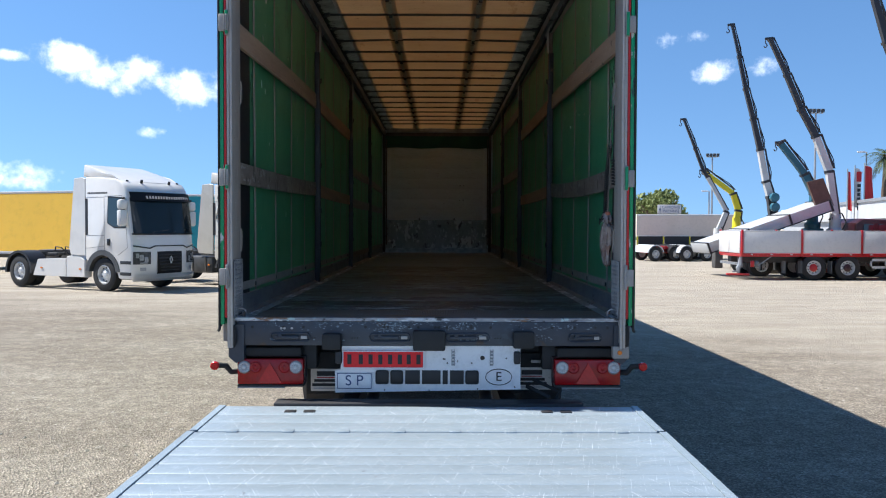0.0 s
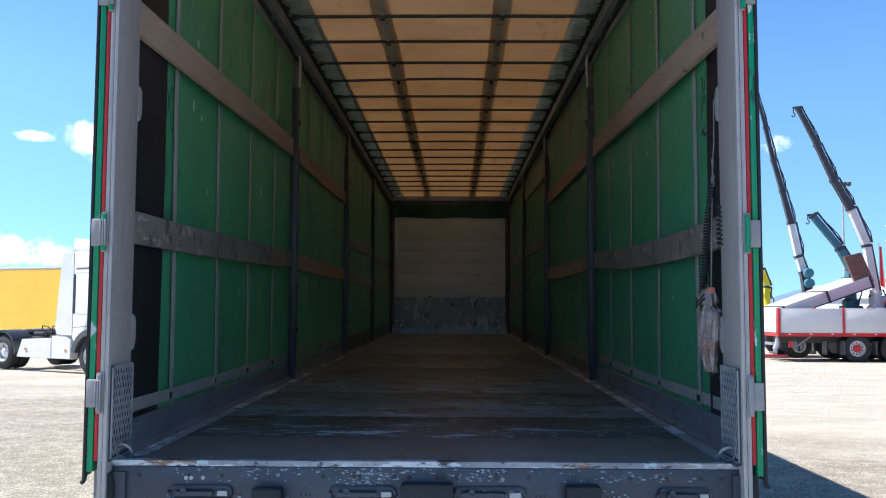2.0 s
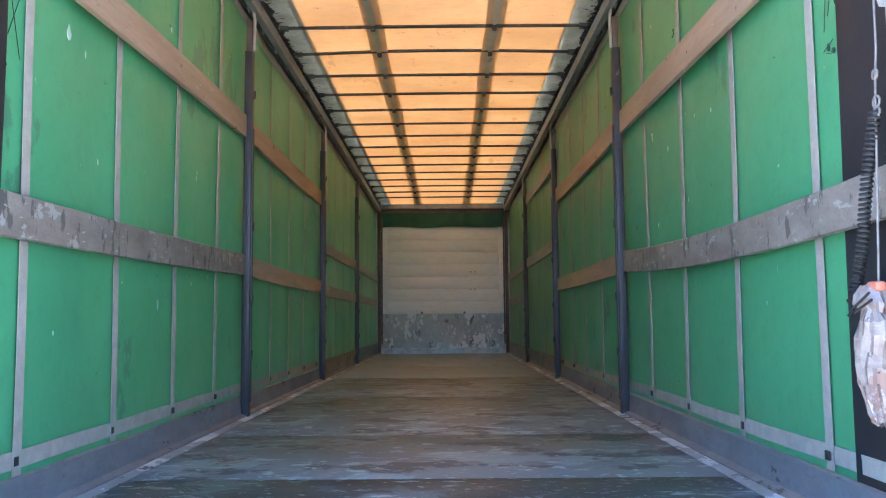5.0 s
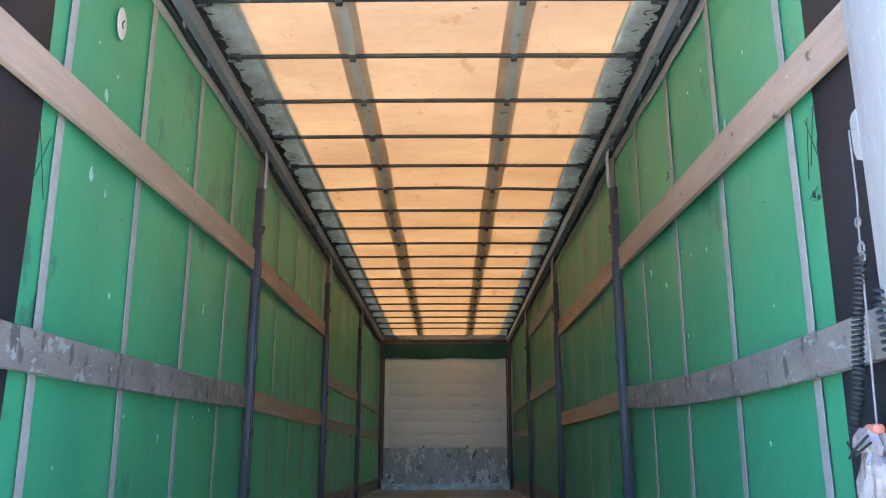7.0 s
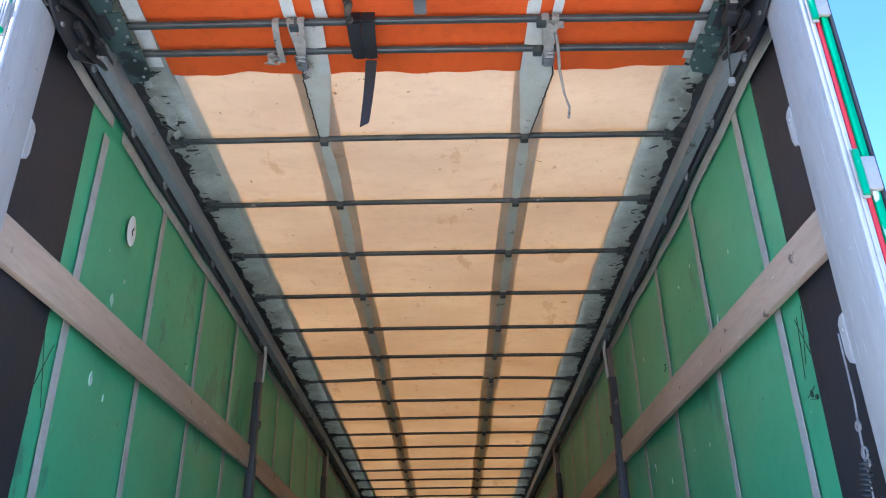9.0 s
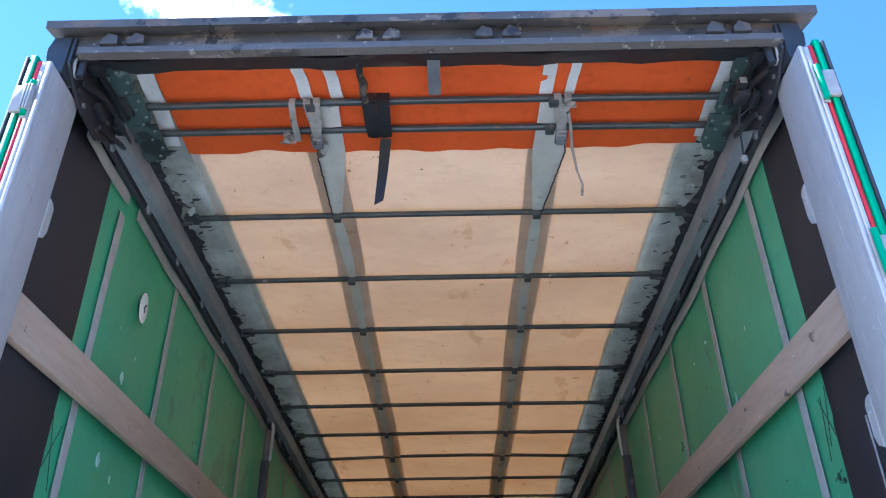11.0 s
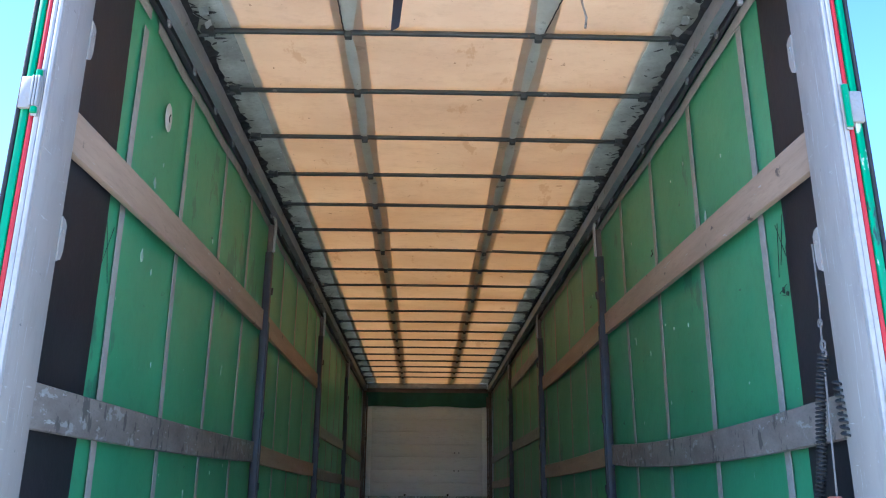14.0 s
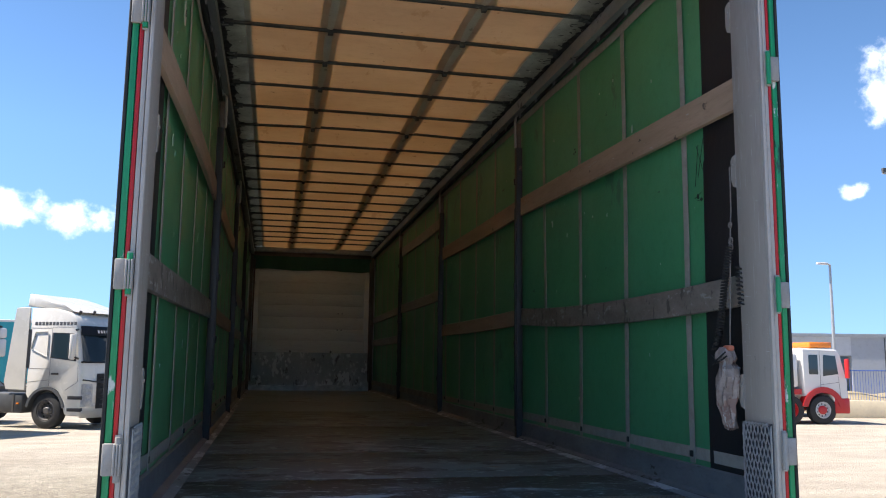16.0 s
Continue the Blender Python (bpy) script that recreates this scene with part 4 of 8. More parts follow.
for s in (-1, 1):
    bm = B()
    box(bm, 1.194, 1.226, -0.03, 0.165, 1.09, 3.83, 0.004)
    box(bm, 1.228, 1.275, 0.04, 0.16, 1.09, 3.83)
    pillar = part("rear_pillar", rear(bm, s), M["pillar"], trailer, "scratched grey aluminium rear corner pillar")
    bm = B()
    box(bm, 1.194, 1.209, -0.048, -0.029, 1.06, 3.83, 0.003)
    box(bm, 1.211, 1.228, -0.044, -0.029, 1.06, 3.83, 0.003)
    part("edge_profile", rear(bm, s), M["white_alu"], pillar, "white painted edge profile")
    # cut-out catches along the inner edge
    for z in (1.72, 2.66, 3.36):
        bm = B()
        prism(bm, [(0.16, z - 0.07), (0.182, z - 0.06), (0.194, z - 0.03), (0.194, z + 0.055), (0.18, z + 0.07), (0.16, z + 0.075)], 1.19, 1.2, "yz")
        tube(bm, [(1.191, 0.178, z + 0.03), (1.186, 0.178, z + 0.03)], 0.007, 8)
        part("catch", rear(bm, s), M["pillar"], pillar)
    # expanded metal guard at the foot
    # dark sheet added behind the mesh, standing in for shade in its openings
    bm = B()
    box(bm, 1.188, 1.1935, -0.028, 0.165, 1.24, 1.6)
    part("guard_backing", rear(bm, s), M["beam"], pillar)
    bm = B()
    for i in range(8):
        for j in range(12):
            y, z = -0.016 + i * 0.0245, 1.262 + j * 0.0285
            if j % 2 and i == 7:
                continue
            y += 0.01225 * (j % 2)
            a, c, d = (y - 0.01225, z), (y + 0.01225, z), (y, z + 0.0285)
            for p, q in ((a, d), (d, c)):
                bar(bm, (1.184, p[0], p[1]), (1.1825, q[0], q[1]), 0.003, 0.0042)
    for y0, y1, z0, z1 in ((-0.03, -0.024, 1.245, 1.6), (0.16, 0.166, 1.245, 1.6), (-0.03, 0.166, 1.594, 1.6), (-0.03, 0.166, 1.245, 1.251)):
        box(bm, 1.182, 1.187, y0, y1, z0, z1)
    part("mesh_guard", rear(bm, s), M["mesh_guard"], pillar, "pale expanded steel mesh guard", smooth=0)
    bm = B()
    ring = [(1.16 + 0.032 * math.cos(a), 0.03 - 0.02 * math.sin(a), 1.272 + 0.03 * math.sin(a)) for a in [2 * math.pi * k / 16 for k in range(17)]]
    tube(bm, ring, 0.006, 7)
    part("lashing_ring", rear(bm, s), M["galv"], pillar, "bright steel lashing ring")

# open rear door leaves, folded back along the sides, seen edge on
for s in (-1, 1):
    bm = B()
    box(bm, 1.247, 1.269, -0.046, 0.02, 1.205, 3.86, 0.003)
    box(bm, 1.266, 1.292, 0.022, 0.052, 1.21, 3.84)
    door = part("rear_door", rear(bm, s), M["door_green"], trailer, "green rear door folded back against the side")
    bm = B()
    box(bm, 1.283, 1.294, 0.055, 1.2, 1.2, 3.86, 0.003)
    part("door_skin", mirrored(bm, s), M["door_green"], door)
    bm = B()
    box(bm, 1.2295, 1.2455, -0.042, -0.005, 1.245, 3.84, 0.005)
    part("seal", rear(bm, s), M["red_seal"], door, "red rubber door seal")
    bm = B()
    box(bm, 1.2705, 1.282, -0.05, 0.01, 1.19, 3.85, 0.003)
    tube(bm, [(1.274, -0.04, 1.2), (1.277, -0.042, 1.175), (1.286, -0.04, 1.165)], 0.009, 6)
    part("gasket", rear(bm, s), M["rubber"], door, "black rubber gasket strip")
    for z in (1.5, 2.11, 3.05, 3.66):
        bm = B()
        tube(bm, [(1.224, -0.058, z - 0.068), (1.224, -0.058, z + 0.072)], 0.01, 10)
        part("hinge_pin", rear(bm, s), M["hinge"] if z < 2 else M["door_green"], door, "" if z < 2 else "green painted hinge pin")
        bm = B()
        box(bm, 1.23, 1.272, -0.062, -0.046, z - 0.052, z + 0.052, 0.004)
        box(bm, 1.214, 1.234, -0.056, -0.049, z - 0.075, z + 0.08, 0.002)
        if s < 0:
            for k in range(3):
                box(bm, 1.211 + k * 0.009, 1.218 + k * 0.009, -0.0735, -0.057, z - 0.05, z + 0.05, 0.002)
        part("hinge", rear(bm, s), M["hinge"], door, "cast aluminium door hinge")

# header over the rear opening
bm = B()
prism(bm, [(-0.025, 4.006), (-0.03, 4.036), (0.0, 4.05), (0.22, 4.11), (0.22, 4.09), (0.03, 4.021)], -1.285, 1.295, "yz")
prism(bm, [(0.03, 3.93), (0.03, 4.04), (0.19, 4.08), (0.19, 4.01)], -1.25, 1.25, "yz")
header = part("header_beam", bm, M["header"], trailer, "grimy steel header beam over the rear opening")
bm = B()
prism(bm, [(0.0, 3.912), (0.0, 3.94), (0.015, 3.95), (0.04, 3.945), (0.04, 3.92), (0.03, 3.908)], -1.17, 1.17, "yz")
part("header_rail", bm, M["header_edge"], header, "grimy worn lower edge rail of the header")
bm = B()
sheet(bm, (-1.12, 0.05, 3.955), (2.24, 0, 0), (0, 0.13, 0.045), 30, 2, 0.004, lambda a, b: (0, 0.01 * math.sin(a * 40), -0.03 * (1 - b) - 0.006 * math.sin(a * 23)))
part("header_flap", bm, M["black_steel"], header)
for x in (-1.03, -0.17, 0.23, 1.0):
    for dx in (-0.045, 0.045):
        bm = B()
        prism(bm, [(x + dx - 0.03, 3.955), (x + dx + 0.03, 3.955), (x + dx + 0.026, 3.99), (x + dx - 0.005, 4.005), (x + dx - 0.026, 3.975)], 0.0, 0.035, "xz")
        part("door_catch", bm, M["header"], header)
for s in (-1, 1):
    # cheek plate, corner block and pins, black to stand for the shaded depth
    bm = B()
    prism(bm, [(0.015, 4.0), (0.015, 3.885), (0.09, 3.83), (0.16, 3.8), (0.3, 3.79), (0.43, 3.88), (0.43, 4.0)], 1.176, 1.186, "yz")
    prism(bm, [(1.188, 3.836), (1.188, 4.004), (1.25, 4.004), (1.268, 3.95), (1.262, 3.9), (1.235, 3.836)], 0.01, 0.09, "xz", 0.008)
    box(bm, 1.105, 1.18, 0.06, 0.66, 3.998, 4.006)
    head = part("corner_plate", rear(bm, s), M["black_steel"], trailer, "grimy black steel upper corner plate filling the shaded depth")
    bm = B()
    tube(bm, [(1.15, 0.05, 3.85), (1.15, 0.05, 3.995)], 0.013, 10)
    for p, q in (((1.16, 0.1, 3.87), (1.145, 0.22, 3.915)), ((1.145, 0.22, 3.915), (1.14, 0.34, 3.93)), ((1.15, 0.34, 3.93), (1.155, 0.5, 3.94)), ((1.14, 0.16, 3.96), (1.13, 0.4, 3.975)), ((1.165, 0.28, 3.83), (1.16, 0.48, 3.9))):
        bar(bm, p, q, 0.01, 0.018)
    cbox(bm, (1.145, 0.12, 3.965), (0.045, 0.06, 0.04), 0.003)
    cbox(bm, (1.16, 0.25, 3.875), (0.022, 0.07, 0.03), 0.003)
    cbox(bm, (1.12, 0.33, 3.975), (0.04, 0.1, 0.02), 0.003)
    cbox(bm, (1.155, 0.4, 3.925), (0.03, 0.05, 0.03), 0.003)
    part("lock_linkage", rear(bm, s), M["black_steel"], head)
    bm = B()
    tube(bm, [(1.172, 0.062 + 0.024 * math.sin(a), 3.905 + 0.04 * math.cos(a)) for a in [2 * math.pi * i / 14 for i in range(15)]], 0.0055, 6)
    part("ring", rear(bm, s), M["hinge"], head, "bright steel ring")
    for y, z in ((0.11, 3.85), (0.16, 3.825), (0.21, 3.93), (0.28, 3.815), (0.34, 3.9), (0.39, 3.95)):
        bm = B()
        tube(bm, [(1.177, y, z), (1.168, y, z)], 0.009, 8)
        part("corner_bolt", rear(bm, s), M["header_edge"], head)
    for k, (y0, y1, x0, x1) in enumerate(((0.08, 0.31, 1.07, 1.165), (0.27, 0.48, 1.06, 1.165), (0.43, 0.66, 1.05, 1.15))):
        bm = B()
        z = 3.99 - 0.007 * k
        prism(bm, [(x0, y0), (x1, y0 + 0.01), (x1 + 0.01, y1), (x0 + 0.03, y1 - 0.02), (x0 + 0.005, y1 - 0.07)], z - 0.006, z, "xy")
        bmesh.ops.scale(bm, vec=(s, 1, 1), verts=bm.verts)
        plate_ob = part("carriage_plate", bm, M["green_black"], trailer, "grimy dark green bow carriage plate")
        for q in range(4):
            bm = B()
            x, y = x0 + 0.018 + 0.024 * (q % 2), y0 + 0.035 + q * (y1 - y0 - 0.08) / 3
            tube(bm, [(s * x, y, z - 0.005), (s * x, y, z - 0.011)], 0.006, 8)
            part("rivet", bm, M["rail_top"], plate_ob)
bm = B()
cbox(bm, (1.1, 0.22, 3.925), (0.036, 0.03, 0.036), 0.006)
cbox(bm, (1.11, 0.27, 3.915), (0.05, 0.07, 0.045), 0.008)
lamp_box = part("work_lamp", bm, M["black"], trailer, "small black lamp housing with a hanging lead")
bm = B()
tube(bm, [(1.11, 0.3, 3.9), (1.115, 0.36, 3.84), (1.125, 0.4, 3.79), (1.13, 0.42, 3.755)], 0.0035, 6)
tube(bm, [(1.12, 0.2, 3.93), (1.15, 0.24, 3.9), (1.14, 0.3, 3.88), (1.115, 0.33, 3.87)], 0.003, 6)
part("lead", bm, M["black"], lamp_box)
bm = B()
cbox(bm, (1.1, 0.203, 3.925), (0.026, 0.006, 0.026), 0.002)
part("lamp_face", bm, M["hinge"], lamp_box)
bm = B()
cbox(bm, (1.131, 0.424, 3.745), (0.02, 0.022, 0.028), 0.003)
part("lamp_plug", bm, M["hinge"], lamp_box, "pale loose plug")

# side structure: lower rail, upper rails, curtains, straps, posts, slats
BLACK_END = {-1: 0.585, 1: 0.56}


def slat_sag(y, a, b, depth):
    t = (y - a) / (b - a)
    return -depth * 4 * t * (1 - t)


random.seed(11)
for s in (-1, 1):
    bm = B()
    prism(bm, [(1.2, FLOOR), (1.2, FLOOR + 0.018), (1.232, FLOOR + 0.03), (1.24, 1.352), (1.252, 1.358), (1.275, 1.352), (1.275, 1.0), (1.235, 1.0), (1.235, FLOOR)], 0.166, FRONT, "xz")
    part("side_rail", mirrored(bm, s), M["rail"], trailer, "scuffed galvanised lower side rail")
    bm = B()
    prism(bm, [(1.225, 1.352), (1.225, 1.43), (1.24, 1.43), (1.24, 1.352)], POSTS[1] + 0.1, FRONT - 0.05, "xz")
    part("kick_board", mirrored(bm, s), M["slat_alu"], trailer)
    # upper longitudinal rails
    bm = B()
    prism(bm, [(1.165, 3.9), (1.17, 4.0), (1.2, 4.02), (1.215, 3.99), (1.21, 3.9)], 0.42, FRONT, "xz")
    top = part("roof_rail", mirrored(bm, s), M["rail_top"], trailer, "grimy dark aluminium roof rail")
    bm = B()
    prism(bm, [(1.219, 3.885), (1.219, 3.925), (1.23, 3.938), (1.237, 3.925), (1.237, 3.885)], 0.29, FRONT, "xz")
    prism(bm, [(1.215, 3.945), (1.215, 3.96), (1.245, 3.96), (1.245, 3.945)], 0.29, FRONT, "xz")
    part("curtain_track", mirrored(bm, s), M["post"], top, "dark curtain running track")
    bm = B()
    prism(bm, [(1.245, 3.92), (1.235, 4.04), (1.235, 4.12), (1.3, 4.12), (1.3, 3.92)], 0.15, FRONT + 0.1, "xz")
    part("roof_beam", mirrored(bm, s), M["dark_alu"], top)
    for k in range(30):
        y = 0.46 + k * 0.42
        bm = B()
        tube(bm, [(1.206, y, 3.88), (1.216, y, 3.88)], 0.011, 8)
        cbox(bm, (1.212, y, 3.9), (0.012, 0.03, 0.03))
        part("track_roller", mirrored(bm, s), M["rail_top"], top)
    # curtain cloth
    edge = BLACK_END[s]

    def wave(y, z):
        return 0.006 * math.sin(y * 2.1 + s) * math.sin(z * 1.3) + 0.004 * math.sin(y * 8.6)

    bm = B()
    sheet(bm, (s * WALL, edge, 1.2), (0, FRONT + 0.06 - edge, 0), (0, 0, 2.75), 90, 10, 0.003, lambda a, b: (wave(edge + a * (FRONT - edge), 1.2 + b * 2.75), 0, 0))
    curtain = part("curtain", bm, M["curtain"], trailer, "green PVC side curtain with grey webbing straps")
    bm = B()
    sheet(bm, (s * (WALL - 0.006), 0.12, 1.2), (0, edge - 0.1, 0), (0, 0, 2.75), 6, 20, 0.003, lambda a, b: (0.008 * math.sin(b * 7) * a * (1 - a) * 4 * s, 0.012 * math.sin(b * 5 + s) * a, 0))
    part("curtain_end", bm, M["curtain_black"], curtain, "black PVC end strip of the curtain")
    inner = WALL - 0.012
    y, k = 0.745, 0
    while y < FRONT - 0.2:
        w = 0.024
        bm = B()
        up = 2.42 if k == 0 and s < 0 else 2.475
        sheet(bm, (s * inner, y - w, 1.36), (0, 2 * w, 0), (0, 0, up), 1, 14, 0.003, lambda a, b, y=y: (wave(y, 1.36 + b * 2.5), 0.006 * math.sin(b * 6 + y), 0))
        part("strap", bm, M["strap"], curtain)
        bm = B()
        cbox(bm, (s * (inner - 0.005), y, 1.405), (0.008, 0.03, 0.03), 0.004)
        part("strap_rivet", bm, M["black"], curtain)
        y += 0.717
        k += 1
    bm = B()
    sheet(bm, (s * (inner + 0.004), 0.17, 1.38), (0, FRONT - 0.3, 0), (0, 0, 0.055), 60, 1, 0.003, lambda a, b: (wave(0.28 + a * (FRONT - 0.4), 1.4), 0, 0.012 * math.cos(a * 3) - 0.01))
    part("hem_strap", bm, M["strap"], curtain, "grey horizontal webbing hem")
    runs = ((0.33, 0.77), (0.87, FRONT - 0.2)) if s < 0 else ((0.26, FRONT - 0.2),)
    for a0, a1 in runs:
        bm = B()
        sheet(bm, (s * (inner - 0.002), a0, 3.833), (0, a1 - a0, 0), (0, 0, 0.056), 60, 1, 0.003, lambda a, b, a0=a0, a1=a1: (wave(a0 + a * (a1 - a0), 3.83), 0, 0.004 * math.sin(a0 + a * (a1 - a0) * 3)))
        part("top_hem", bm, M["strap"], curtain, "grey upper hem of the curtain")
    # nicks, scuffs and scribbles on the cloth
    nick_rng = random.Random(90 + s)
    nicks = [(1.085, 3.22, 0.05), (1.025, 2.865, 0.05), (1.98, 1.915, 0.04), (1.3, 2.45, 0.02), (2.5, 2.6, 0.025)] if s < 0 else [(1.355, 3.197, 0.045), (2.73, 2.851, 0.04), (1.1, 3.4, 0.02), (2.1, 2.4, 0.02), (1.75, 2.75, 0.025)]
    nicks += [(nick_rng.uniform(0.7, 6.5), nick_rng.uniform(1.5, 3.7), nick_rng.uniform(0.008, 0.024)) for _ in range(26)]
    for y, z, size in nicks:
        bm = B()
        x = s * WALL + wave(y, z) - s * 0.006
        n = 7
        ring = [(y + size * 0.24 * nick_rng.uniform(0.6, 1.4) * math.cos(2 * math.pi * k / n), z + size * 0.55 * nick_rng.uniform(0.6, 1.3) * math.sin(2 * math.pi * k / n)) for k in range(n)]
        prism(bm, ring, x, x + s * 0.003, "yz")
        part("nick", bm, M["nick"], curtain, "small pale nick in the curtain")
    strokes = [((0.625, 2.9), (0.7, 2.66)), ((0.7, 2.88), (0.63, 2.72)), ((0.6, 2.68), (0.63, 2.62))] if s < 0 else [((0.55, 2.92), (0.61, 2.74)), ((0.62, 2.9), (0.56, 2.76)), ((0.6, 2.9), (0.64, 2.7)), ((0.585, 2.66), (0.65, 2.64)), ((0.6, 2.62), (0.63, 2.63))]
    for (y0, z0), (y1, z1) in strokes:
        bm = B()
        x = s * (WALL - 0.007)
        bar(bm, (x + wave(y0, z0), y0, z0), (x + wave(y1, z1), y1, z1), 0.0015, 0.0022)
        part("scribble", bm, M["smudge"], curtain)
    for y, z, size in (((0.6, 2.64, 0.03), (1.62, 3.05, 0.02), (3.0, 2.2, 0.03)) if s < 0 else ((0.61, 2.64, 0.025), (2.3, 3.3, 0.02))):
        for q in range(4):
            bm = B()
            cy, cz, r = y + nick_rng.uniform(-0.02, 0.02), z + nick_rng.uniform(-0.015, 0.015), size * nick_rng.uniform(0.25, 0.6)
            x = s * WALL + wave(cy, cz) - s * 0.006
            prism(bm, [(cy + r * nick_rng.uniform(0.5, 1.2) * math.cos(k * 0.9), cz + r * nick_rng.uniform(0.4, 0.9) * math.sin(k * 0.9)) for k in range(7)], x, x + s * 0.003, "yz")
            part("smudge", bm, M["smudge"], curtain)
    # sliding posts
    for y in POSTS:
        bm = B()
        box(bm, 1.188, 1.24, y, y + 0.065, FLOOR, 3.62, 0.006)
        box(bm, 1.18, 1.19, y + 0.015, y + 0.05, FLOOR + 0.1, 3.1, 0.003)
        post = part("post", mirrored(bm, s), M["post"], trailer, "dark blue-black steel sliding side post")
        bm = B()
        box(bm, 1.192, 1.232, y + 0.005, y + 0.055, 3.6, 3.83, 0.006)
        part("post_head", mirrored(bm, s), M["brown_post"], post)
        bm = B()
        tube(bm, [(1.184, y + 0.02, 3.62), (1.18, y + 0.02, 3.78), (1.183, y + 0.03, 3.84), (1.19, y + 0.03, 3.88), (1.2, y + 0.03, 3.9)], 0.011, 7)
        part("lever", mirrored(bm, s), M["white_alu"], post, "pale steel locking lever")
        for z in (1.6, 1.95, 2.42, 3.3):
            bm = B()
            tube(bm, [(1.19, y + 0.02, z), (1.176, y + 0.02, z), (1.174, y + 0.02, z + 0.05)], 0.007, 6)
            part("slat_pocket", mirrored(bm, s), M["post"], post)
    # removable slats in each bay
    bays = ((0.165, POSTS[0]), (POSTS[0] + 0.08, POSTS[1]), (POSTS[1] + 0.08, POSTS[2]), (POSTS[2] + 0.08, FRONT - 0.08))
    rows = {0: [(2.09, 2.135, 0.13, "slat_alu"), (2.965, 3.04, 0.143, "slat_wood")], 1: [(2.135, 2.13, 0.125, "slat_alu" if s > 0 else "slat_wood"), (3.04, 3.045, 0.145, "slat_wood")],
            2: [(2.565, 2.58, 0.12, "slat_wood"), (2.11, 2.11, 0.12, "slat_wood")], 3: [(2.58, 2.56, 0.115, "slat_wood"), (2.115, 2.11, 0.12, "slat_wood")]}
    if s > 0:
        rows[2] = [(3.46, 3.48, 0.13, "slat_wood"), (2.57, 2.58, 0.125, "slat_wood")]
        rows[1][0] = (2.135, 2.13, 0.125, "slat_wood")
    for bay, items in rows.items():
        a, b = bays[bay]
        for z0, z1, h, mat in items:
            bm = B()
            n = 16
            depth = 0.045 if (bay == 0 and mat == "slat_alu" and s > 0) else 0.014 if bay == 0 else 0.006
            rings = []
            for i in range(n + 1):
                y = a + (b - a) * i / n
                z = z0 + (z1 - z0) * i / n + slat_sag(y, a, b, depth if mat == "slat_alu" else 0.01)
                x = 1.222 + (-0.018 * 4 * (i / n) * (1 - i / n) if bay == 0 else 0)
                rings.append([bm.verts.new(p) for p in ((x, y, z), (x + 0.004, y, z - 0.003), (x + 0.024, y, z - 0.003), (x + 0.024, y, z + h + 0.003), (x + 0.004, y, z + h + 0.003), (x, y, z + h))])
            for r0, r1 in zip(rings, rings[1:]):
                for k in range(6):
                    bm.faces.new((r0[k], r0[(k + 1) % 6], r1[(k + 1) % 6], r1[k]))
            bm.faces.new(rings[0][::-1])
            bm.faces.new(rings[-1])
            part("slat", mirrored(bm, s), M["slat_grey"] if bay > 1 and mat == "slat_wood" else M[mat], trailer, "scratched grey aluminium side slat" if mat == "slat_alu" else "grey side slat, its colour offsetting the orange roof light" if bay > 1 else "bare softwood side slat")

# round repair patch on the curtain
bm = B()
lathe(bm, [(0.052, 0.0), (0.056, 0.002), (0.05, 0.004), (0.01, 0.0045)], pose(-WALL + 0.014, 1.118, 3.55, 0, 90, 0) @ Matrix.Diagonal((1.25, 0.8, 1, 1)), 20)
patch = part("repair_patch", bm, M["patch_white"], trailer, "round off-white patch on the green curtain")
bm = B()
bar(bm, (-WALL + 0.02, 1.128, 3.57), (-WALL + 0.02, 1.112, 3.545), 0.003, 0.005)
bar(bm, (-WALL + 0.02, 1.112, 3.545), (-WALL + 0.02, 1.125, 3.53), 0.003, 0.004)
part("patch_mark", bm, M["ink"], patch)

# roof: tarpaulin, belts, bows
ROOF, BOWS = 4.05, [1.14, 1.72] + [2.31 + 0.598 * k for k in range(18)]


def billow(x, y):
    k = (y - 2.31) / 0.598
    return 0.012 * math.sin(math.pi * (k % 1.0)) + 0.004 * math.sin(x * 6 + y * 3)


bm = B()
sheet(bm, (-1.02, 0.12, ROOF + 0.004), (2.04, 0, 0), (0, FRONT, 0), 20, 110, 0.003, lambda a, b: (0, 0, billow(-1.02 + a * 2.04, 0.12 + b * FRONT)))
roof = part("roof_tarpaulin", bm, M["tarp"], trailer, "cream roof tarpaulin lit through by the sun")
bm = B()
sheet(bm, (-1.01, 0.17, ROOF - 0.012), (2.075, 0, 0), (0, 0.515, 0), 60, 10, 0.004, lambda a, b: (0, b * (0.006 * math.sin(a * 31) + 0.005 * math.sin(a * 67 + 1)), 0.008 * math.sin(a * 26) * math.sin(b * 4) - 0.012 * math.sin(a * 3.1) * b))
band = part("orange_band", bm, M["orange"], trailer, "orange tarpaulin band at the rear of the roof")
for x, w, lean in ((-0.49, 0.046, 0.024), (-0.378, 0.046, 0.026), (0.43, 0.05, 0.0), (0.526, 0.036, -0.008)):
    bm = B()
    sheet(bm, (x - w / 2, 0.18, ROOF - 0.022), (w, 0, 0), (0, 0.185, 0), 1, 10, 0.003, lambda a, b, lean=lean: (lean * b + 0.003 * math.sin(b * 5), 0, -0.004 * math.sin(b * 9)))
    part("white_webbing", bm, M["white_web"], band)
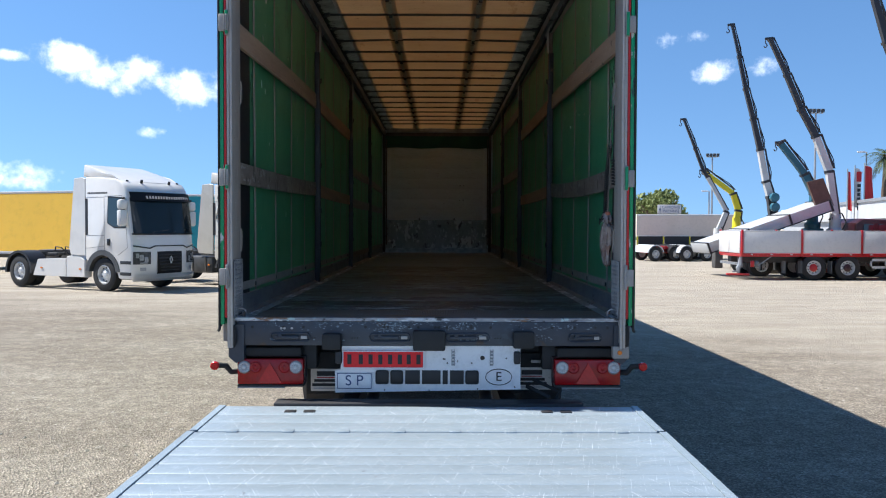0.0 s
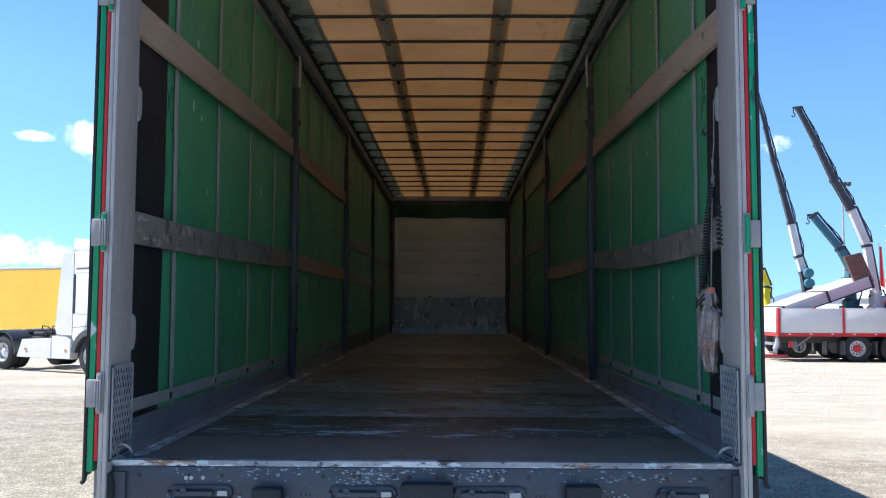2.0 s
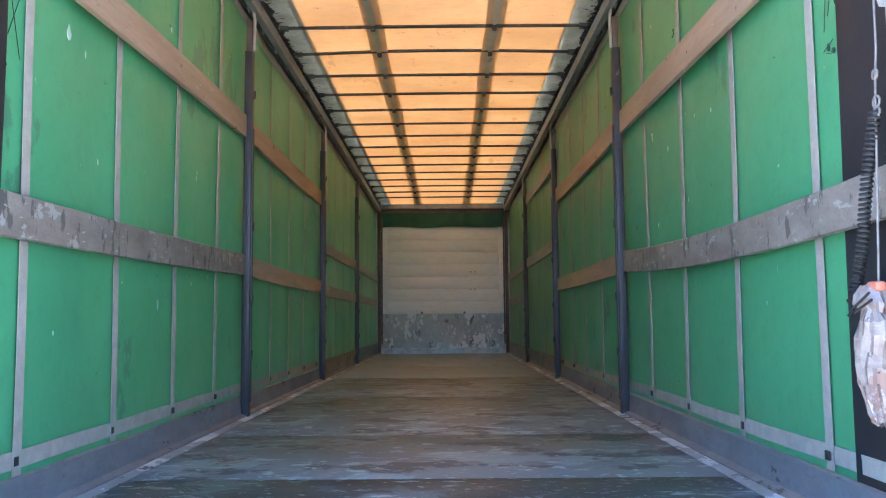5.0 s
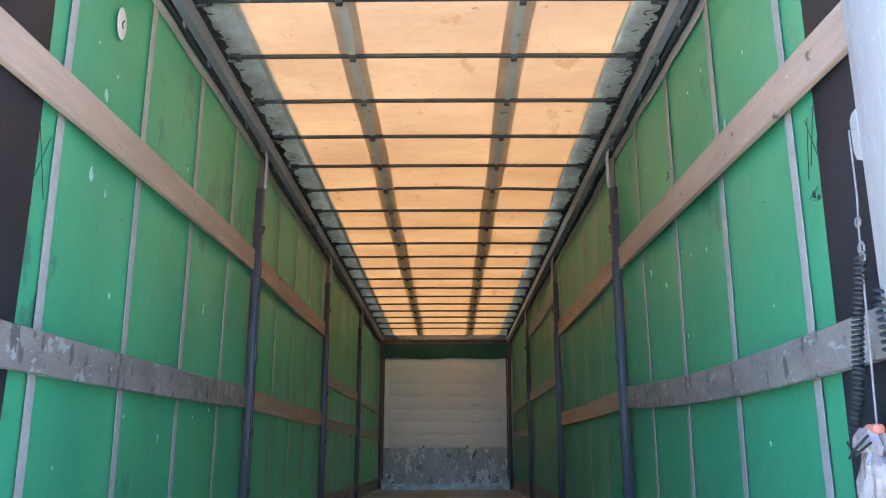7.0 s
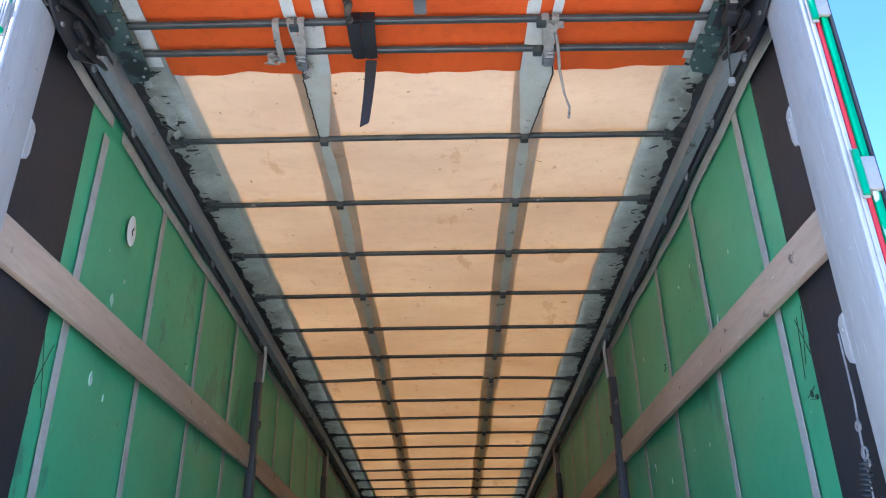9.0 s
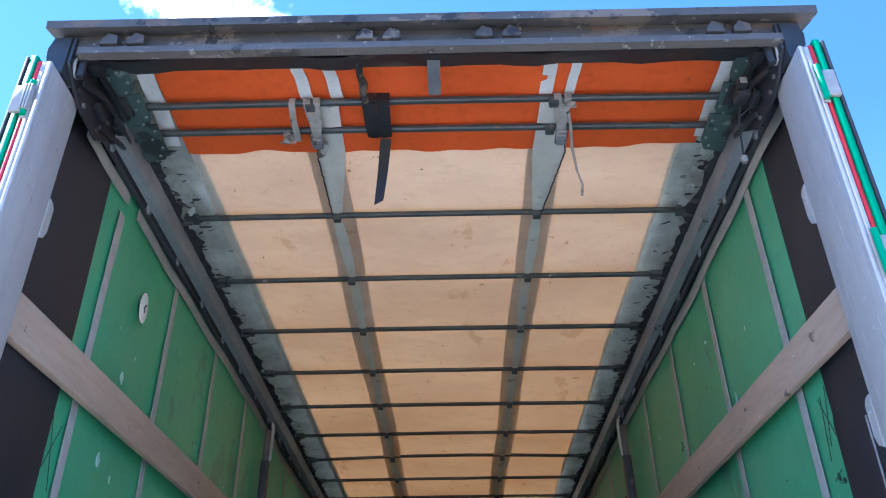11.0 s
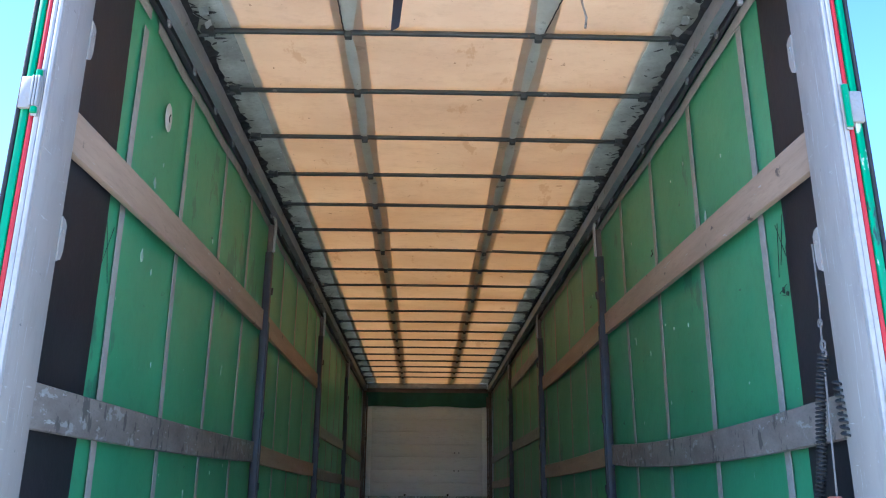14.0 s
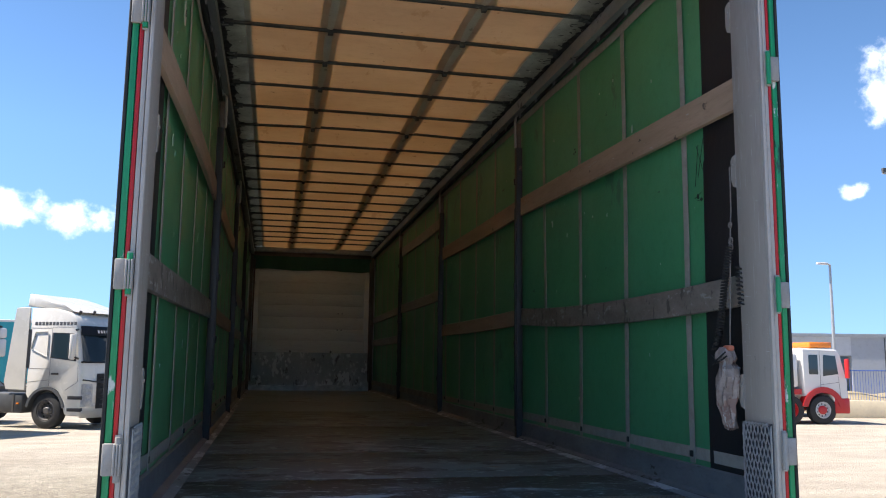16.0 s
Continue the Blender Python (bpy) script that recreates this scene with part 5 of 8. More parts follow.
for x, w in ((-1.032, 0.062), (1.068, 0.05)):
    bm = B()
    sheet(bm, (x - w / 2, 0.18, ROOF - 0.024), (w, 0, 0), (0, 0.44, 0), 1, 8, 0.003, lambda a, b, x=x: (-0.02 * b if x < 0 else 0.0, 0, -0.005 * math.sin(b * 8)))
    part("edge_webbing", bm, M["white_web"], band)


def crumple(x, y, k):
    """Small creases in slack cloth."""
    return noise.noise(Vector((x * 9, y * 5, k))) * 0.5 + noise.noise(Vector((x * 22, y * 14, k + 4))) * 0.5


def tape_edge(y, s):
    """Half width and middle of the folded tape: wide over the orange band, gathered at each bow."""
    if y < 0.69:
        t = (y - 0.36) / 0.33
        return (0.034 + 0.026 * t, -0.388 - 0.034 * t) if s < 0 else (0.04 + 0.03 * t, 0.45 + 0.02 * t)
    if y < 1.14:
        t = (y - 0.69) / 0.45
        return (0.06 - 0.039 * t, -0.422 - 0.033 * t) if s < 0 else (0.07 - 0.049 * t, 0.47 - 0.013 * t)
    k = min(range(len(BOWS)), key=lambda i: abs(BOWS[i] - y))
    return 0.019 + 0.008 * min(1.0, abs(BOWS[k] - y) / 0.2) + 0.003 * noise.noise(Vector((y * 7, 2, 0))), s * 0.456 + 0.004 * math.sin(y * 5 + s)


for s in (-1, 1):
    bm = B()
    sheet(bm, (s * 0.455 - 0.07, 0.66, ROOF - 0.01), (0.14, 0, 0), (0, FRONT - 0.71, 0), 3, 110, 0.003, lambda a, b: (0.006 * math.sin(b * 30), 0, billow(0.455, 0.66 + b * 12.79) - 0.004))
    part("roof_belt", bm, M["belt"], roof, "wide grey-beige webbing belt along the roof")
    # folded tape hanging a little below the belt, gathered where it crosses each bow
    bm = B()
    n = 330
    rings = []
    for k in range(n + 1):
        y = 0.36 + (FRONT - 0.42) * k / n
        w, cx = tape_edge(y, s)
        z = ROOF - (0.038 if y < 0.7 else max(0.02, 0.038 - (y - 0.7) * 0.05)) + billow(0.455, y) * 0.6 + 0.003 * noise.noise(Vector((y * 11, s, 3)))
        dz = 0.006 * noise.noise(Vector((y * 16, s, 8)))
        rings.append([bm.verts.new(p) for p in ((cx - w, y, z), (cx, y, z - 0.005), (cx + w, y, z - dz), (cx + w, y, z - dz + 0.002), (cx, y, z - 0.003), (cx - w, y, z + 0.002))])
    for r0, r1 in zip(rings, rings[1:]):
        for k in range(6):
            bm.faces.new((r0[k], r0[(k + 1) % 6], r1[(k + 1) % 6], r1[k]))
    part("belt_tape", bm, M["belt_tape"], roof, "pale folded tape gathered at every bow")
    # stitched dark edge of the tape up to the first bow
    bm = B()
    pts = []
    for k in range(30):
        y = 0.6 + 0.53 * k / 29
        w, cx = tape_edge(y, s)
        pts.append((cx + s * w * 0.93 + 0.006 * noise.noise(Vector((y * 40, s, 1))), y, ROOF - 0.042 + 0.01 * (k / 29)))
    tube(bm, pts, 0.0032, 5)
    part("tape_seam", bm, M["black_steel"], roof, "oily dark stitched edge of the tape")
    # slack, crumpled side hem
    bm = B()
    sheet(bm, (s * 1.122 - 0.13, 0.12, ROOF + 0.034), (0.26, 0, 0), (0, FRONT - 0.02, 0), 8, 420, 0.003,
          lambda a, b, s=s: (0.006 * crumple(s, b * 12, 7), 0, 0.02 * crumple(a * 0.2, b * 12.8, s) * (0.1 + (a if s > 0 else 1 - a)) - 0.02 * (a if s > 0 else 1 - a)))
    part("roof_hem", bm, M["belt_side"], roof, "slack crumpled pale side hem of the roof tarpaulin")
    bm = B()
    rng = random.Random(31 + s)
    n = 420
    inner_edge, outer_edge = [], []
    for k in range(n + 1):
        y = 0.62 + (FRONT - 0.8) * k / n
        rag = 0.04 * noise.noise(Vector((y * 5.0, 3.0 * s, 0))) + 0.03 * noise.noise(Vector((y * 21.0, 7.0, s))) + 0.014 * noise.noise(Vector((y * 60.0, 2.0, s)))
        z = ROOF - 0.044 + 0.008 * noise.noise(Vector((y * 14.0, 1.0, s)))
        inner_edge.append(bm.verts.new((s * (1.138 + rag), y, z)))
        outer_edge.append(bm.verts.new((s * 1.18, y, z - 0.012)))
    for k in range(n):
        bm.faces.new((inner_edge[k], inner_edge[k + 1], outer_edge[k + 1], outer_edge[k]))
    part("roof_edge", bm, M["black_steel"], roof, "oily black ragged edge of the sliding roof", smooth=0)
    # oily smears dragged over the hem by the carriages
    bm = B()
    for k in range(110):
        y = 0.68 + 9.0 * rng.random() ** 1.6
        x, r, turn = 1.15 - 0.08 * rng.random() ** 3, rng.uniform(0.008, 0.03), rng.uniform(-0.9, 0.9)
        n = 9
        ring = []
        for q in range(n):
            a = 2 * math.pi * q / n
            u, v = r * rng.uniform(0.5, 1.5) * math.cos(a), 0.34 * r * rng.uniform(0.4, 1.5) * math.sin(a)
            ring.append(bm.verts.new((s * (x + u * math.cos(turn) - v * math.sin(turn)), y + u * math.sin(turn) + v * math.cos(turn), ROOF - 0.006 - 0.0003 * (k % 12))))
        bm.faces.new(ring)
    tagged(part("oil_smear", bm, M["black_steel"], roof, smooth=0), kind="stuff")
    # torn flaps of film hanging from the edge behind the carriages
    for k in range(5):
        bm = B()
        y = 0.68 + k * 0.12 + rng.uniform(-0.02, 0.02)
        x, d = 1.08 + rng.uniform(-0.01, 0.035), rng.uniform(0.02, 0.045)
        sheet(bm, (s * x, y, ROOF - 0.034), (s * d, rng.uniform(-0.01, 0.02), -rng.uniform(0.004, 0.014)), (rng.uniform(-0.01, 0.01), rng.uniform(0.03, 0.06), -rng.uniform(0.0, 0.012)), 3, 3, 0.0015, lambda a, b, k=k: (0, 0, 0.012 * crumple(a * 0.3, b * 0.4, k)))
        part("torn_film", bm, M["belt_side"], roof)


def roof_bow(y, z=4.022, sag=0.0, tilt=0.0):
    bm = B()
    pts = [(-1.1 + 2.2 * i / 12, y + tilt * (i / 12 - 0.5), z + sag * math.sin(math.pi * i / 12)) for i in range(13)]
    rings = []
    for p in pts:
        rings.append([bm.verts.new((p[0], p[1] + a, p[2] + b)) for a, b in ((-0.013, -0.007), (-0.008, -0.011), (0.008, -0.011), (0.013, -0.007), (0.013, 0.007), (0.008, 0.011), (-0.008, 0.011), (-0.013, 0.007))])
    for r0, r1 in zip(rings, rings[1:]):
        for k in range(8):
            bm.faces.new((r0[k], r0[(k + 1) % 8], r1[(k + 1) % 8], r1[k]))
    bm.faces.new(rings[0][::-1])
    bm.faces.new(rings[-1])
    ob = part("roof_bow", bm, M["bow"], trailer, "dark steel roof bow")
    for s in (-1, 1):
        bm = B()
        cbox(bm, (s * 0.455, y, z - 0.012), (0.035, 0.035, 0.032), 0.004)
        part("belt_clip", bm, M["bow"], ob)
        bm = B()
        prism(bm, [(y - 0.028, z - 0.016), (y + 0.028, z - 0.016), (y + 0.02, z + 0.014), (y - 0.02, z + 0.014)], s * 1.09, s * 1.15, "yz")
        tube(bm, [(s * 1.12, y + 0.012, z - 0.018), (s * 1.17, y + 0.012, z - 0.018)], 0.01, 8)
        part("bow_carriage", bm, M["bow"], ob)
    return ob


random.seed(7)
for y in BOWS:
    roof_bow(y, tilt=random.uniform(-0.006, 0.006), sag=0.022 if 4.6 < y < 4.8 else 0.004)
roof_bow(0.365, 4.0, 0.006, 0.0)
roof_bow(0.522, 4.0, 0.004, 0.01)

# bulkhead at the front
bm = B()
box(bm, -1.3, 1.3, FRONT + 0.03, FRONT + 0.08, 1.0, 4.12)
bulk = part("bulkhead", bm, M["bulk_board"], trailer, "white boarded front bulkhead with a battered steel kick plate")
n_boards = 7
for i in range(n_boards):
    z0 = 1.965 + i * (3.6 - 1.965) / n_boards
    bm = B()
    box(bm, -1.05, 1.05, FRONT, FRONT + 0.029, z0 + 0.003, z0 + (3.6 - 1.965) / n_boards - 0.003, 0.004)
    part("bulkhead_board", bm, M["bulk_board"], bulk)
for s in (-1, 1):
    bm = B()
    box(bm, 1.052, 1.17, FRONT - 0.012, FRONT + 0.03, 1.966, 3.62, 0.004)
    part("bulkhead_upright", mirrored(bm, s), M["bulk_board"], bulk)
    bm = B()
    box(bm, 1.175, 1.235, FRONT - 0.05, FRONT + 0.03, FLOOR, 3.9, 0.005)
    part("front_post", mirrored(bm, s), M["brown_post"], bulk, "brown steel front corner post")
    bm = B()
    tube(bm, [(s * 1.15, FRONT - 0.07, 1.4), (s * 1.15, FRONT - 0.07, 3.8)], 0.014, 8)
    for z in (1.6, 2.3, 3.0, 3.6):
        cbox(bm, (s * 1.15, FRONT - 0.06, z), (0.035, 0.04, 0.05), 0.004)
    part("tension_tube", bm, M["brown_post"], bulk)
bm = B()
sheet(bm, (-1.17, FRONT - 0.004, FLOOR + 0.1), (2.34, 0, 0), (0, 0, 0.645), 24, 8, 0.004, lambda a, b: (0, 0.006 * math.sin(a * 37) * math.sin(b * 9), 0))
part("kick_plate", bm, M["kick"], bulk, "battered grey-green steel kick plate")
bm = B()
sheet(bm, (-1.17, FRONT - 0.01, FLOOR), (2.34, 0, 0), (0, 0, 0.1), 24, 2, 0.004, lambda a, b: (0, 0.004 * math.sin(a * 50), 0.008 * math.sin(a * 41) * b))
part("scuff_strip", bm, M["kick_low"], bulk, "scuffed bright steel strip at the floor")
for x, z in ((-0.4, 1.985), (0.4, 1.985), (0.52, 2.42), (0.6, 2.42), (0.53, 2.75), (0.61, 2.75)):
    bm = B()
    tube(bm, [(x, FRONT, z), (x, FRONT - 0.006, z)], 0.02 if z < 2 else 0.014, 10)
    part("bulkhead_bolt", bm, M["ink"] if z < 2 else M["galv"], bulk)
bm = B()
box(bm, -1.15, 1.15, FRONT - 0.07, FRONT + 0.02, 3.95, 4.04, 0.006)
part("front_top_beam", bm, M["galv"], bulk, "pale steel front roof beam")
bm = B()
box(bm, -1.18, 1.18, FRONT - 0.03, FRONT + 0.02, 3.85, 3.948, 0.004)
part("front_rail", bm, M["brown_post"], bulk)
bm = B()
sheet(bm, (-1.18, FRONT - 0.035, 3.6), (2.36, 0, 0), (0, 0, 0.27), 40, 6, 0.004, lambda a, b: (0, 0.016 * math.sin(a * 44) * (1 - b * 0.5), 0.012 * math.sin(a * 13) * (1 - b)))
part("green_drape", bm, M["green_drape"], bulk, "dark green tarpaulin drape above the bulkhead")

# chassis beneath
for s in (-1, 1):
    bm = B()
    box(bm, 0.42, 0.56, 0.1, 13.3, 0.78, 1.08)
    part("chassis_rail", mirrored(bm, s), M["chassis"], trailer)
bm = B()
for k in range(24):
    box(bm, -1.18, 1.18, 0.3 + k * 0.55, 0.36 + k * 0.55, 0.98, 1.079)
part("cross_members", bm, M["chassis"], trailer)


def wheel(bm_t, bm_r, c, r=0.52, w=0.3, axis="x", face=1):
    """A tyre and its rim, turned about the axle axis at c; face tells the outer side."""
    m = pose(*c, 0, 90 * face, 0) if axis == "x" else pose(*c, -90 * face, 0, 0)
    lathe(bm_t, [(r * 0.56, -w / 2), (r * 0.9, -w / 2), (r * 0.985, -w * 0.4), (r, -w * 0.2), (r, w * 0.2), (r * 0.985, w * 0.4), (r * 0.9, w / 2), (r * 0.6, w / 2), (r * 0.56, w * 0.4)], m, 36, False)
    lathe(bm_r, [(r * 0.2, -w * 0.3), (r * 0.56, -w * 0.45), (r * 0.57, w * 0.44), (r * 0.52, w * 0.47), (r * 0.48, w * 0.3), (r * 0.44, w * 0.12), (r * 0.3, w * 0.16), (r * 0.24, w * 0.3), (r * 0.16, w * 0.42), (0.01, w * 0.43)], m, 28)
    for k in range(10):
        a = 2 * math.pi * k / 10
        p = m @ Vector((r * 0.285 * math.cos(a), r * 0.285 * math.sin(a), w * 0.15))
        q = m @ Vector((r * 0.285 * math.cos(a), r * 0.285 * math.sin(a), w * 0.3))
        tube(bm_r, [p, q], 0.015, 6)
        a += math.pi / 10
        p = m @ Vector((r * 0.405 * math.cos(a), r * 0.405 * math.sin(a), w * 0.1))
        q = m @ Vector((r * 0.405 * math.cos(a), r * 0.405 * math.sin(a), w * 0.155))
        tube(bm_t, [p, q], 0.029, 8)


for y in (2.9, 4.2, 5.5):
    for s in (-1, 1):
        bt, br = B(), B()
        wheel(bt, br, (s * 1.02, y, 0.5), 0.5, 0.38, "x", s)
        w = part("trailer_wheel", bt, M["rubber"], trailer)
        part("rim", br, M["tank"], w)
    bm = B()
    tube(bm, [(-0.9, y, 0.5), (0.9, y, 0.5)], 0.07, 10)
    part("axle", bm, M["chassis"], trailer)
for s in (-1, 1):
    bm = B()
    box(bm, 0.75, 0.95, 10.6, 10.8, 0.05, 1.05)
    box(bm, 0.68, 1.02, 10.5, 10.9, 0.0, 0.05)
    part("landing_leg", mirrored(bm, s), M["chassis"], trailer)

# tail lamps
for s in (-1, 1):
    bm = B()
    box(bm, 0.785, 1.195, 0.0, 0.09, 0.825, 0.985, 0.01)
    lamp = part("tail_lamp", mirrored(bm, s), M["lens_red"], trailer, "red tail lamp cluster with a triangular reflector")
    bm = B()
    box(bm, 0.78, 1.2, 0.09, 0.13, 0.815, 0.99, 0.006)
    box(bm, 0.785, 1.195, 0.0, 0.09, 0.812, 0.824)
    part("lamp_housing", mirrored(bm, s), M["black"], lamp)
    bm = B()
    box(bm, 0.83 if s > 0 else 0.9, 1.195, -0.004, 0.02, 0.803, 0.8115, 0.002)
    part("lamp_trim", mirrored(bm, s), M["hinge"], lamp, "pale metal strip under the lamp")
    bm = B()
    box(bm, 0.8, 1.2, 0.03, 0.2, 0.99, 1.055, 0.02)
    part("lamp_shroud", mirrored(bm, s), M["rubber"], lamp)
    bm = B()
    prism(bm, [(0.915, 0.836), (1.065, 0.836), (0.99, 0.965)], -0.012, 0.0, "xz")
    part("reflector", mirrored(bm, s), M["lens_bright"], lamp, "bright red triangular reflector")
    for x, mat, r in ((0.83, "lens_clear", 0.036), (1.15, "lens_clear", 0.036), (0.9, "lens_red", 0.034), (1.08, "lens_red", 0.034)):
        bm = B()
        lathe(bm, [(r, 0.0), (r, 0.008), (r * 0.85, 0.014), (r * 0.5, 0.011), (r * 0.3, 0.016), (0.004, 0.018)], pose(s * x, 0.0, 0.935, 90, 0, 0), 20)
        lens = part("lamp_lens", bm, M[mat], lamp)
        # moulded rays round a small bulb
        bm = B()
        for k in range(12):
            a = 2 * math.pi * k / 12
            bar(bm, (s * x + r * 0.35 * math.cos(a), -0.016, 0.935 + r * 0.35 * math.sin(a)), (s * x + r * 0.9 * math.cos(a), -0.012, 0.935 + r * 0.9 * math.sin(a)), 0.0025, 0.003)
        lathe(bm, [(r * 1.02, -0.006), (r * 1.12, 0.0), (r * 1.12, 0.006), (r * 1.02, 0.008)], pose(s * x, -0.002, 0.935, 90, 0, 0), 20, False)
        part("lens_rays", bm, M["lamp_ray"] if mat == "lens_clear" else M["lens_bright"], lens)
    bm = B()
    tube(bm, [(s * 1.17, 0.06, 0.9), (s * 1.24, 0.03, 0.9), (s * 1.27, 0.02, 0.94), (s * 1.31, 0.0, 0.945)], 0.018, 8)
    part("marker_arm", bm, M["rubber"], lamp)
    bm = B()
    lathe(bm, [(0.024, -0.02), (0.027, -0.01), (0.027, 0.012), (0.02, 0.02)], pose(s * 1.33, -0.01, 0.945, 90, 0, 0), 16)
    part("marker_lens", bm, M["lens_bright"], lamp, "round red marker lamp")
    bm = B()
    box(bm, 0.72, 1.14, 0.13, 0.3, 0.9, 1.06, 0.01)
    part("lamp_bracket", mirrored(bm, s), M["black"], lamp)
bm = B()
cbox(bm, (1.19, 0.0, 1.035), (0.1, 0.06, 0.075), 0.006)
side_marker = part("side_marker", bm, M["pillar"], trailer)
bm = B()
tube(bm, [(1.18, -0.03, 1.035), (1.18, -0.038, 1.035)], 0.014, 10)
part("amber_lens", bm, M["amber"], side_marker)

# plates and boards
bm = B()
prism(bm, [(-0.59, 0.91), (-0.555, 0.915), (-0.545, 1.065), (0.57, 1.068), (0.572, 0.795), (-0.588, 0.772)], 0.02, 0.03, "xz")
board = part("name_board", bm, M["sign_white"], trailer, "white enamelled board with bold black lettering")
bm = B()
box(bm, -0.54, -0.033, 0.008, 0.018, 0.928, 1.037, 0.004)
part("registration_plate", bm, M["red_plate"], board, "red registration plate with black characters")
bm = B()
for x0, x1, z0, z1 in ((-0.54, -0.033, 0.928, 0.933), (-0.54, -0.033, 1.032, 1.037), (-0.54, -0.535, 0.933, 1.032), (-0.038, -0.033, 0.933, 1.032)):
    box(bm, x0, x1, 0.004, 0.008, z0, z1)
part("plate_rim", bm, M["sign_white"], board)
for k in range(8):
    x = -0.515 + k * 0.061 + (0.01 if k > 0 else 0) - (0.006 if k > 5 else 0)
    bm = B()
    box(bm, x + 0.004, x + 0.03, 0.0065, 0.008, 0.953, 1.014, 0.0005)
    part("plate_bar", bm, M["ink"], board)
bm = B()
box(bm, -0.58, -0.355, 0.012, 0.019, 0.795, 0.9, 0.004)
part("sp_plate", bm, M["sign_white"], board, "small white plate marked SP in a blue outline")
bm = B()
for x0, x1, z0, z1 in ((-0.575, -0.36, 0.799, 0.803), (-0.575, -0.36, 0.892, 0.896), (-0.575, -0.571, 0.803, 0.892), (-0.364, -0.36, 0.803, 0.892)):
    box(bm, x0, x1, 0.009, 0.012, z0, z1)
part("plate_outline", bm, M["ink_blue"], board)
words("plate_letters", "S P", 0.066, pose(-0.468, 0.01, 0.848, 90, 0, 0), M["ink_blue"], board)
# bold maker's mark, as plain blocks
for k, (w, cut) in enumerate(((0.084, 1), (0.082, 1), (0.094, 0), (0.118, 0), (0.034, 0), (0.088, 0), (0.086, 1))):
    x = (-0.335, -0.243, -0.15, -0.045, 0.084, 0.13, 0.226)[k]
    bm = B()
    box(bm, x, x + w - 0.002, 0.014, 0.019, 0.828, 0.914, 0.012 if cut else 0.001)
    part("board_block", bm, M["ink"], board)
bm = B()
ring = [(0.435 + 0.082 * math.cos(a), 0.016, 0.873 + 0.05 * math.sin(a)) for a in [2 * math.pi * k / 30 for k in range(31)]]
tube(bm, ring, 0.0025, 5)
part("oval_outline", bm, M["ink"], board)
words("board_letter", "E", 0.058, pose(0.435, 0.017, 0.873, 90, 0, 0), M["ink"], board)
bm = B()
tube(bm, [(0.333, 0.021, 0.993), (0.333, 0.014, 0.993)], 0.014, 14)
part("board_hole", bm, M["ink"], board)
for x in (0.15, 0.39):
    bm = B()
    for k in range(5):
        box(bm, x - 0.008, x + 0.008, 0.012, 0.02, 0.945 + k * 0.02, 0.955 + k * 0.02, 0.002)
    box(bm, x - 0.011, x - 0.007, 0.012, 0.02, 0.945, 1.045)
    box(bm, x + 0.007, x + 0.011, 0.012, 0.02, 0.945, 1.045)
    part("board_clip", bm, M["galv"], board)
for x in (-0.565, 0.548):
    bm = B()
    box(bm, x - 0.02, x + 0.02, -0.005, 0.03, 0.955, 1.035, 0.01)
    part("plate_lamp", bm, M["black"], board)
random.seed(5)
for k in range(9):
    bm = B()
    x, z = random.choice(((0.08, 0.985), (0.09, 0.96), (-0.3, 0.79), (0.52, 0.81), (0.0, 0.788), (0.3, 0.798), (0.2, 1.02), (0.47, 0.99), (0.26, 0.96)))
    tube(bm, [(x + k * 0.003, 0.021, z), (x + k * 0.003, 0.016, z)], 0.005, 8)
    part("board_screw", bm, M["chassis"], board)

# mud flaps with printed panels
for s in (-1, 1):
    x1, dz = (0.805, 0.0) if s < 0 else (0.83, 0.012)
    bm = B()
    box(bm, 0.5, x1, 0.24, 0.26, 0.715 + dz, 0.99, 0.008)
    flap = part("mud_flap", mirrored(bm, s), M["rubber"], trailer, "black mud flap with a pale printed panel")
    bm = B()
    box(bm, 0.535, x1 - 0.03, 0.235, 0.239, 0.738 + dz, 0.884 + dz, 0.002)
    panel = part("flap_panel", mirrored(bm, s), M["flap_panel"], flap, "pale printed panel, lettering worn")
    for p0, p1, z0, z1, mat in ((0.6, 0.735, 0.837, 0.868, "ink"), (0.6, 0.733, 0.824, 0.83, "red_paint"), (0.575, 0.752, 0.798, 0.816, "ink"), (0.56, 0.765, 0.77, 0.788, "ink"), (0.585, 0.755, 0.752, 0.76, "flap_text")):
        bm = B()
        box(bm, p0, p1, 0.2325, 0.2348, z0 + dz, z1 + dz)
        part("flap_print", mirrored(bm, s), M[mat], panel)
bm = B()
box(bm, 0.66, 0.81, 0.2, 0.225, 0.932, 0.948)
part("white_bracket", bm, M["white_alu"], trailer)

# tail lift: lowered aluminium platform with its linkage
LIFT_SLOPE = 0.005


def lift_z(y):
    return 0.738 + (y + 0.2) * LIFT_SLOPE


def lift_half(y):
    return 1.248 + (0.0 if y > -0.8 else 0.008)


bm = B()
prism(bm, [(-0.22, lift_z(-0.22) - 0.07), (-0.22, lift_z(-0.22) - 0.031), (-2.2, lift_z(-2.2) - 0.031), (-2.2, lift_z(-2.2) - 0.045)], -1.2, 1.2, "yz")
LIFT = part("tail_lift", bm, M["lift"], trailer, "lowered scratched aluminium tail lift platform")
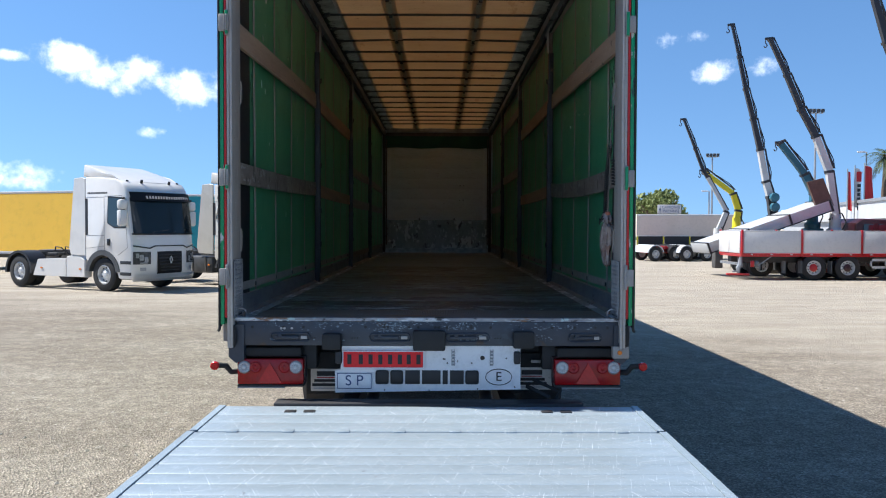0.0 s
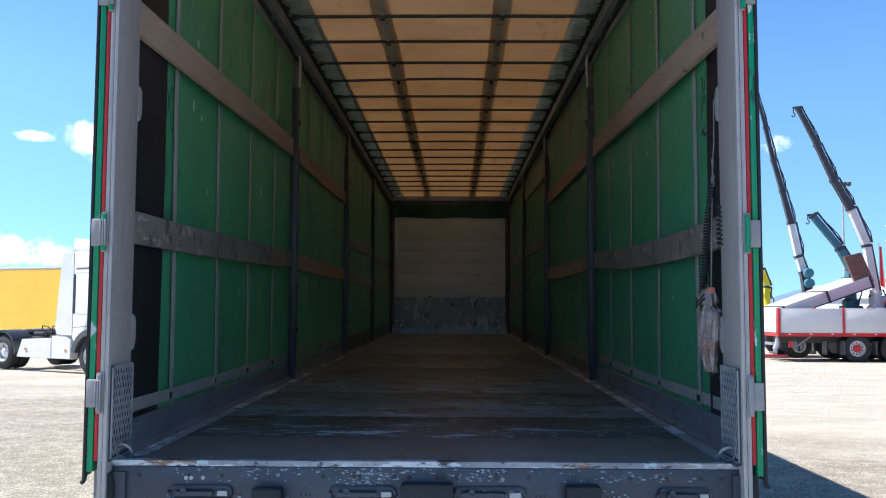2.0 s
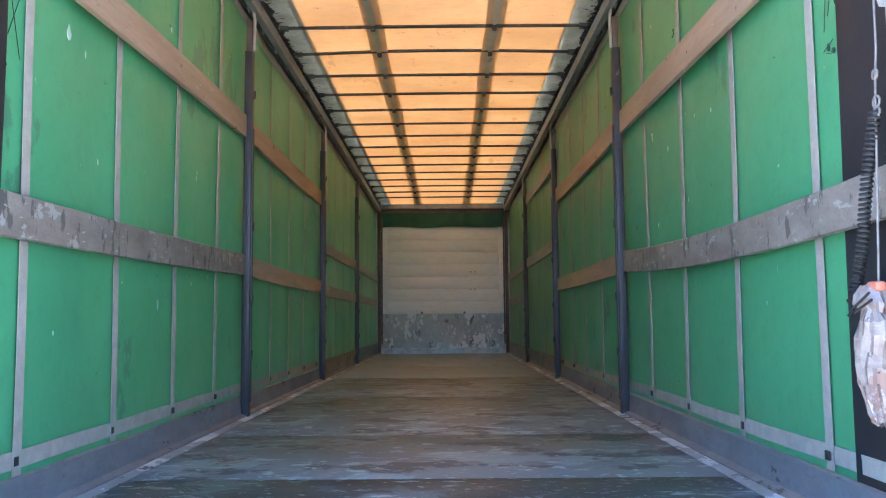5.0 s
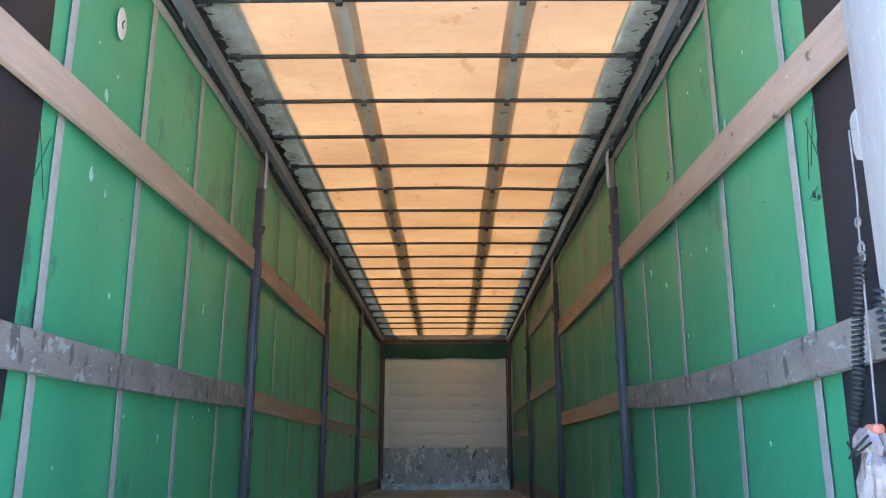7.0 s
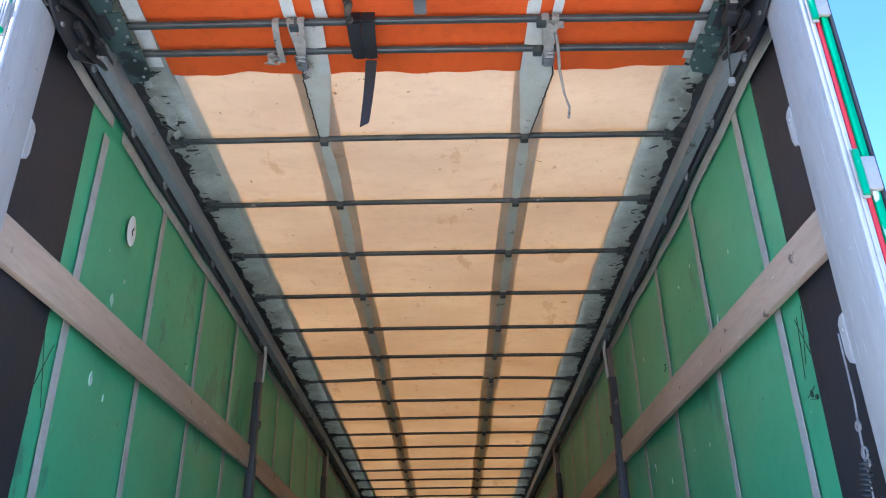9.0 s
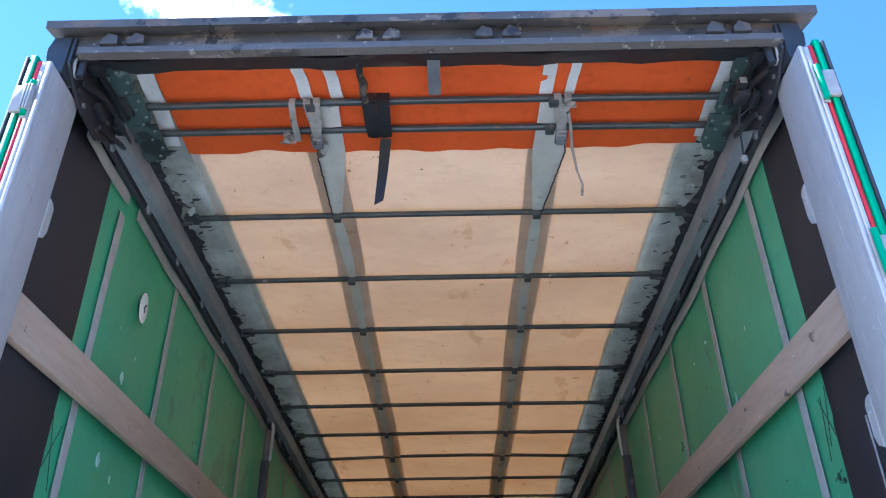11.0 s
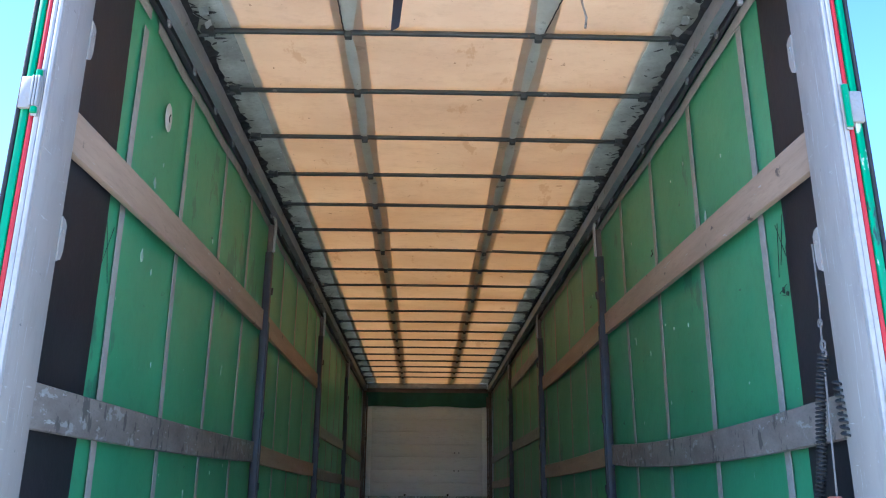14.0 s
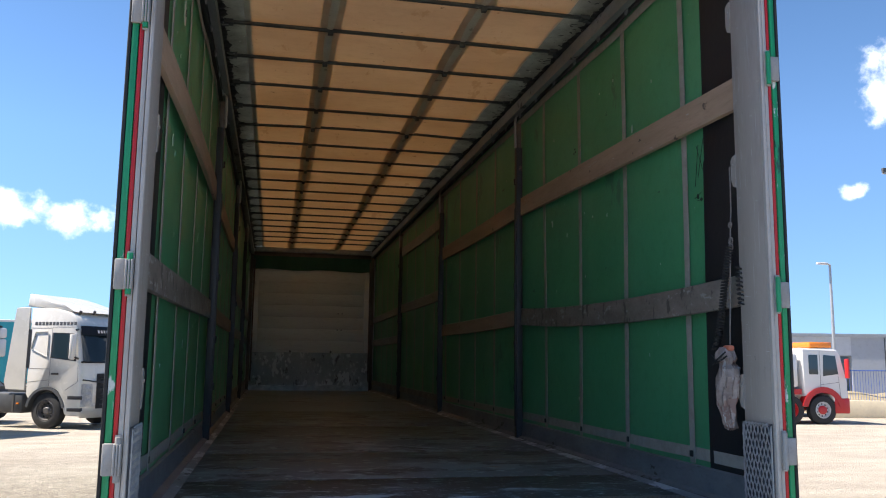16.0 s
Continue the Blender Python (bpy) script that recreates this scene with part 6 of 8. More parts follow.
for s in (-1, 1):
    for y0, y1 in ((-0.21, -0.79), (-0.81, -2.21)):
        bm = B()
        prism(bm, [(y0, lift_z(y0) - 0.045), (y0, lift_z(y0) + 0.006), (y1, lift_z(y1) + 0.006), (y1, lift_z(y1) - 0.045)], s * (lift_half(y0) - 0.038), s * lift_half(y0), "yz")
        part("deck_edge", bm, M["lift"], LIFT)
rows = [(-0.21, -0.42), (-0.42, -0.6), (-0.6, -0.79)]
rows += [(-0.81 - k * 0.14, -0.81 - (k + 1) * 0.14) for k in range(10)]
for y0, y1 in rows:
    bm = B()
    x = lift_half(y0) - 0.04
    prism(bm, [(y0 - 0.003, lift_z(y0) - 0.03), (y0 - 0.003, lift_z(y0) - 0.003), (y0 - 0.008, lift_z(y0)), (y1 + 0.008, lift_z(y1)), (y1 + 0.003, lift_z(y1) - 0.003), (y1 + 0.003, lift_z(y1) - 0.03)], -x, x, "yz")
    part("deck_profile", bm, M["lift"], LIFT)
bm = B()
for k in range(8):
    x = -1.02 + k * 0.292
    cbox(bm, (x, -0.8, lift_z(-0.8) + 0.001), (0.06, 0.05, 0.012), 0.003)
tube(bm, [(-1.2, -0.8, lift_z(-0.8) - 0.004), (1.2, -0.8, lift_z(-0.8) - 0.004)], 0.009, 8)
part("fold_hinge", bm, M["lift"], LIFT)
for x in (-0.8, -0.69, 0.69, 0.8):
    bm = B()
    cbox(bm, (x, -0.35, lift_z(-0.35) + 0.001), (0.065, 0.05, 0.01), 0.003)
    part("deck_socket", bm, M["black"], LIFT)
bm = B()
box(bm, -0.93, 0.93, -0.195, -0.06, 0.655, 0.752, 0.006)
for s in (-1, 1):
    box(bm, s * 0.5 - 0.05, s * 0.5 + 0.05, -0.15, 0.9, 0.6, 0.72)
    tube(bm, [(s * 0.36, -0.1, 0.66), (s * 0.36, 0.7, 0.88)], 0.04, 10)
part("lift_linkage", bm, M["black"], LIFT, "black steel lift arms")
bm = B()
tube(bm, [(0.62, 0.1, 0.8), (0.75, 0.0, 0.75), (0.7, -0.08, 0.7), (0.5, -0.1, 0.68)], 0.014, 7)
tube(bm, [(0.66, 0.12, 0.84), (0.82, 0.02, 0.78), (0.74, -0.06, 0.68)], 0.012, 7)
part("hydraulic_hose", bm, M["rubber"], LIFT)

# hanging things: remote control in a plastic bag, straps on the rear bows
remote = thing("remote_control", "remote control in a clear plastic bag on a coiled cable", "remote control")
bm = B()
tube(bm, [(1.172, 0.2, 2.69), (1.168, 0.195, 2.5), (1.16, 0.192, 2.42), (1.156, 0.2, 2.2), (1.152, 0.214, 1.91)], 0.003, 6)
part("cord", bm, M["cord"], remote, "pale hanging cord")
bm = B()
coil = []
for i in range(360):
    t = i / 359
    a = t * 2 * math.pi * 36
    cx, cy, cz = 1.158 - 0.012 * math.sin(t * 3), 0.195 + 0.165 * t * t + 0.016 * math.sin(t * 5), 2.34 - 0.45 * t
    coil.append((cx + 0.0125 * math.cos(a), cy + 0.014 * math.sin(a), cz))
tube(bm, coil, 0.0042, 5)
coil = []
for i in range(90):
    t = i / 89
    a = t * 2 * math.pi * 9
    coil.append((1.172 + 0.012 * math.cos(a), 0.16 - 0.012 * t + 0.013 * math.sin(a), 2.25 - 0.17 * t))
tube(bm, coil, 0.0042, 5)
part("coiled_cable", bm, M["cable"], remote, "black coiled cable")
bm = B()
for z, r in ((2.43, 0.012), (2.36, 0.015), (2.335, 0.013)):
    ring = [(1.16, 0.193 + r * math.cos(a), z + r * math.sin(a)) for a in [2 * math.pi * k / 12 for k in range(13)]]
    tube(bm, ring, 0.0036, 6)
part("knot", bm, M["cord"], remote)
bm = B()
random.seed(21)
rings = []
prof = [(1.905, 0.016), (1.9, 0.03), (1.885, 0.042), (1.86, 0.05), (1.84, 0.032), (1.815, 0.05), (1.78, 0.053), (1.74, 0.05), (1.7, 0.049), (1.66, 0.043), (1.62, 0.039), (1.59, 0.032), (1.57, 0.03), (1.562, 0.014)]
for i, (z, r) in enumerate(prof):
    ring = []
    for k in range(26):
        a = 2 * math.pi * k / 26
        rr = r * (1 + 0.34 * noise.noise(Vector((math.cos(a) * 2.2, math.sin(a) * 2.2, z * 15))) + random.uniform(-0.13, 0.13))
        ring.append(bm.verts.new((1.15 + rr * 0.75 * math.cos(a), 0.24 + 0.012 * math.sin(i * 0.9) + rr * 1.2 * math.sin(a), z + random.uniform(-0.007, 0.007))))
    rings.append(ring)
for r0, r1 in zip(rings, rings[1:]):
    for k in range(26):
        bm.faces.new((r0[k], r0[(k + 1) % 26], r1[(k + 1) % 26], r1[k]))
bm.faces.new(rings[0])
bm.faces.new(rings[-1])
part("plastic_bag", bm, M["bag"], remote, "crumpled clear plastic bag", smooth=14)
bm = B()
cbox(bm, (1.15, 0.222, 1.902), (0.03, 0.05, 0.024), 0.008)
part("remote_handle", bm, M["orange_plastic"], remote, "orange plastic handle")
bm = B()
tube(bm, [(1.115, 0.18, 1.868), (1.103, 0.24, 1.838), (1.115, 0.3, 1.87)], 0.0035, 5)
tube(bm, [(1.115, 0.3, 1.83), (1.103, 0.245, 1.85), (1.115, 0.19, 1.885)], 0.0035, 5)
part("cable_tie", bm, M["rubber"], remote)

strap_black = thing("black_strap", "black webbing strap looped over the rear roof bows", "strap")
bm = B()
for x, turn in ((-0.236, 0.006), (-0.182, -0.004)):
    sheet(bm, (x - 0.025, 0.345, 3.982), (0.05, 0, 0), (0, 0.195, 0), 3, 8, 0.004, lambda a, b, turn=turn: (turn * b, 0, -0.012 * math.sin(b * 3.1) - 0.006 * math.sin(a * 3.1)))
    sheet(bm, (x - 0.025, 0.345, 3.985), (0.05, 0, 0), (0, 0, 0.04), 1, 2, 0.004, lambda a, b: (0, -0.002, 0))
sheet(bm, (-0.208, 0.545, 3.975), (0.044, 0, 0), (-0.015, 0.03, -0.3), 1, 10, 0.004, lambda a, b: (-0.012 * b * a, 0.012 * math.sin(b * 4), 0.02 * a * (b > 0.9)))
part("webbing", bm, M["curtain_black"], strap_black)
bm = B()
tube(bm, [(-0.24, 0.37, 3.995), (-0.252, 0.31, 3.985), (-0.244, 0.26, 3.99), (-0.252, 0.2, 3.98), (-0.25, 0.12, 3.975)], 0.012, 7, [0.018, 0.012, 0.017, 0.012, 0.014])
part("strap_knot", bm, M["header"], strap_black)


def band_strip(bm, pts, w, thick=0.003):
    """A flat webbing strip along pts, its width across x."""
    pts = [Vector(p) for p in pts]
    rings = []
    for i, p in enumerate(pts):
        d = (pts[min(i + 1, len(pts) - 1)] - pts[max(i - 1, 0)]).normalized()
        u = Vector((0, 1, 0)).cross(d) if abs(d.y) < 0.4 else Vector((1, 0, 0)) - d * d.x
        u.normalize()
        v = d.cross(u)
        rings.append([bm.verts.new(p + u * w / 2 * i2 + v * thick / 2 * j2) for i2, j2 in ((-1, -1), (1, -1), (1, 1), (-1, 1))])
    for r0, r1 in zip(rings, rings[1:]):
        for k in range(4):
            bm.faces.new((r0[k], r0[(k + 1) % 4], r1[(k + 1) % 4], r1[k]))
    bm.faces.new(rings[0][::-1])
    bm.faces.new(rings[-1])


def cam_buckle(parent, x, y, z):
    bm = B()
    for dx in (-0.02, 0.02):
        cbox(bm, (x + dx, y, z), (0.005, 0.07, 0.016), 0.002)
    for dy in (-0.03, -0.005, 0.03):
        tube(bm, [(x - 0.02, y + dy, z), (x + 0.02, y + dy, z)], 0.0045, 6)
    cbox(bm, (x, y + 0.012, z - 0.012), (0.034, 0.04, 0.006), 0.002)
    part("buckle", bm, M["galv"], parent, "steel cam buckle")


def crumpled_knot(parent, x, y, z, r, seed):
    rng = random.Random(seed)
    bm = B()
    for k in range(4):
        q = [(x + rng.uniform(-r, r), y + rng.uniform(-r, r) * 0.7, z + rng.uniform(-r, r) * 0.6) for _ in range(4)]
        band_strip(bm, q, r * 0.8)
    part("strap_knot", bm, M["web_dirty"], parent, "bunched webbing knot")


for x, s in ((-0.445, -1), (0.49, 1)):
    st = thing("lashing_strap", "grey webbing lashing strap with a steel buckle on the roof bows", "strap", group="straps on the rear bows")
    bm = B()
    for dx in (-0.022, 0.016):
        band_strip(bm, [(x + dx, 0.385, 4.015), (x + dx, 0.345, 4.012), (x + dx, 0.343, 3.985), (x + dx * 0.8, 0.38, 3.975), (x + dx * 0.5 + 0.002, 0.45, 3.966), (x + 0.006 * s, 0.52, 3.962)], 0.026)
    band_strip(bm, [(x + 0.006 * s, 0.5, 3.96), (x + 0.008 * s, 0.55, 3.955), (x + 0.012 * s, 0.575, 3.97), (x + 0.01 * s, 0.545, 3.985)], 0.03)
    part("webbing", bm, M["web_dirty"], st)
    cam_buckle(st, x + 0.006 * s, 0.53, 3.956)
    if s < 0:
        bm = B()
        band_strip(bm, [(x - 0.075, 0.39, 4.014), (x - 0.075, 0.345, 4.01), (x - 0.077, 0.345, 3.985), (x - 0.082, 0.42, 3.97), (x - 0.08, 0.5, 3.966), (x - 0.085, 0.55, 3.975)], 0.024)
        band_strip(bm, [(x + 0.02, 0.56, 3.96), (x + 0.005, 0.6, 3.95), (x - 0.012, 0.6, 3.94)], 0.03)
        part("strap_end", bm, M["web_dirty"], st)
        crumpled_knot(st, x - 0.115, 0.525, 3.97, 0.03, 3)
    else:
        crumpled_knot(st, x + 0.012, 0.37, 3.972, 0.028, 8)
        bm = B()
        tube(bm, [(x + 0.02, 0.4, 3.965), (x + 0.035, 0.46, 3.95), (x + 0.05, 0.56, 3.93), (x + 0.07, 0.62, 3.86), (x + 0.085, 0.62, 3.79), (x + 0.078, 0.62, 3.74)], 0.006, 6, [0.007, 0.006, 0.006, 0.005, 0.005, 0.006])
        part("strap_end", bm, M["web_dirty"], st)
bm = B()
box(bm, -0.01, 0.035, 0.1, 0.29, 3.962, 3.968)
part("header_tab", bm, M["galv"], header)

# ---- the yard round about ----


def arc(cx, cz, r, a0, a1, n):
    return [(cx + r * math.cos(radians(a0 + (a1 - a0) * k / n)), cz + r * math.sin(radians(a0 + (a1 - a0) * k / n))) for k in range(n + 1)]


def truck_wheel(parent, c, side, twin=False, r=0.52, rim="chrome", hub=""):
    bt, br = B(), B()
    w = 0.3
    wheel(bt, br, (c[0], c[1], c[2]), r, w, "y", 1 if side > 0 else -1)
    if twin:
        wheel(bt, br, (c[0], c[1] - side * 0.34, c[2]), r, w, "y", 1 if side > 0 else -1)
    t = part("wheel", bt, M["rubber"], parent, "black truck tyre")
    part("rim", br, M[rim], t)
    if hub:
        bm = B()
        lathe(bm, [(r * 0.3, w * 0.18), (r * 0.3, w * 0.36), (r * 0.22, w * 0.46), (0.02, w * 0.48)], pose(*c, 90 if side < 0 else -90, 0, 0), 20)
        part("hub", bm, M[hub], t)
    return t


def loft(bm, prof, half, bulge, flat=-0.75, round_off=0.07):
    """Closed side profile (x, z) swept across y from -half to half, its nose bowed back towards the corners."""
    cx, cz = sum(p[0] for p in prof) / len(prof), sum(p[1] for p in prof) / len(prof)
    ts = [-1.0, -0.985, -0.94, -0.82, -0.62, -0.35, 0.0, 0.35, 0.62, 0.82, 0.94, 0.985, 1.0]
    rings = []
    for t in ts:
        k = {1.0: round_off, 0.985: round_off * 0.42, 0.94: round_off * 0.1}.get(abs(t), 0.0)
        ring = []
        for x, z in prof:
            dx, dz = x - cx, z - cz
            px, pz = x - math.copysign(min(k, abs(dx)), dx), z - math.copysign(min(k, abs(dz)), dz)
            ring.append(bm.verts.new((nose(px, t, bulge, flat), half * t, pz)))
        rings.append(ring)
    n = len(prof)
    for a, b in zip(rings, rings[1:]):
        for k in range(n):
            bm.faces.new((a[k], a[(k + 1) % n], b[(k + 1) % n], b[k]))
    bm.faces.new(rings[0][::-1])
    bm.faces.new(rings[-1])


def nose(x, t, bulge, flat=-0.75):
    """Where a point of the nose lies once the front is bowed."""
    w = min(1.0, max(0.0, (x - flat) / -flat))
    return x - bulge * w * abs(t) ** 3.2


def front_panel(bm, pts, half, bulge, t0, t1, off, thick=0.012, n=10):
    """A panel laid on the bowed nose: pts run up the profile, t0 to t1 across it."""
    grid2 = []
    for i in range(n + 1):
        t = t0 + (t1 - t0) * i / n
        grid2.append([bm.verts.new((nose(x, t, bulge) + off, half * t, z)) for x, z in pts])
    fs = []
    for a, b in zip(grid2, grid2[1:]):
        for k in range(len(pts) - 1):
            fs.append(bm.faces.new((a[k], b[k], b[k + 1], a[k + 1])))
    bmesh.ops.solidify(bm, geom=fs, thickness=thick)


def tractor(label, at, kind):
    """A tractor unit facing +x, front at x = 0, standing on z = 0. kind 'a': tall angular nose; kind 'b': rounder, slimmer."""
    tr = thing("tractor_unit", label, "truck", at, "parked tractor units")
    H, bow = 1.24, 0.26 if kind == "a" else 0.34
    paint = M["truck_white"] if kind == "a" else M["truck_cream"]
    arch_x = -1.5
    arch = arc(arch_x, 0.52, 0.66, 158, 18, 10)
    if kind == "a":
        prof = [(-2.3, 0.98)] + arch + [(-0.72, 0.38), (-0.1, 0.38), (0.0, 0.48), (0.03, 0.9), (0.03, 1.3), (0.0, 1.56), (-0.04, 1.82), (-0.14, 2.3), (-0.27, 2.86), (-0.31, 3.04), (-0.42, 3.22), (-0.62, 3.36), (-1.0, 3.46), (-1.7, 3.52), (-2.3, 3.54)]
        screen = [(-0.045, 1.8), (-0.14, 2.28), (-0.275, 2.88)]
    else:
        prof = [(-2.24, 0.95)] + arch + [(-0.74, 0.38), (-0.14, 0.38), (-0.03, 0.5), (0.0, 1.1), (-0.03, 1.65), (-0.12, 1.95), (-0.22, 2.36), (-0.36, 2.8), (-0.42, 3.0), (-0.62, 3.24), (-0.9, 3.38), (-1.4, 3.48), (-2.24, 3.5)]
        screen = [(-0.12, 1.95), (-0.22, 2.36), (-0.36, 2.8)]
    bm = B()
    loft(bm, prof, H, bow)
    cab = part("cab", bm, paint, tr, "glossy white truck cab" if kind == "a" else "glossy off-white truck cab", smooth=40)
    bm = B()
    front_panel(bm, screen, H, bow, -0.955, 0.955, 0.034, 0.012, 28)
    part("windscreen", bm, M["screen"], cab, "dark reflective windscreen")
    bm = B()
    front_panel(bm, [(screen[0][0] + 0.012, screen[0][1] - 0.05), screen[0]], H, bow, -0.99, 0.99, 0.036, 0.012, 28)
    part("screen_surround", bm, M["truck_black"], cab)
    # visor with a printed band, kept as plain bars
    top_x, top_z = screen[-1]
    bm = B()
    front_panel(bm, [(top_x + 0.13, top_z - 0.1), (top_x + 0.08, top_z + 0.02), (top_x - 0.01, top_z + 0.17)], H, bow * 1.15, -0.96, 0.96, 0.045, 0.025, 20)
    visor = part("sun_visor", bm, M["truck_black"], cab, "dark sun visor with a printed band")
    rng = random.Random(3)
    for k in range(17):
        a = -0.6 + k * 0.085
        bm = B()
        front_panel(bm, [(top_x + 0.105, top_z - 0.03), (top_x + 0.075, top_z + 0.055)], H, bow * 1.15, a, a + rng.uniform(0.045, 0.065), 0.062, 0.006, 1)
        part("visor_bar", bm, M["flag_white"], visor)
    # grille, trim, bumper
    bm = B()
    if kind == "a":
        front_panel(bm, [(0.0, 0.56), (0.03, 0.62), (0.03, 1.17), (0.02, 1.24)], H, bow, -0.4, 0.4, 0.012, 0.02)
    else:
        front_panel(bm, [(0.0, 0.6), (0.0, 1.1), (-0.02, 1.6)], H, bow, -0.68, 0.68, 0.012, 0.02)
    grille = part("grille", bm, M["truck_black"], cab, "black slatted grille")
    for k in range(6):
        z = 0.64 + k * 0.095 if kind == "a" else 0.7 + k * 0.15
        w = 0.31 + 0.012 * k if kind == "a" else 0.62
        bm = B()
        front_panel(bm, [(0.05, z), (0.06, z + 0.018), (0.045, z + 0.04)], H, bow, -w, w, 0.006, 0.012, 6)
        part("grille_slat", bm, M["truck_grey"], grille)
    bm = B()
    if kind == "a":
        for q in ((0.0, 0.11, 0.05, 0.0), (0.05, 0.0, 0.0, -0.11), (0.0, -0.11, -0.05, 0.0), (-0.05, 0.0, 0.0, 0.11)):
            bar(bm, (0.085, q[0], 0.98 + q[1]), (0.085, q[2], 0.98 + q[3]), 0.024, 0.024)
    else:
        box(bm, 0.05, 0.07, -0.09, 0.09, 1.12, 1.28, 0.03)
    part("badge", bm, M["chrome"], grille)
    bm = B()
    for t0, z0, t1, z1 in ((-0.97, 1.42, -0.6, 1.34), (-0.6, 1.34, -0.46, 1.41), (-0.46, 1.41, 0.46, 1.41), (0.46, 1.41, 0.6, 1.34), (0.6, 1.34, 0.97, 1.42)):
        for i in range(3):
            ta, tb = t0 + (t1 - t0) * i / 3, t0 + (t1 - t0) * (i + 1) / 3
            za, zb = z0 + (z1 - z0) * i / 3, z0 + (z1 - z0) * (i + 1) / 3
            bar(bm, (nose(0.025, ta, bow), ta * H, za), (nose(0.025, tb, bow), tb * H, zb), 0.03, 0.035)
    part("front_trim", bm, M["truck_black"], cab)
    bm = B()
    front_panel(bm, [(-0.06, 0.34), (0.03, 0.42), (0.045, 0.55)], H, bow, -0.98, 0.98, 0.016, 0.03)
    part("bumper", bm, paint, cab)
    bm = B()
    for ta in (-0.5, 0.12):
        a, b = screen[0], screen[1]
        bar(bm, (nose(a[0], ta, bow) + 0.03, ta * H, a[1] + 0.02), (nose(a[0], ta + 0.5, bow) + 0.02, (ta + 0.5) * H, a[1] + 0.1), 0.015, 0.02)
    part("wiper", bm, M["truck_black"], cab)
    for s in (-1, 1):
        # headlamp cluster wrapped round the corner
        bm = B()
        if kind == "a":
            front_panel(bm, [(0.03, 0.86), (0.03, 1.24)], H, bow, s * 0.58, s * 0.985, 0.012, 0.015, 6)
        else:
            front_panel(bm, [(0.0, 0.66), (0.0, 1.3)], H, bow, s * 0.76, s * 0.98, 0.012, 0.015, 5)
        hl = part("headlamp", bm, M["lamp_dark"] if kind == "a" else M["headlamp"], cab, "clear headlamp in a dark bezel" if kind == "a" else "tall clear headlamp")
        for t, z, w, h in ((0.7, 1.0, 0.045, 0.08), (0.81, 1.06, 0.045, 0.085), (0.9, 1.12, 0.035, 0.07), (0.76, 0.9, 0.09, 0.016)) if kind == "a" else ((0.86, 0.8, 0.06, 0.07), (0.87, 1.0, 0.05, 0.06), (0.88, 1.18, 0.045, 0.06)):
            bm = B()
            front_panel(bm, [(0.03, z - h), (0.036, z), (0.03, z + h)], H, bow, s * (t - w), s * (t + w), 0.022, 0.006, 4)
            part("lamp_lens", bm, M["headlamp"], hl)
        bm = B()
        front_panel(bm, [(0.02, 0.66), (0.02, 0.76)], H, bow, s * 0.7, s * 0.84, 0.016, 0.012, 3)
        part("fog_lamp", bm, M["headlamp"], cab)
        # side glass in a dark surround, door lines, handle
        if kind == "a":
            win = [(-0.5, 1.98), (-0.58, 2.84), (-1.22, 2.88), (-1.26, 2.12), (-0.98, 1.98)]
        else:
            win = [(-0.56, 1.98), (-0.68, 2.72), (-1.36, 2.74), (-1.4, 2.06)]
        wx, wz = sum(p[0] for p in win) / len(win), sum(p[1] for p in win) / len(win)
        bm = B()
        prism(bm, [(wx + (x - wx) * 1.09, wz + (z - wz) * 1.08) for x, z in win], s * (H - 0.02), s * (H + 0.005), "xz")
        part("window_surround", bm, M["truck_black"], cab)
        bm = B()
        prism(bm, win, s * (H + 0.005), s * (H + 0.011), "xz")
        part("side_window", bm, M["screen"], cab)
        bm = B()
        for p, q in (((-0.42, 1.36), (-0.46, 1.95)), ((-1.42, 1.22), (-1.42, 2.92)), ((-0.42, 1.36), (-0.84, 1.12)), ((-0.62, 2.93), (-1.42, 2.93)), ((-2.24, 1.72), (-1.44, 1.72)), ((-2.24, 2.9), (-1.44, 2.9)), ((-2.24, 1.32), (-1.44, 1.4))):
            bar(bm, (p[0], s * (H - 0.001), p[1]), (q[0], s * (H - 0.001), q[1]), 0.009, 0.009)
        part("door_gap", bm, M["truck_grey"], cab)
        if kind == "b":
            # pressed panel behind the door
            bm = B()
            for p, q in (((-1.6, 2.8), (-2.0, 2.78)), ((-2.0, 2.78), (-2.14, 2.3)), ((-2.14, 2.3), (-1.54, 2.06)), ((-1.54, 2.06), (-1.54, 2.74))):
                bar(bm, (p[0], s * H, p[1]), (q[0], s * H, q[1]), 0.05, 0.012)
            part("pressed_panel", bm, paint, cab)
        bm = B()
        cbox(bm, (-1.22, s * (H + 0.02), 1.58 if kind == "b" else 1.52), (0.24 if kind == "b" else 0.1, 0.04, 0.055 if kind == "b" else 0.2), 0.012)
        part("door_handle", bm, M["truck_black"], cab)
        # mirrors on two arms
        bm = B()
        mx = -0.46
        if kind == "a":
            cbox(bm, (mx, s * (H + 0.16), 2.26), (0.2, 0.25, 0.5), 0.06)
            cbox(bm, (mx, s * (H + 0.15), 2.66), (0.2, 0.27, 0.3), 0.07)
            mirror = part("mirror", bm, M["truck_white"], cab, "white two-part side mirror housing")
        else:
            cbox(bm, (mx - 0.08, s * (H + 0.16), 2.36), (0.13, 0.2, 0.74), 0.05)
            mirror = part("mirror", bm, paint, cab, "slim pale side mirror housing")
        bm = B()
        tube(bm, [(mx - 0.08, s * (H - 0.02), 2.86), (mx, s * (H + 0.16), 2.84)], 0.03, 8)
        part("mirror_arm", bm, M["truck_black"], mirror)
        bm = B()
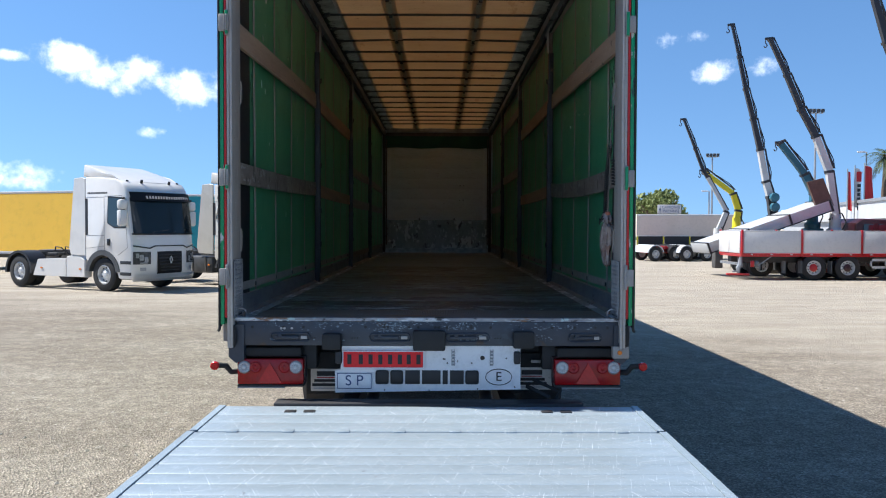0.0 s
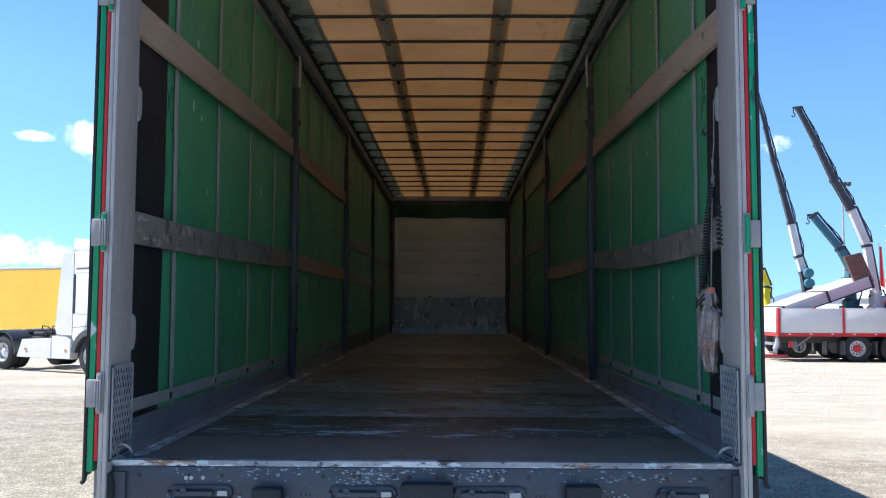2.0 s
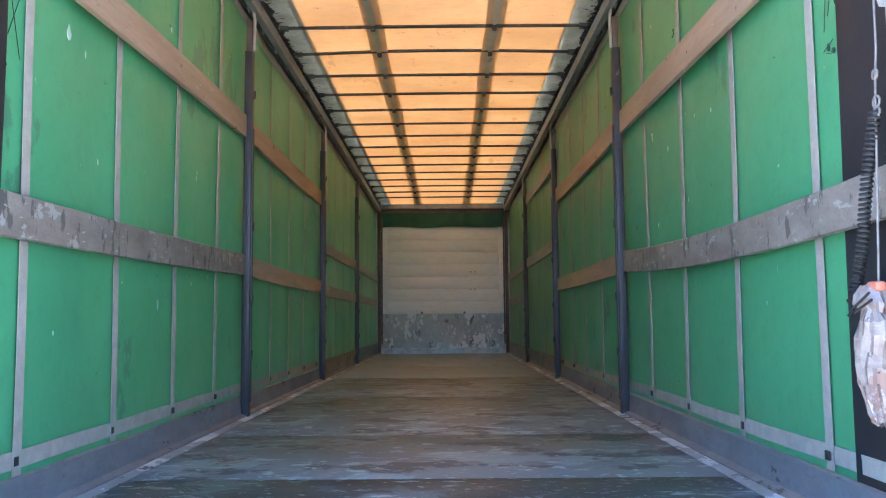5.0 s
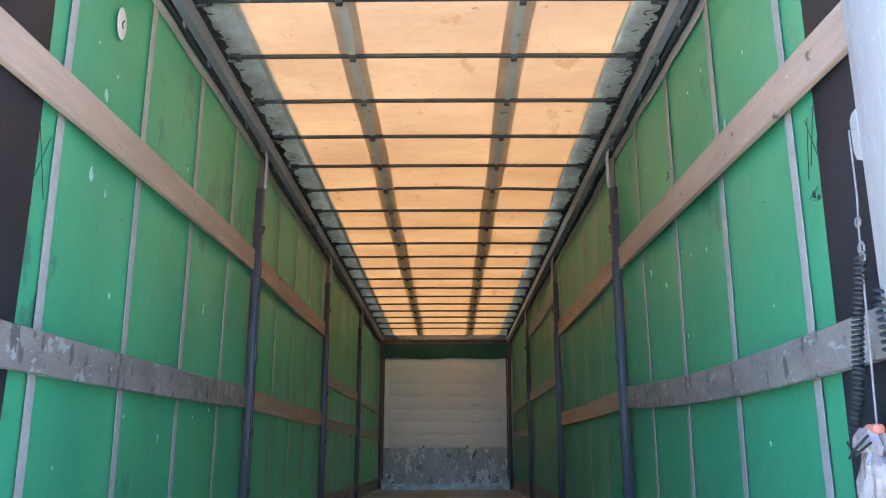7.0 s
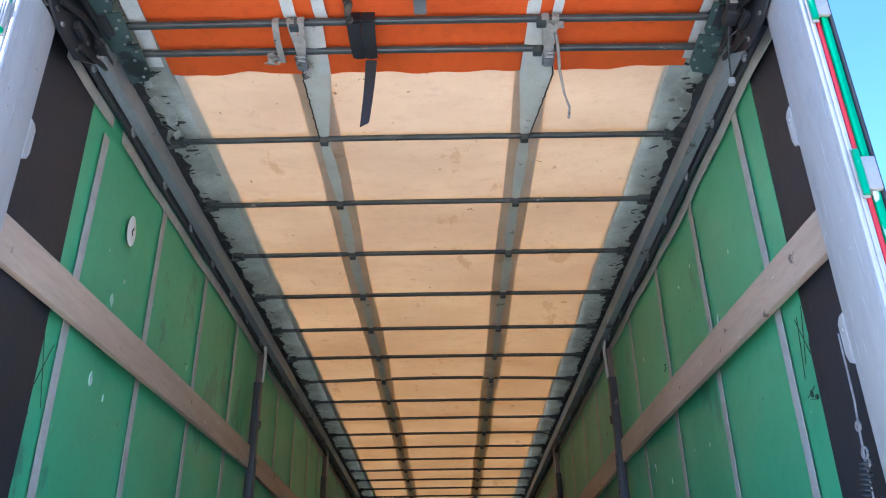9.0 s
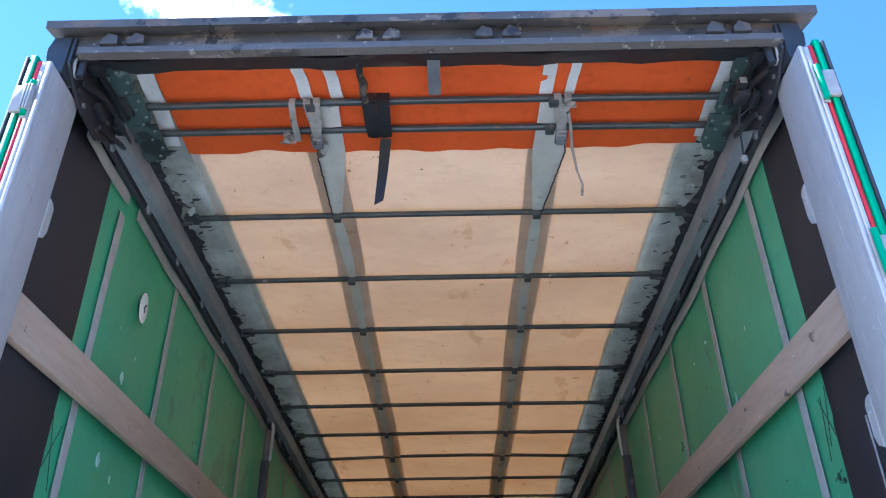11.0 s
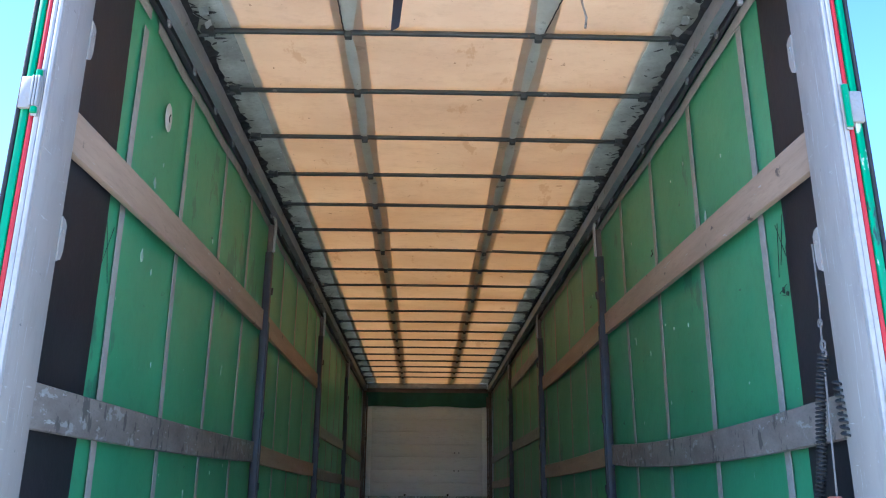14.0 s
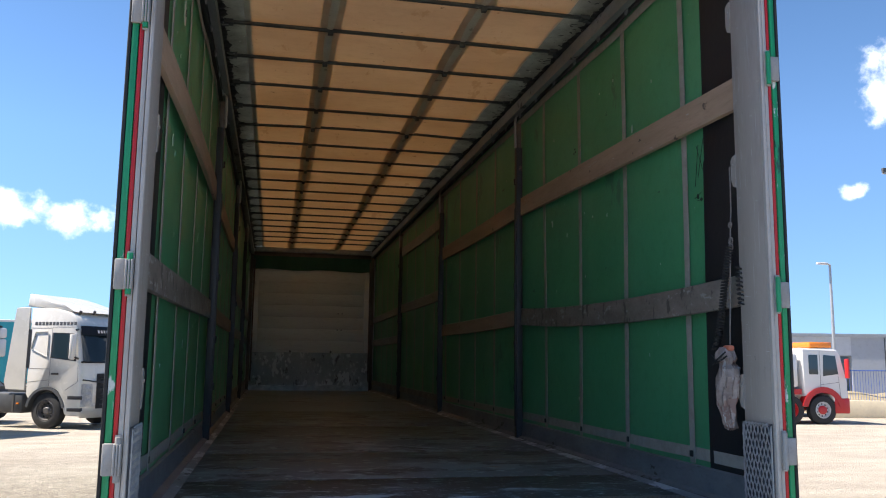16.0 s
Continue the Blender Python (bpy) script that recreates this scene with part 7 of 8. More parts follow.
        tube(bm, [(mx - 0.02, s * (H - 0.02), 2.02), (mx, s * (H + 0.14), 2.06)], 0.03, 8)
        part("mirror_arm", bm, M["truck_black"], mirror)
        bm = B()
        cbox(bm, (mx - (0.1 if kind == "a" else 0.145), s * (H + 0.16), 2.3), (0.012, 0.18, 0.44), 0.004)
        part("mirror_glass", bm, M["screen"], mirror)
        bm = B()
        pts = arc(arch_x, 0.52, 0.76 if kind == "a" else 0.68, 172, 8, 14) + arc(arch_x, 0.52, 0.6, 8, 172, 14)
        prism(bm, pts, s * (H - 0.24), s * (H + 0.025), "xz")
        part("wheel_arch", bm, M["truck_grey"], cab)
        for z in (0.52, 0.86):
            bm = B()
            box(bm, -0.74, -0.28, *sorted((s * (H - 0.1), s * (H + 0.006))), z, z + 0.1, 0.01)
            part("step", bm, M["truck_black"], cab)
        bm = B()
        box(bm, -2.27, -2.16, *sorted((s * (H - 0.003), s * (H + 0.006))), 1.74, 2.86)
        part("side_slot", bm, M["truck_black"], cab)
        # printed line on the cab side, kept as plain bars
        for k in range(12):
            bm = B()
            x0 = (-2.16 + k * 0.075) if kind == "a" else (-2.06 + k * 0.125)
            w = 0.055 if kind == "a" else 0.095
            z0 = 3.0 if kind == "a" else 2.98
            box(bm, x0, x0 + w, *sorted((s * (H + 0.0005), s * (H + 0.003))), z0, z0 + (0.055 if kind == "a" else 0.1))
            part("side_print", bm, M["truck_grey"], cab)
        bm = B()
        loft_side = [(-2.28, 1.08), (-2.28, 3.5), (-2.44, 3.53), (-2.78, 3.5), (-3.04, 1.3), (-2.96, 1.1)]
        prism(bm, loft_side, s * (H - 0.06), s * (H - 0.004), "xz", 0.02)
        part("side_fairing", bm, paint, tr)
        bm = B()
        if kind == "a":
            prism(bm, [(-2.34, 0.4), (-2.34, 0.96), (-2.62, 1.12), (-3.2, 1.06), (-3.2, 0.4)], s * (H - 0.3), s * (H - 0.02), "xz", 0.03)
            part("side_skirt", bm, M["truck_white"], tr, "white side skirt")
            bm = B()
            prism(bm, [(-3.22, 0.4), (-3.22, 1.0), (-4.62, 0.94), (-4.86, 0.4)], s * (H - 0.3), s * (H - 0.03), "xz", 0.03)
            part("side_skirt", bm, M["truck_white"], tr, "white side skirt")
            for x in (-2.55, -4.4):
                bm = B()
                cbox(bm, (x, s * (H - 0.015), 0.66), (0.1, 0.02, 0.05), 0.006)
                part("side_marker", bm, M["amber"], tr)
        else:
            box(bm, -3.62, -2.35, *sorted((s * 0.62, s * (H - 0.04))), 0.42, 1.0, 0.08)
            tank = part("fuel_tank", bm, M["truck_grey"], tr, "dark grey fuel tank")
            for x in (-3.3, -2.7):
                bm = B()
                box(bm, x, x + 0.06, *sorted((s * (H - 0.04), s * (H - 0.025))), 0.44, 0.98)
                part("tank_strap", bm, M["chassis"], tank)
            bm = B()
            cbox(bm, (-2.5, s * (H - 0.03), 0.7), (0.1, 0.02, 0.05), 0.006)
            part("side_marker", bm, M["amber"], tr)
        truck_wheel(tr, (arch_x, s * (H - 0.18), 0.52), s, False, 0.52, "chrome" if kind == "a" else "rim_dark")
        truck_wheel(tr, (-5.55, s * (H - 0.18), 0.52), s, True, 0.52, "chrome" if kind == "a" else "rim_dark")
        bm = B()
        pts = arc(-5.55, 0.52, 0.68, 185, -5, 12) + arc(-5.55, 0.52, 0.6, -5, 185, 12)
        prism(bm, pts, s * 0.6, s * H, "xz")
        part("mudguard", bm, M["truck_black"], tr)
        bm = B()
        box(bm, -6.4, -0.6, *sorted((s * 0.36, s * 0.46)), 0.62, 0.92)
        part("chassis_rail", bm, M["chassis"], tr)
    # roof deflector
    bm = B()
    loft(bm, [(-0.62, 3.37), (-1.0, 3.53), (-1.6, 3.71), (-2.2, 3.88), (-2.44, 3.93), (-2.48, 3.54)], H * 0.93, 0.3, -1.6, 0.05)
    part("roof_deflector", bm, paint, cab, "white roof air deflector")
    for s in (-1, 1):
        for x, y, z in ((-0.6, 0.55, 3.3), (-0.72, 1.0, 3.28)):
            bm = B()
            tube(bm, [(x, s * y, z + 0.02), (x + 0.04, s * y, z + 0.13)], 0.04, 8)
            part("roof_light", bm, M["truck_black"], cab)
    if kind == "b":
        bm = B()
        tube(bm, [(-0.95, 0.8, 3.4), (-1.0, 0.8, 4.0)], 0.012, 6)
        part("aerial", bm, M["truck_black"], cab)
    bm = B()
    lathe(bm, [(0.1, 0.0), (0.55, 0.0), (0.55, 0.08), (0.1, 0.1)], pose(-5.3, 0, 1.12), 20)
    box(bm, -6.0, -4.6, -0.5, 0.5, 1.02, 1.13, 0.02)
    part("fifth_wheel", bm, M["chassis"], tr)
    bm = B()
    for k in range(3):
        tube(bm, [(-2.4, -0.3 + k * 0.3, 1.9), (-2.7, -0.3 + k * 0.3, 1.4), (-3.1, -0.2 + k * 0.2, 1.2), (-3.4, -0.2 + k * 0.2, 1.35)], 0.02, 6)
    for k in range(2):
        tube(bm, [(-3.6 - k * 0.5, -0.3, 1.0), (-3.9 - k * 0.5, -0.5, 1.3), (-4.3 - k * 0.5, -0.4, 1.32), (-4.6 - k * 0.5, -0.2, 1.05)], 0.018, 6)
    box(bm, -3.6, -2.35, -0.5, 0.5, 0.8, 1.15, 0.05)
    part("coupling_hoses", bm, M["rubber"], tr)
    return tr


def at_ground(x, y, turn=0.0):
    return pose(x, y, ground_z(y), 0, 0, turn)


tractor("white tractor unit with a tall cab and dark visor, parked", at_ground(-8.35, 20.2, -28), "a")
tractor("white tractor unit with slim mirrors and a silver tank, parked", at_ground(-5.2, 23.1, -28), "b")


def box_trailer(name, label, at, length, colour, base=1.0, height=3.9, rim="tank"):
    """A curtain or box trailer along local x from 0 to length, on z = 0."""
    tr = thing(name, label, "trailer", at, "parked trailers")
    bm = B()
    n = int(length / 0.55)
    sheet(bm, (0, -1.26, base), (length, 0, 0), (0, 0, height - base - 0.1), n, 6, 0.02, lambda a, b: (0, 0.012 * math.sin(a * n * 1.3) * math.sin(b * 3.1), 0))
    part("side_curtain", bm, colour, tr)
    bm = B()
    box(bm, 0.0, length, -1.2, 1.26, base, height - 0.12, 0.02)
    part("body", bm, colour, tr)
    bm = B()
    box(bm, 0, length, -1.29, 1.29, height - 0.12, height, 0.03)
    box(bm, 0, length, -1.29, 1.29, base - 0.14, base, 0.02)
    part("frame", bm, M["flag_white"], tr)
    bm = B()
    box(bm, 0.3, length - 0.3, -0.6, 0.6, base - 0.35, base - 0.14)
    part("chassis", bm, M["chassis"], tr)
    for k in range(3):
        for s in (-1, 1):
            truck_wheel(tr, (1.9 + k * 1.3, s * 1.05, 0.5), s, False, 0.5, rim)
    for s in (-1, 1):
        bm = B()
        box(bm, length - 3.4, length - 3.2, s * 0.85 - 0.08, s * 0.85 + 0.08, 0.0, base - 0.14)
        part("landing_leg", bm, M["chassis"], tr)
    return tr


box_trailer("yellow_trailer", "long yellow curtain-sided trailer parked behind the trucks", at_ground(-29.5, 39, -20), 14.2, M["yellow"])
box_trailer("yellow_trailer", "yellow curtain-sided trailer farther back in the yard", at_ground(-29.0, 52, 0), 13.6, M["yellow"])
box_trailer("teal_trailer", "teal curtain-sided trailer parked among the trucks", at_ground(-19.0, 47, -6), 13.6, M["teal"])
box_trailer("teal_trailer", "teal curtain-sided trailer behind a white cab", at_ground(-16.2, 38.5, 0), 9.0, M["teal"])
# low plate trailer with pale sides, black lower half
pink = box_trailer("pale_trailer", "pale box trailer with a black lower panel and yellow markers", at_ground(14.4, 55, 0), 7.6, M["pink_box"], 1.75, 3.3)
for k in range(4):
    bm = B()
    box(bm, 0.12 + k * 1.9, 1.9 + k * 1.9, -1.3, -1.27, 0.85, 1.7)
    part("lower_panel", bm, M["truck_black"], pink)
    bm = B()
    box(bm, 0.0 + k * 1.9, 0.1 + k * 1.9, -1.31, -1.27, 0.5, 1.7)
    part("yellow_marker", bm, M["yellow_crane"], pink)
bm = B()
box(bm, 0.0, 7.6, -1.31, -1.27, 0.72, 0.82)
part("yellow_rail", bm, M["yellow_crane"], pink)


def dropside_truck(at):
    tr = thing("dropside_truck", "white dropside flatbed truck with red posts and red wheel hubs", "truck", at)
    L = 8.6
    bm = B()
    box(bm, 0.0, L, -1.25, 1.25, 1.03, 1.1)
    box(bm, 0.02, L, -1.23, 1.23, 0.97, 1.028)
    bed = part("flatbed", bm, M["crane_red"], tr, "red-edged flat bed")
    xs = [0.05, 2.47, 4.9, 7.3, L]
    for a, b in zip(xs, xs[1:]):
        for s in (-1, 1):
            bm = B()
            box(bm, a + 0.08, b - 0.02, *sorted((s * 1.22, s * 1.26)), 1.11, 2.02, 0.01)
            board_ob = part("side_board", bm, M["dropside"], bed)
            y0, y1 = sorted((s * 1.262, s * 1.27))
            for x0, x1, z0, z1 in ((a + 0.08, b - 0.02, 1.985, 2.02), (a + 0.08, b - 0.02, 1.11, 1.14), (a + 0.08, a + 0.11, 1.14, 1.985), (b - 0.05, b - 0.02, 1.14, 1.985)):
                bm = B()
                box(bm, x0, x1, y0, y1, z0, z1)
                part("board_edge", bm, M["crane_white"], board_ob)
            for k in range(3):
                bm = B()
                cbox(bm, (a + 0.4 + k * 0.8, s * 1.272, 1.06), (0.09, 0.03, 0.05), 0.006)
                part("board_hinge", bm, M["crane_white"], board_ob)
            bm = B()
            box(bm, a - 0.03, a + 0.05, *sorted((s * 1.2, s * 1.29)), 1.0, 2.06, 0.01)
            part("red_post", bm, M["crane_red"], bed)
    for y0, y1 in ((-1.2, -0.02), (0.02, 1.2)):
        bm = B()
        box(bm, -0.03, 0.01, y0, y1, 1.11, 2.0, 0.01)
        part("tail_board", bm, M["dropside"], bed)
    for s in (-1, 1):
        for k, x in enumerate((3.0, 4.38)):
            truck_wheel(tr, (x, s * 1.08, 0.52), s, True, 0.52, "chrome", "crane_red" if k == 0 else "maroon")
        truck_wheel(tr, (8.3, s * 1.08, 0.52), s)
        bm = B()
        box(bm, 0.2, L + 1.5, s * 0.4 - 0.06, s * 0.4 + 0.06, 0.7, 0.98)
        part("chassis_rail", bm, M["chassis"], tr)
        bm = B()
        for z in (0.5, 0.8):
            box(bm, 5.3, 7.7, s * 1.2 - 0.02, s * 1.2 + 0.02, z, z + 0.1)
        for x in (5.3, 5.9, 6.6, 7.2, 7.66):
            box(bm, x, x + 0.06, s * 1.2 - 0.02, s * 1.2 + 0.02, 0.5, 0.9)
        part("side_guard", bm, M["crane_white"], tr)
        for x in (1.75, 3.62, 2.42):
            bm = B()
            box(bm, x, x + 0.05, s * 1.2 - 0.15, s * 1.2 + 0.15, 0.3, 0.8)
            part("mud_flap", bm, M["truck_grey"], tr)
    bm = B()
    box(bm, -0.5, 0.42, -1.15, -1.02, 0.2, 0.29, 0.02)
    part("rear_bumper", bm, M["crane_red"], tr)
    bm = B()
    tube(bm, [(0.0, -1.05, 0.28), (-0.02, -1.05, 0.5), (0.08, -1.0, 0.62), (0.1, -1.0, 0.97)], 0.07, 8, [0.06, 0.1, 0.12, 0.06])
    cbox(bm, (-0.16, -1.05, 0.36), (0.2, 0.1, 0.06), 0.02)
    box(bm, -0.04, 0.1, -1.0, 1.0, 0.62, 0.72)
    bar(bm, (0.75, -1.15, 0.6), (1.3, -1.15, 0.98), 0.03, 0.04)
    part("coupling", bm, M["rail"], tr, "grey steel tow coupling")
    for x, mat in ((0.45, "crane_red"), (0.62, "lamp_dark")):
        bm = B()
        box(bm, x, x + 0.14, -1.2, -1.1, 0.55, 0.8, 0.02)
        part("rear_lamp", bm, M[mat], tr)
    bm = B()
    prism(bm, [(8.9, 0.6), (8.9, 2.6), (9.2, 2.7), (10.6, 2.7), (10.95, 1.9), (11.0, 0.6)], -1.2, 1.2, "xz", 0.06)
    cab = part("cab", bm, M["rust_board"], tr, "dark maroon truck cab")
    bm = B()
    prism(bm, [(9.4, 1.9), (9.45, 2.5), (10.4, 2.5), (10.6, 1.9)], -1.23, -1.2, "xz")
    part("side_window", bm, M["screen"], cab)
    return tr


dropside_truck(at_ground(12.25, 28.9, 0))

# dark truck roof and trucks behind the dropside bed


def crane(label, at, colours, sections, base_h):
    """A loader crane: a slewing column and boom sections given as (x, z, width, colour key) along its reach in local xz."""
    cr = thing("loader_crane", label, "crane", at, "loader cranes")
    bm = B()
    box(bm, -0.22, 0.22, -0.3, 0.3, 0.0, base_h - 0.3, 0.04)
    part("pedestal", bm, M["chassis"], cr)
    bm = B()
    box(bm, -0.36, 0.36, -0.4, 0.4, base_h - 0.3, base_h, 0.05)
    lathe(bm, [(0.34, 0.0), (0.36, 0.2), (0.25, 0.3), (0.22, 0.9)], pose(0, 0, base_h), 16)
    part("column", bm, M[colours[0]], cr)
    prev = (0.0, base_h + 0.7)
    for i, (x, z, w, key) in enumerate(sections):
        w *= 0.54
        a, b = Vector((prev[0], 0, prev[1])), Vector((x, 0, z))
        dirv = (b - a).normalized()
        side = Vector((dirv.z, 0, -dirv.x))
        bm = B()
        bar(bm, a, b, w, w * 1.2, w * 0.95, w * 1.12)
        seg = part("boom", bm, M[key], cr)
        # slim collar at the end of the section, set square to it
        bm = B()
        bar(bm, b - dirv * 0.09, b + dirv * 0.03, w * 1.12, w * 1.36)
        part("collar", bm, M["crane_black"], seg)
        if i < 2:
            bm = B()
            tube(bm, [a + side * w * 0.95, b + side * w * 0.8], w * 0.24, 8)
            part("cylinder", bm, M["crane_black"], seg)
        else:
            # extension cylinder and hose carried on clamps beside the section
            bm = B()
            off = side * w * 1.05
            tube(bm, [a + off + dirv * 0.05, b + off * 1.08 - dirv * 0.06], w * 0.19, 6)
            for p in (a + dirv * 0.08, b - dirv * 0.05):
                bar(bm, p - side * w * 0.5, p + off * 1.2, 0.05, 0.08)
            part("cylinder", bm, M["crane_black"], seg)
            bm = B()
            mid = (a + b) / 2
            tube(bm, [a + off * 1.1, a.lerp(mid, 0.5) + off * 1.45, mid + off * 1.3, b + off * 0.9], 0.022, 5)
            part("hose", bm, M["rubber"], seg)
        prev = (x, z)
    bm = B()
    x, z = prev
    bar(bm, (x + 0.12, 0, z + 0.02), (x - 0.22, 0, z + 0.0), 0.1, 0.12, 0.07, 0.09)
    tube(bm, [(x - 0.19, 0, z), (x - 0.2, 0, z - 0.2)], 0.022, 6)
    ring = [(x - 0.2 + 0.07 * math.sin(q), 0, z - 0.3 + 0.09 * math.cos(q)) for q in [0.0 + k * 0.5 for k in range(10)]]
    tube(bm, ring, 0.024, 6)
    part("hook", bm, M["crane_black"], cr)
    for s in (-1, 1):
        bm = B()
        tube(bm, [(0.1, s * 0.5, base_h + 0.2), (0.25, s * 0.5, base_h + 0.55), (0.05, s * 0.5, base_h + 0.95)], 0.03, 6)
        part("hose", bm, M["rubber"], cr)
    return cr


def seen(u, v, d):
    """Yard place d metres ahead of the first standpoint, by bearing u to the side and v down from the horizon."""
    return (0.06 + (u - 777) / 1432 * d, -5.02 + d, 1.81 - (v - 401) / 1432 * d)


def along(d, base, *pts):
    """Boom points relative to a crane base, all d metres ahead."""
    b = seen(*base, d)
    g = ground_z(b[1])
    return at_ground(b[0], b[1]), b[2] - g, [(seen(px, py, d)[0] - b[0], seen(px, py, d)[2] - g, w, key) for px, py, w, key in pts]


m, h, pts = along(36.5, (1478, 400), (1478, 385, 0.5, "crane_white"), (1466, 300, 0.46, "crane_white"), (1441, 238, 0.46, "crane_white"), (1414, 190, 0.42, "crane_black"), (1388, 130, 0.36, "crane_black"), (1358, 68, 0.3, "crane_black"))
crane("tall loader crane with a white base and black telescopic boom", m, ("crane_white",), pts, h - 0.3)
m, h, pts = along(39.0, (1368, 392), (1362, 345, 0.5, "crane_black"), (1354, 318, 0.46, "crane_white"), (1343, 262, 0.42, "crane_white"), (1330, 208, 0.37, "crane_black"), (1316, 155, 0.32, "crane_black"), (1304, 99, 0.27, "crane_black"), (1291, 44, 0.2, "crane_black"))
crane("raised loader crane with a thin black extended boom", m, ("crane_black",), pts, h - 0.6)
m, h, pts = along(37.5, (1438, 390), (1440, 340, 0.5, "teal_dark"), (1422, 305, 0.5, "teal_dark"), (1378, 250, 0.42, "teal_dark"))
crane("folded dark teal loader crane", m, ("teal_dark",), pts, h - 0.3)
m, h, pts = along(47.0, (1303, 398), (1306, 370, 0.5, "yellow_crane"), (1296, 340, 0.46, "yellow_crane"), (1244, 302, 0.42, "yellow_crane"), (1228, 260, 0.28, "crane_black"), (1208, 210, 0.22, "crane_black"))
crane("yellow loader crane with a black extension", m, ("yellow_crane",), pts, h - 0.4)
m, h, pts = along(46.0, (1270, 420), (1285, 372, 0.4, "crane_white"), (1250, 310, 0.3, "crane_white"), (1243, 300, 0.3, "crane_black"))
crane("slim white loader crane on a parked truck", m, ("crane_white",), pts, h - 0.3)
# drum reels beside the second crane
for px, py in ((1370, 347), (1371, 364)):
    x, y, z = seen(px, py, 38.4)
    bm = B()
    lathe(bm, [(0.05, -0.12), (0.2, -0.12), (0.22, -0.08), (0.22, 0.08), (0.2, 0.12), (0.05, 0.13)], pose(x, y, z, 90, 0, 0), 18)
    r = solid("hose_reel", bm, M["teal_dark"], "round dark reel on the crane column", "reel")

# tipper body raised on a truck behind the dropside
tip = thing("tipper_truck", "white tipper truck with its long bed raised at a slant", "truck", at_ground(11.2, 31.8, 0))
gz = ground_z(31.8)
ang = math.atan2(1.98, 5.6)


def tipped(bm):
    bmesh.ops.rotate(bm, cent=(0, 0, 0), matrix=Matrix.Rotation(-ang, 3, "Y"), verts=bm.verts)
    bmesh.ops.translate(bm, vec=(0.8, 0, 1.02), verts=bm.verts)
    return bm


bm = B()
box(bm, 0, 5.85, -1.15, 1.15, 0.0, 0.46, 0.03)
tbed = part("tipper_bed", tipped(bm), M["tipper_grey"], tip, "raised white tipper bed")
for z0, z1 in ((0.43, 0.475), (-0.015, 0.03)):
    bm = B()
    box(bm, 0.1, 5.8, -1.175, -1.152, z0, z1)
    part("bed_edge", tipped(bm), M["crane_white"] if z0 > 0 else M["truck_black"], tbed)
for k in range(4):
    bm = B()
    box(bm, 0.02 + k * 1.9, 0.1 + k * 1.9, -1.2, 1.2, -0.03, 0.49)
    part("bed_rib", tipped(bm), M["truck_black"], tbed)
bm = B()
prism(bm, [(5.1, 4.2), (5.8, 4.38), (6.3, 3.17), (5.6, 2.9)], -1.1, -0.95, "xz")
part("headboard", bm, M["rust_board"], tip, "brown head board of the tipper")
bm = B()
box(bm, 2.2, 7.0, -0.5, 0.5, 0.6, 0.95)
tube(bm, [(3.2, 0, 0.9), (4.0, 0, 2.0)], 0.12, 8)
part("chassis", bm, M["chassis"], tip)
for s in (-1, 1):
    truck_wheel(tip, (3.1, s * 1.05, 0.52), s, True)
    truck_wheel(tip, (6.0, s * 1.05, 0.52), s)
bm = B()
prism(bm, [(7.2, 0.7), (7.2, 2.4), (7.5, 2.6), (8.9, 2.55), (9.2, 1.8), (9.2, 0.7)], -1.2, 1.2, "xz", 0.06)
cab_ob = part("cab", bm, M["maroon"], tip, "dark maroon cab")
for x0, x1 in ((7.55, 8.05), (8.2, 8.85)):
    bm = B()
    prism(bm, [(x0, 1.85), (x0 + 0.03, 2.36), (x1 - 0.06, 2.36), (x1, 1.85)], -1.22, -1.205, "xz")
    part("side_window", bm, M["screen"], cab_ob)

# bare tractor chassis and small parked parts along the far row
for px, mat, lab in ((1174, "crane_red", "red parked chassis unit far back"), (1228, "teal_dark", "blue parked chassis unit far back")):
    x, y, z = seen(px, 455, 57.0)
    ch = thing("parked_chassis", lab, "truck", at_ground(x, y, 15), "far parked units")
    bm = B()
    box(bm, -1.6, 1.6, -0.5, 0.5, 0.55, 0.85, 0.04)
    prism(bm, [(-1.2, 0.8), (-1.1, 1.0), (-0.2, 1.05), (0.2, 0.82)], -0.8, 0.8, "xz", 0.03)
    part("frame", bm, M[mat], ch)
    for x in (-1.2, 0.4):
        bm = B()
        prism(bm, arc(x, 0.5, 0.64, 170, 10, 10) + arc(x, 0.5, 0.57, 10, 170, 10), -1.12, 1.12, "xz")
        part("mudguard", bm, M["grey_band"] if x < 0 else M["truck_black"], ch)
    for s in (-1, 1):
        truck_wheel(ch, (0.4, s * 0.95, 0.5), s, False, 0.5)
        truck_wheel(ch, (-1.2, s * 0.95, 0.5), s, False, 0.5)


def leaf_cloud(bm, centre, radii, count, size, rng):
    """Many small leaf clumps scattered in an uneven crown."""
    for _ in range(count):
        while True:
            p = Vector((rng.uniform(-1, 1), rng.uniform(-1, 1), rng.uniform(-1, 1)))
            if 0.25 < p.length < 1 and noise.noise(p * 2.3 + Vector(centre)) > -0.22:
                break
        c = Vector(centre) + Vector((p.x * radii[0], p.y * radii[1], p.z * radii[2]))
        d = Vector((rng.uniform(-1, 1), rng.uniform(-1, 1), rng.uniform(-0.3, 1))).normalized()
        u, v = across(d)
        s = size * rng.uniform(0.6, 1.4)
        vs = [bm.verts.new(c + u * s * a + v * s * b + d * s * k) for a, b, k in ((-1, -0.3, 0), (0.2, -1, 0.15), (1, 0.25, 0), (-0.1, 1, 0.2))]
        bm.faces.new(vs)


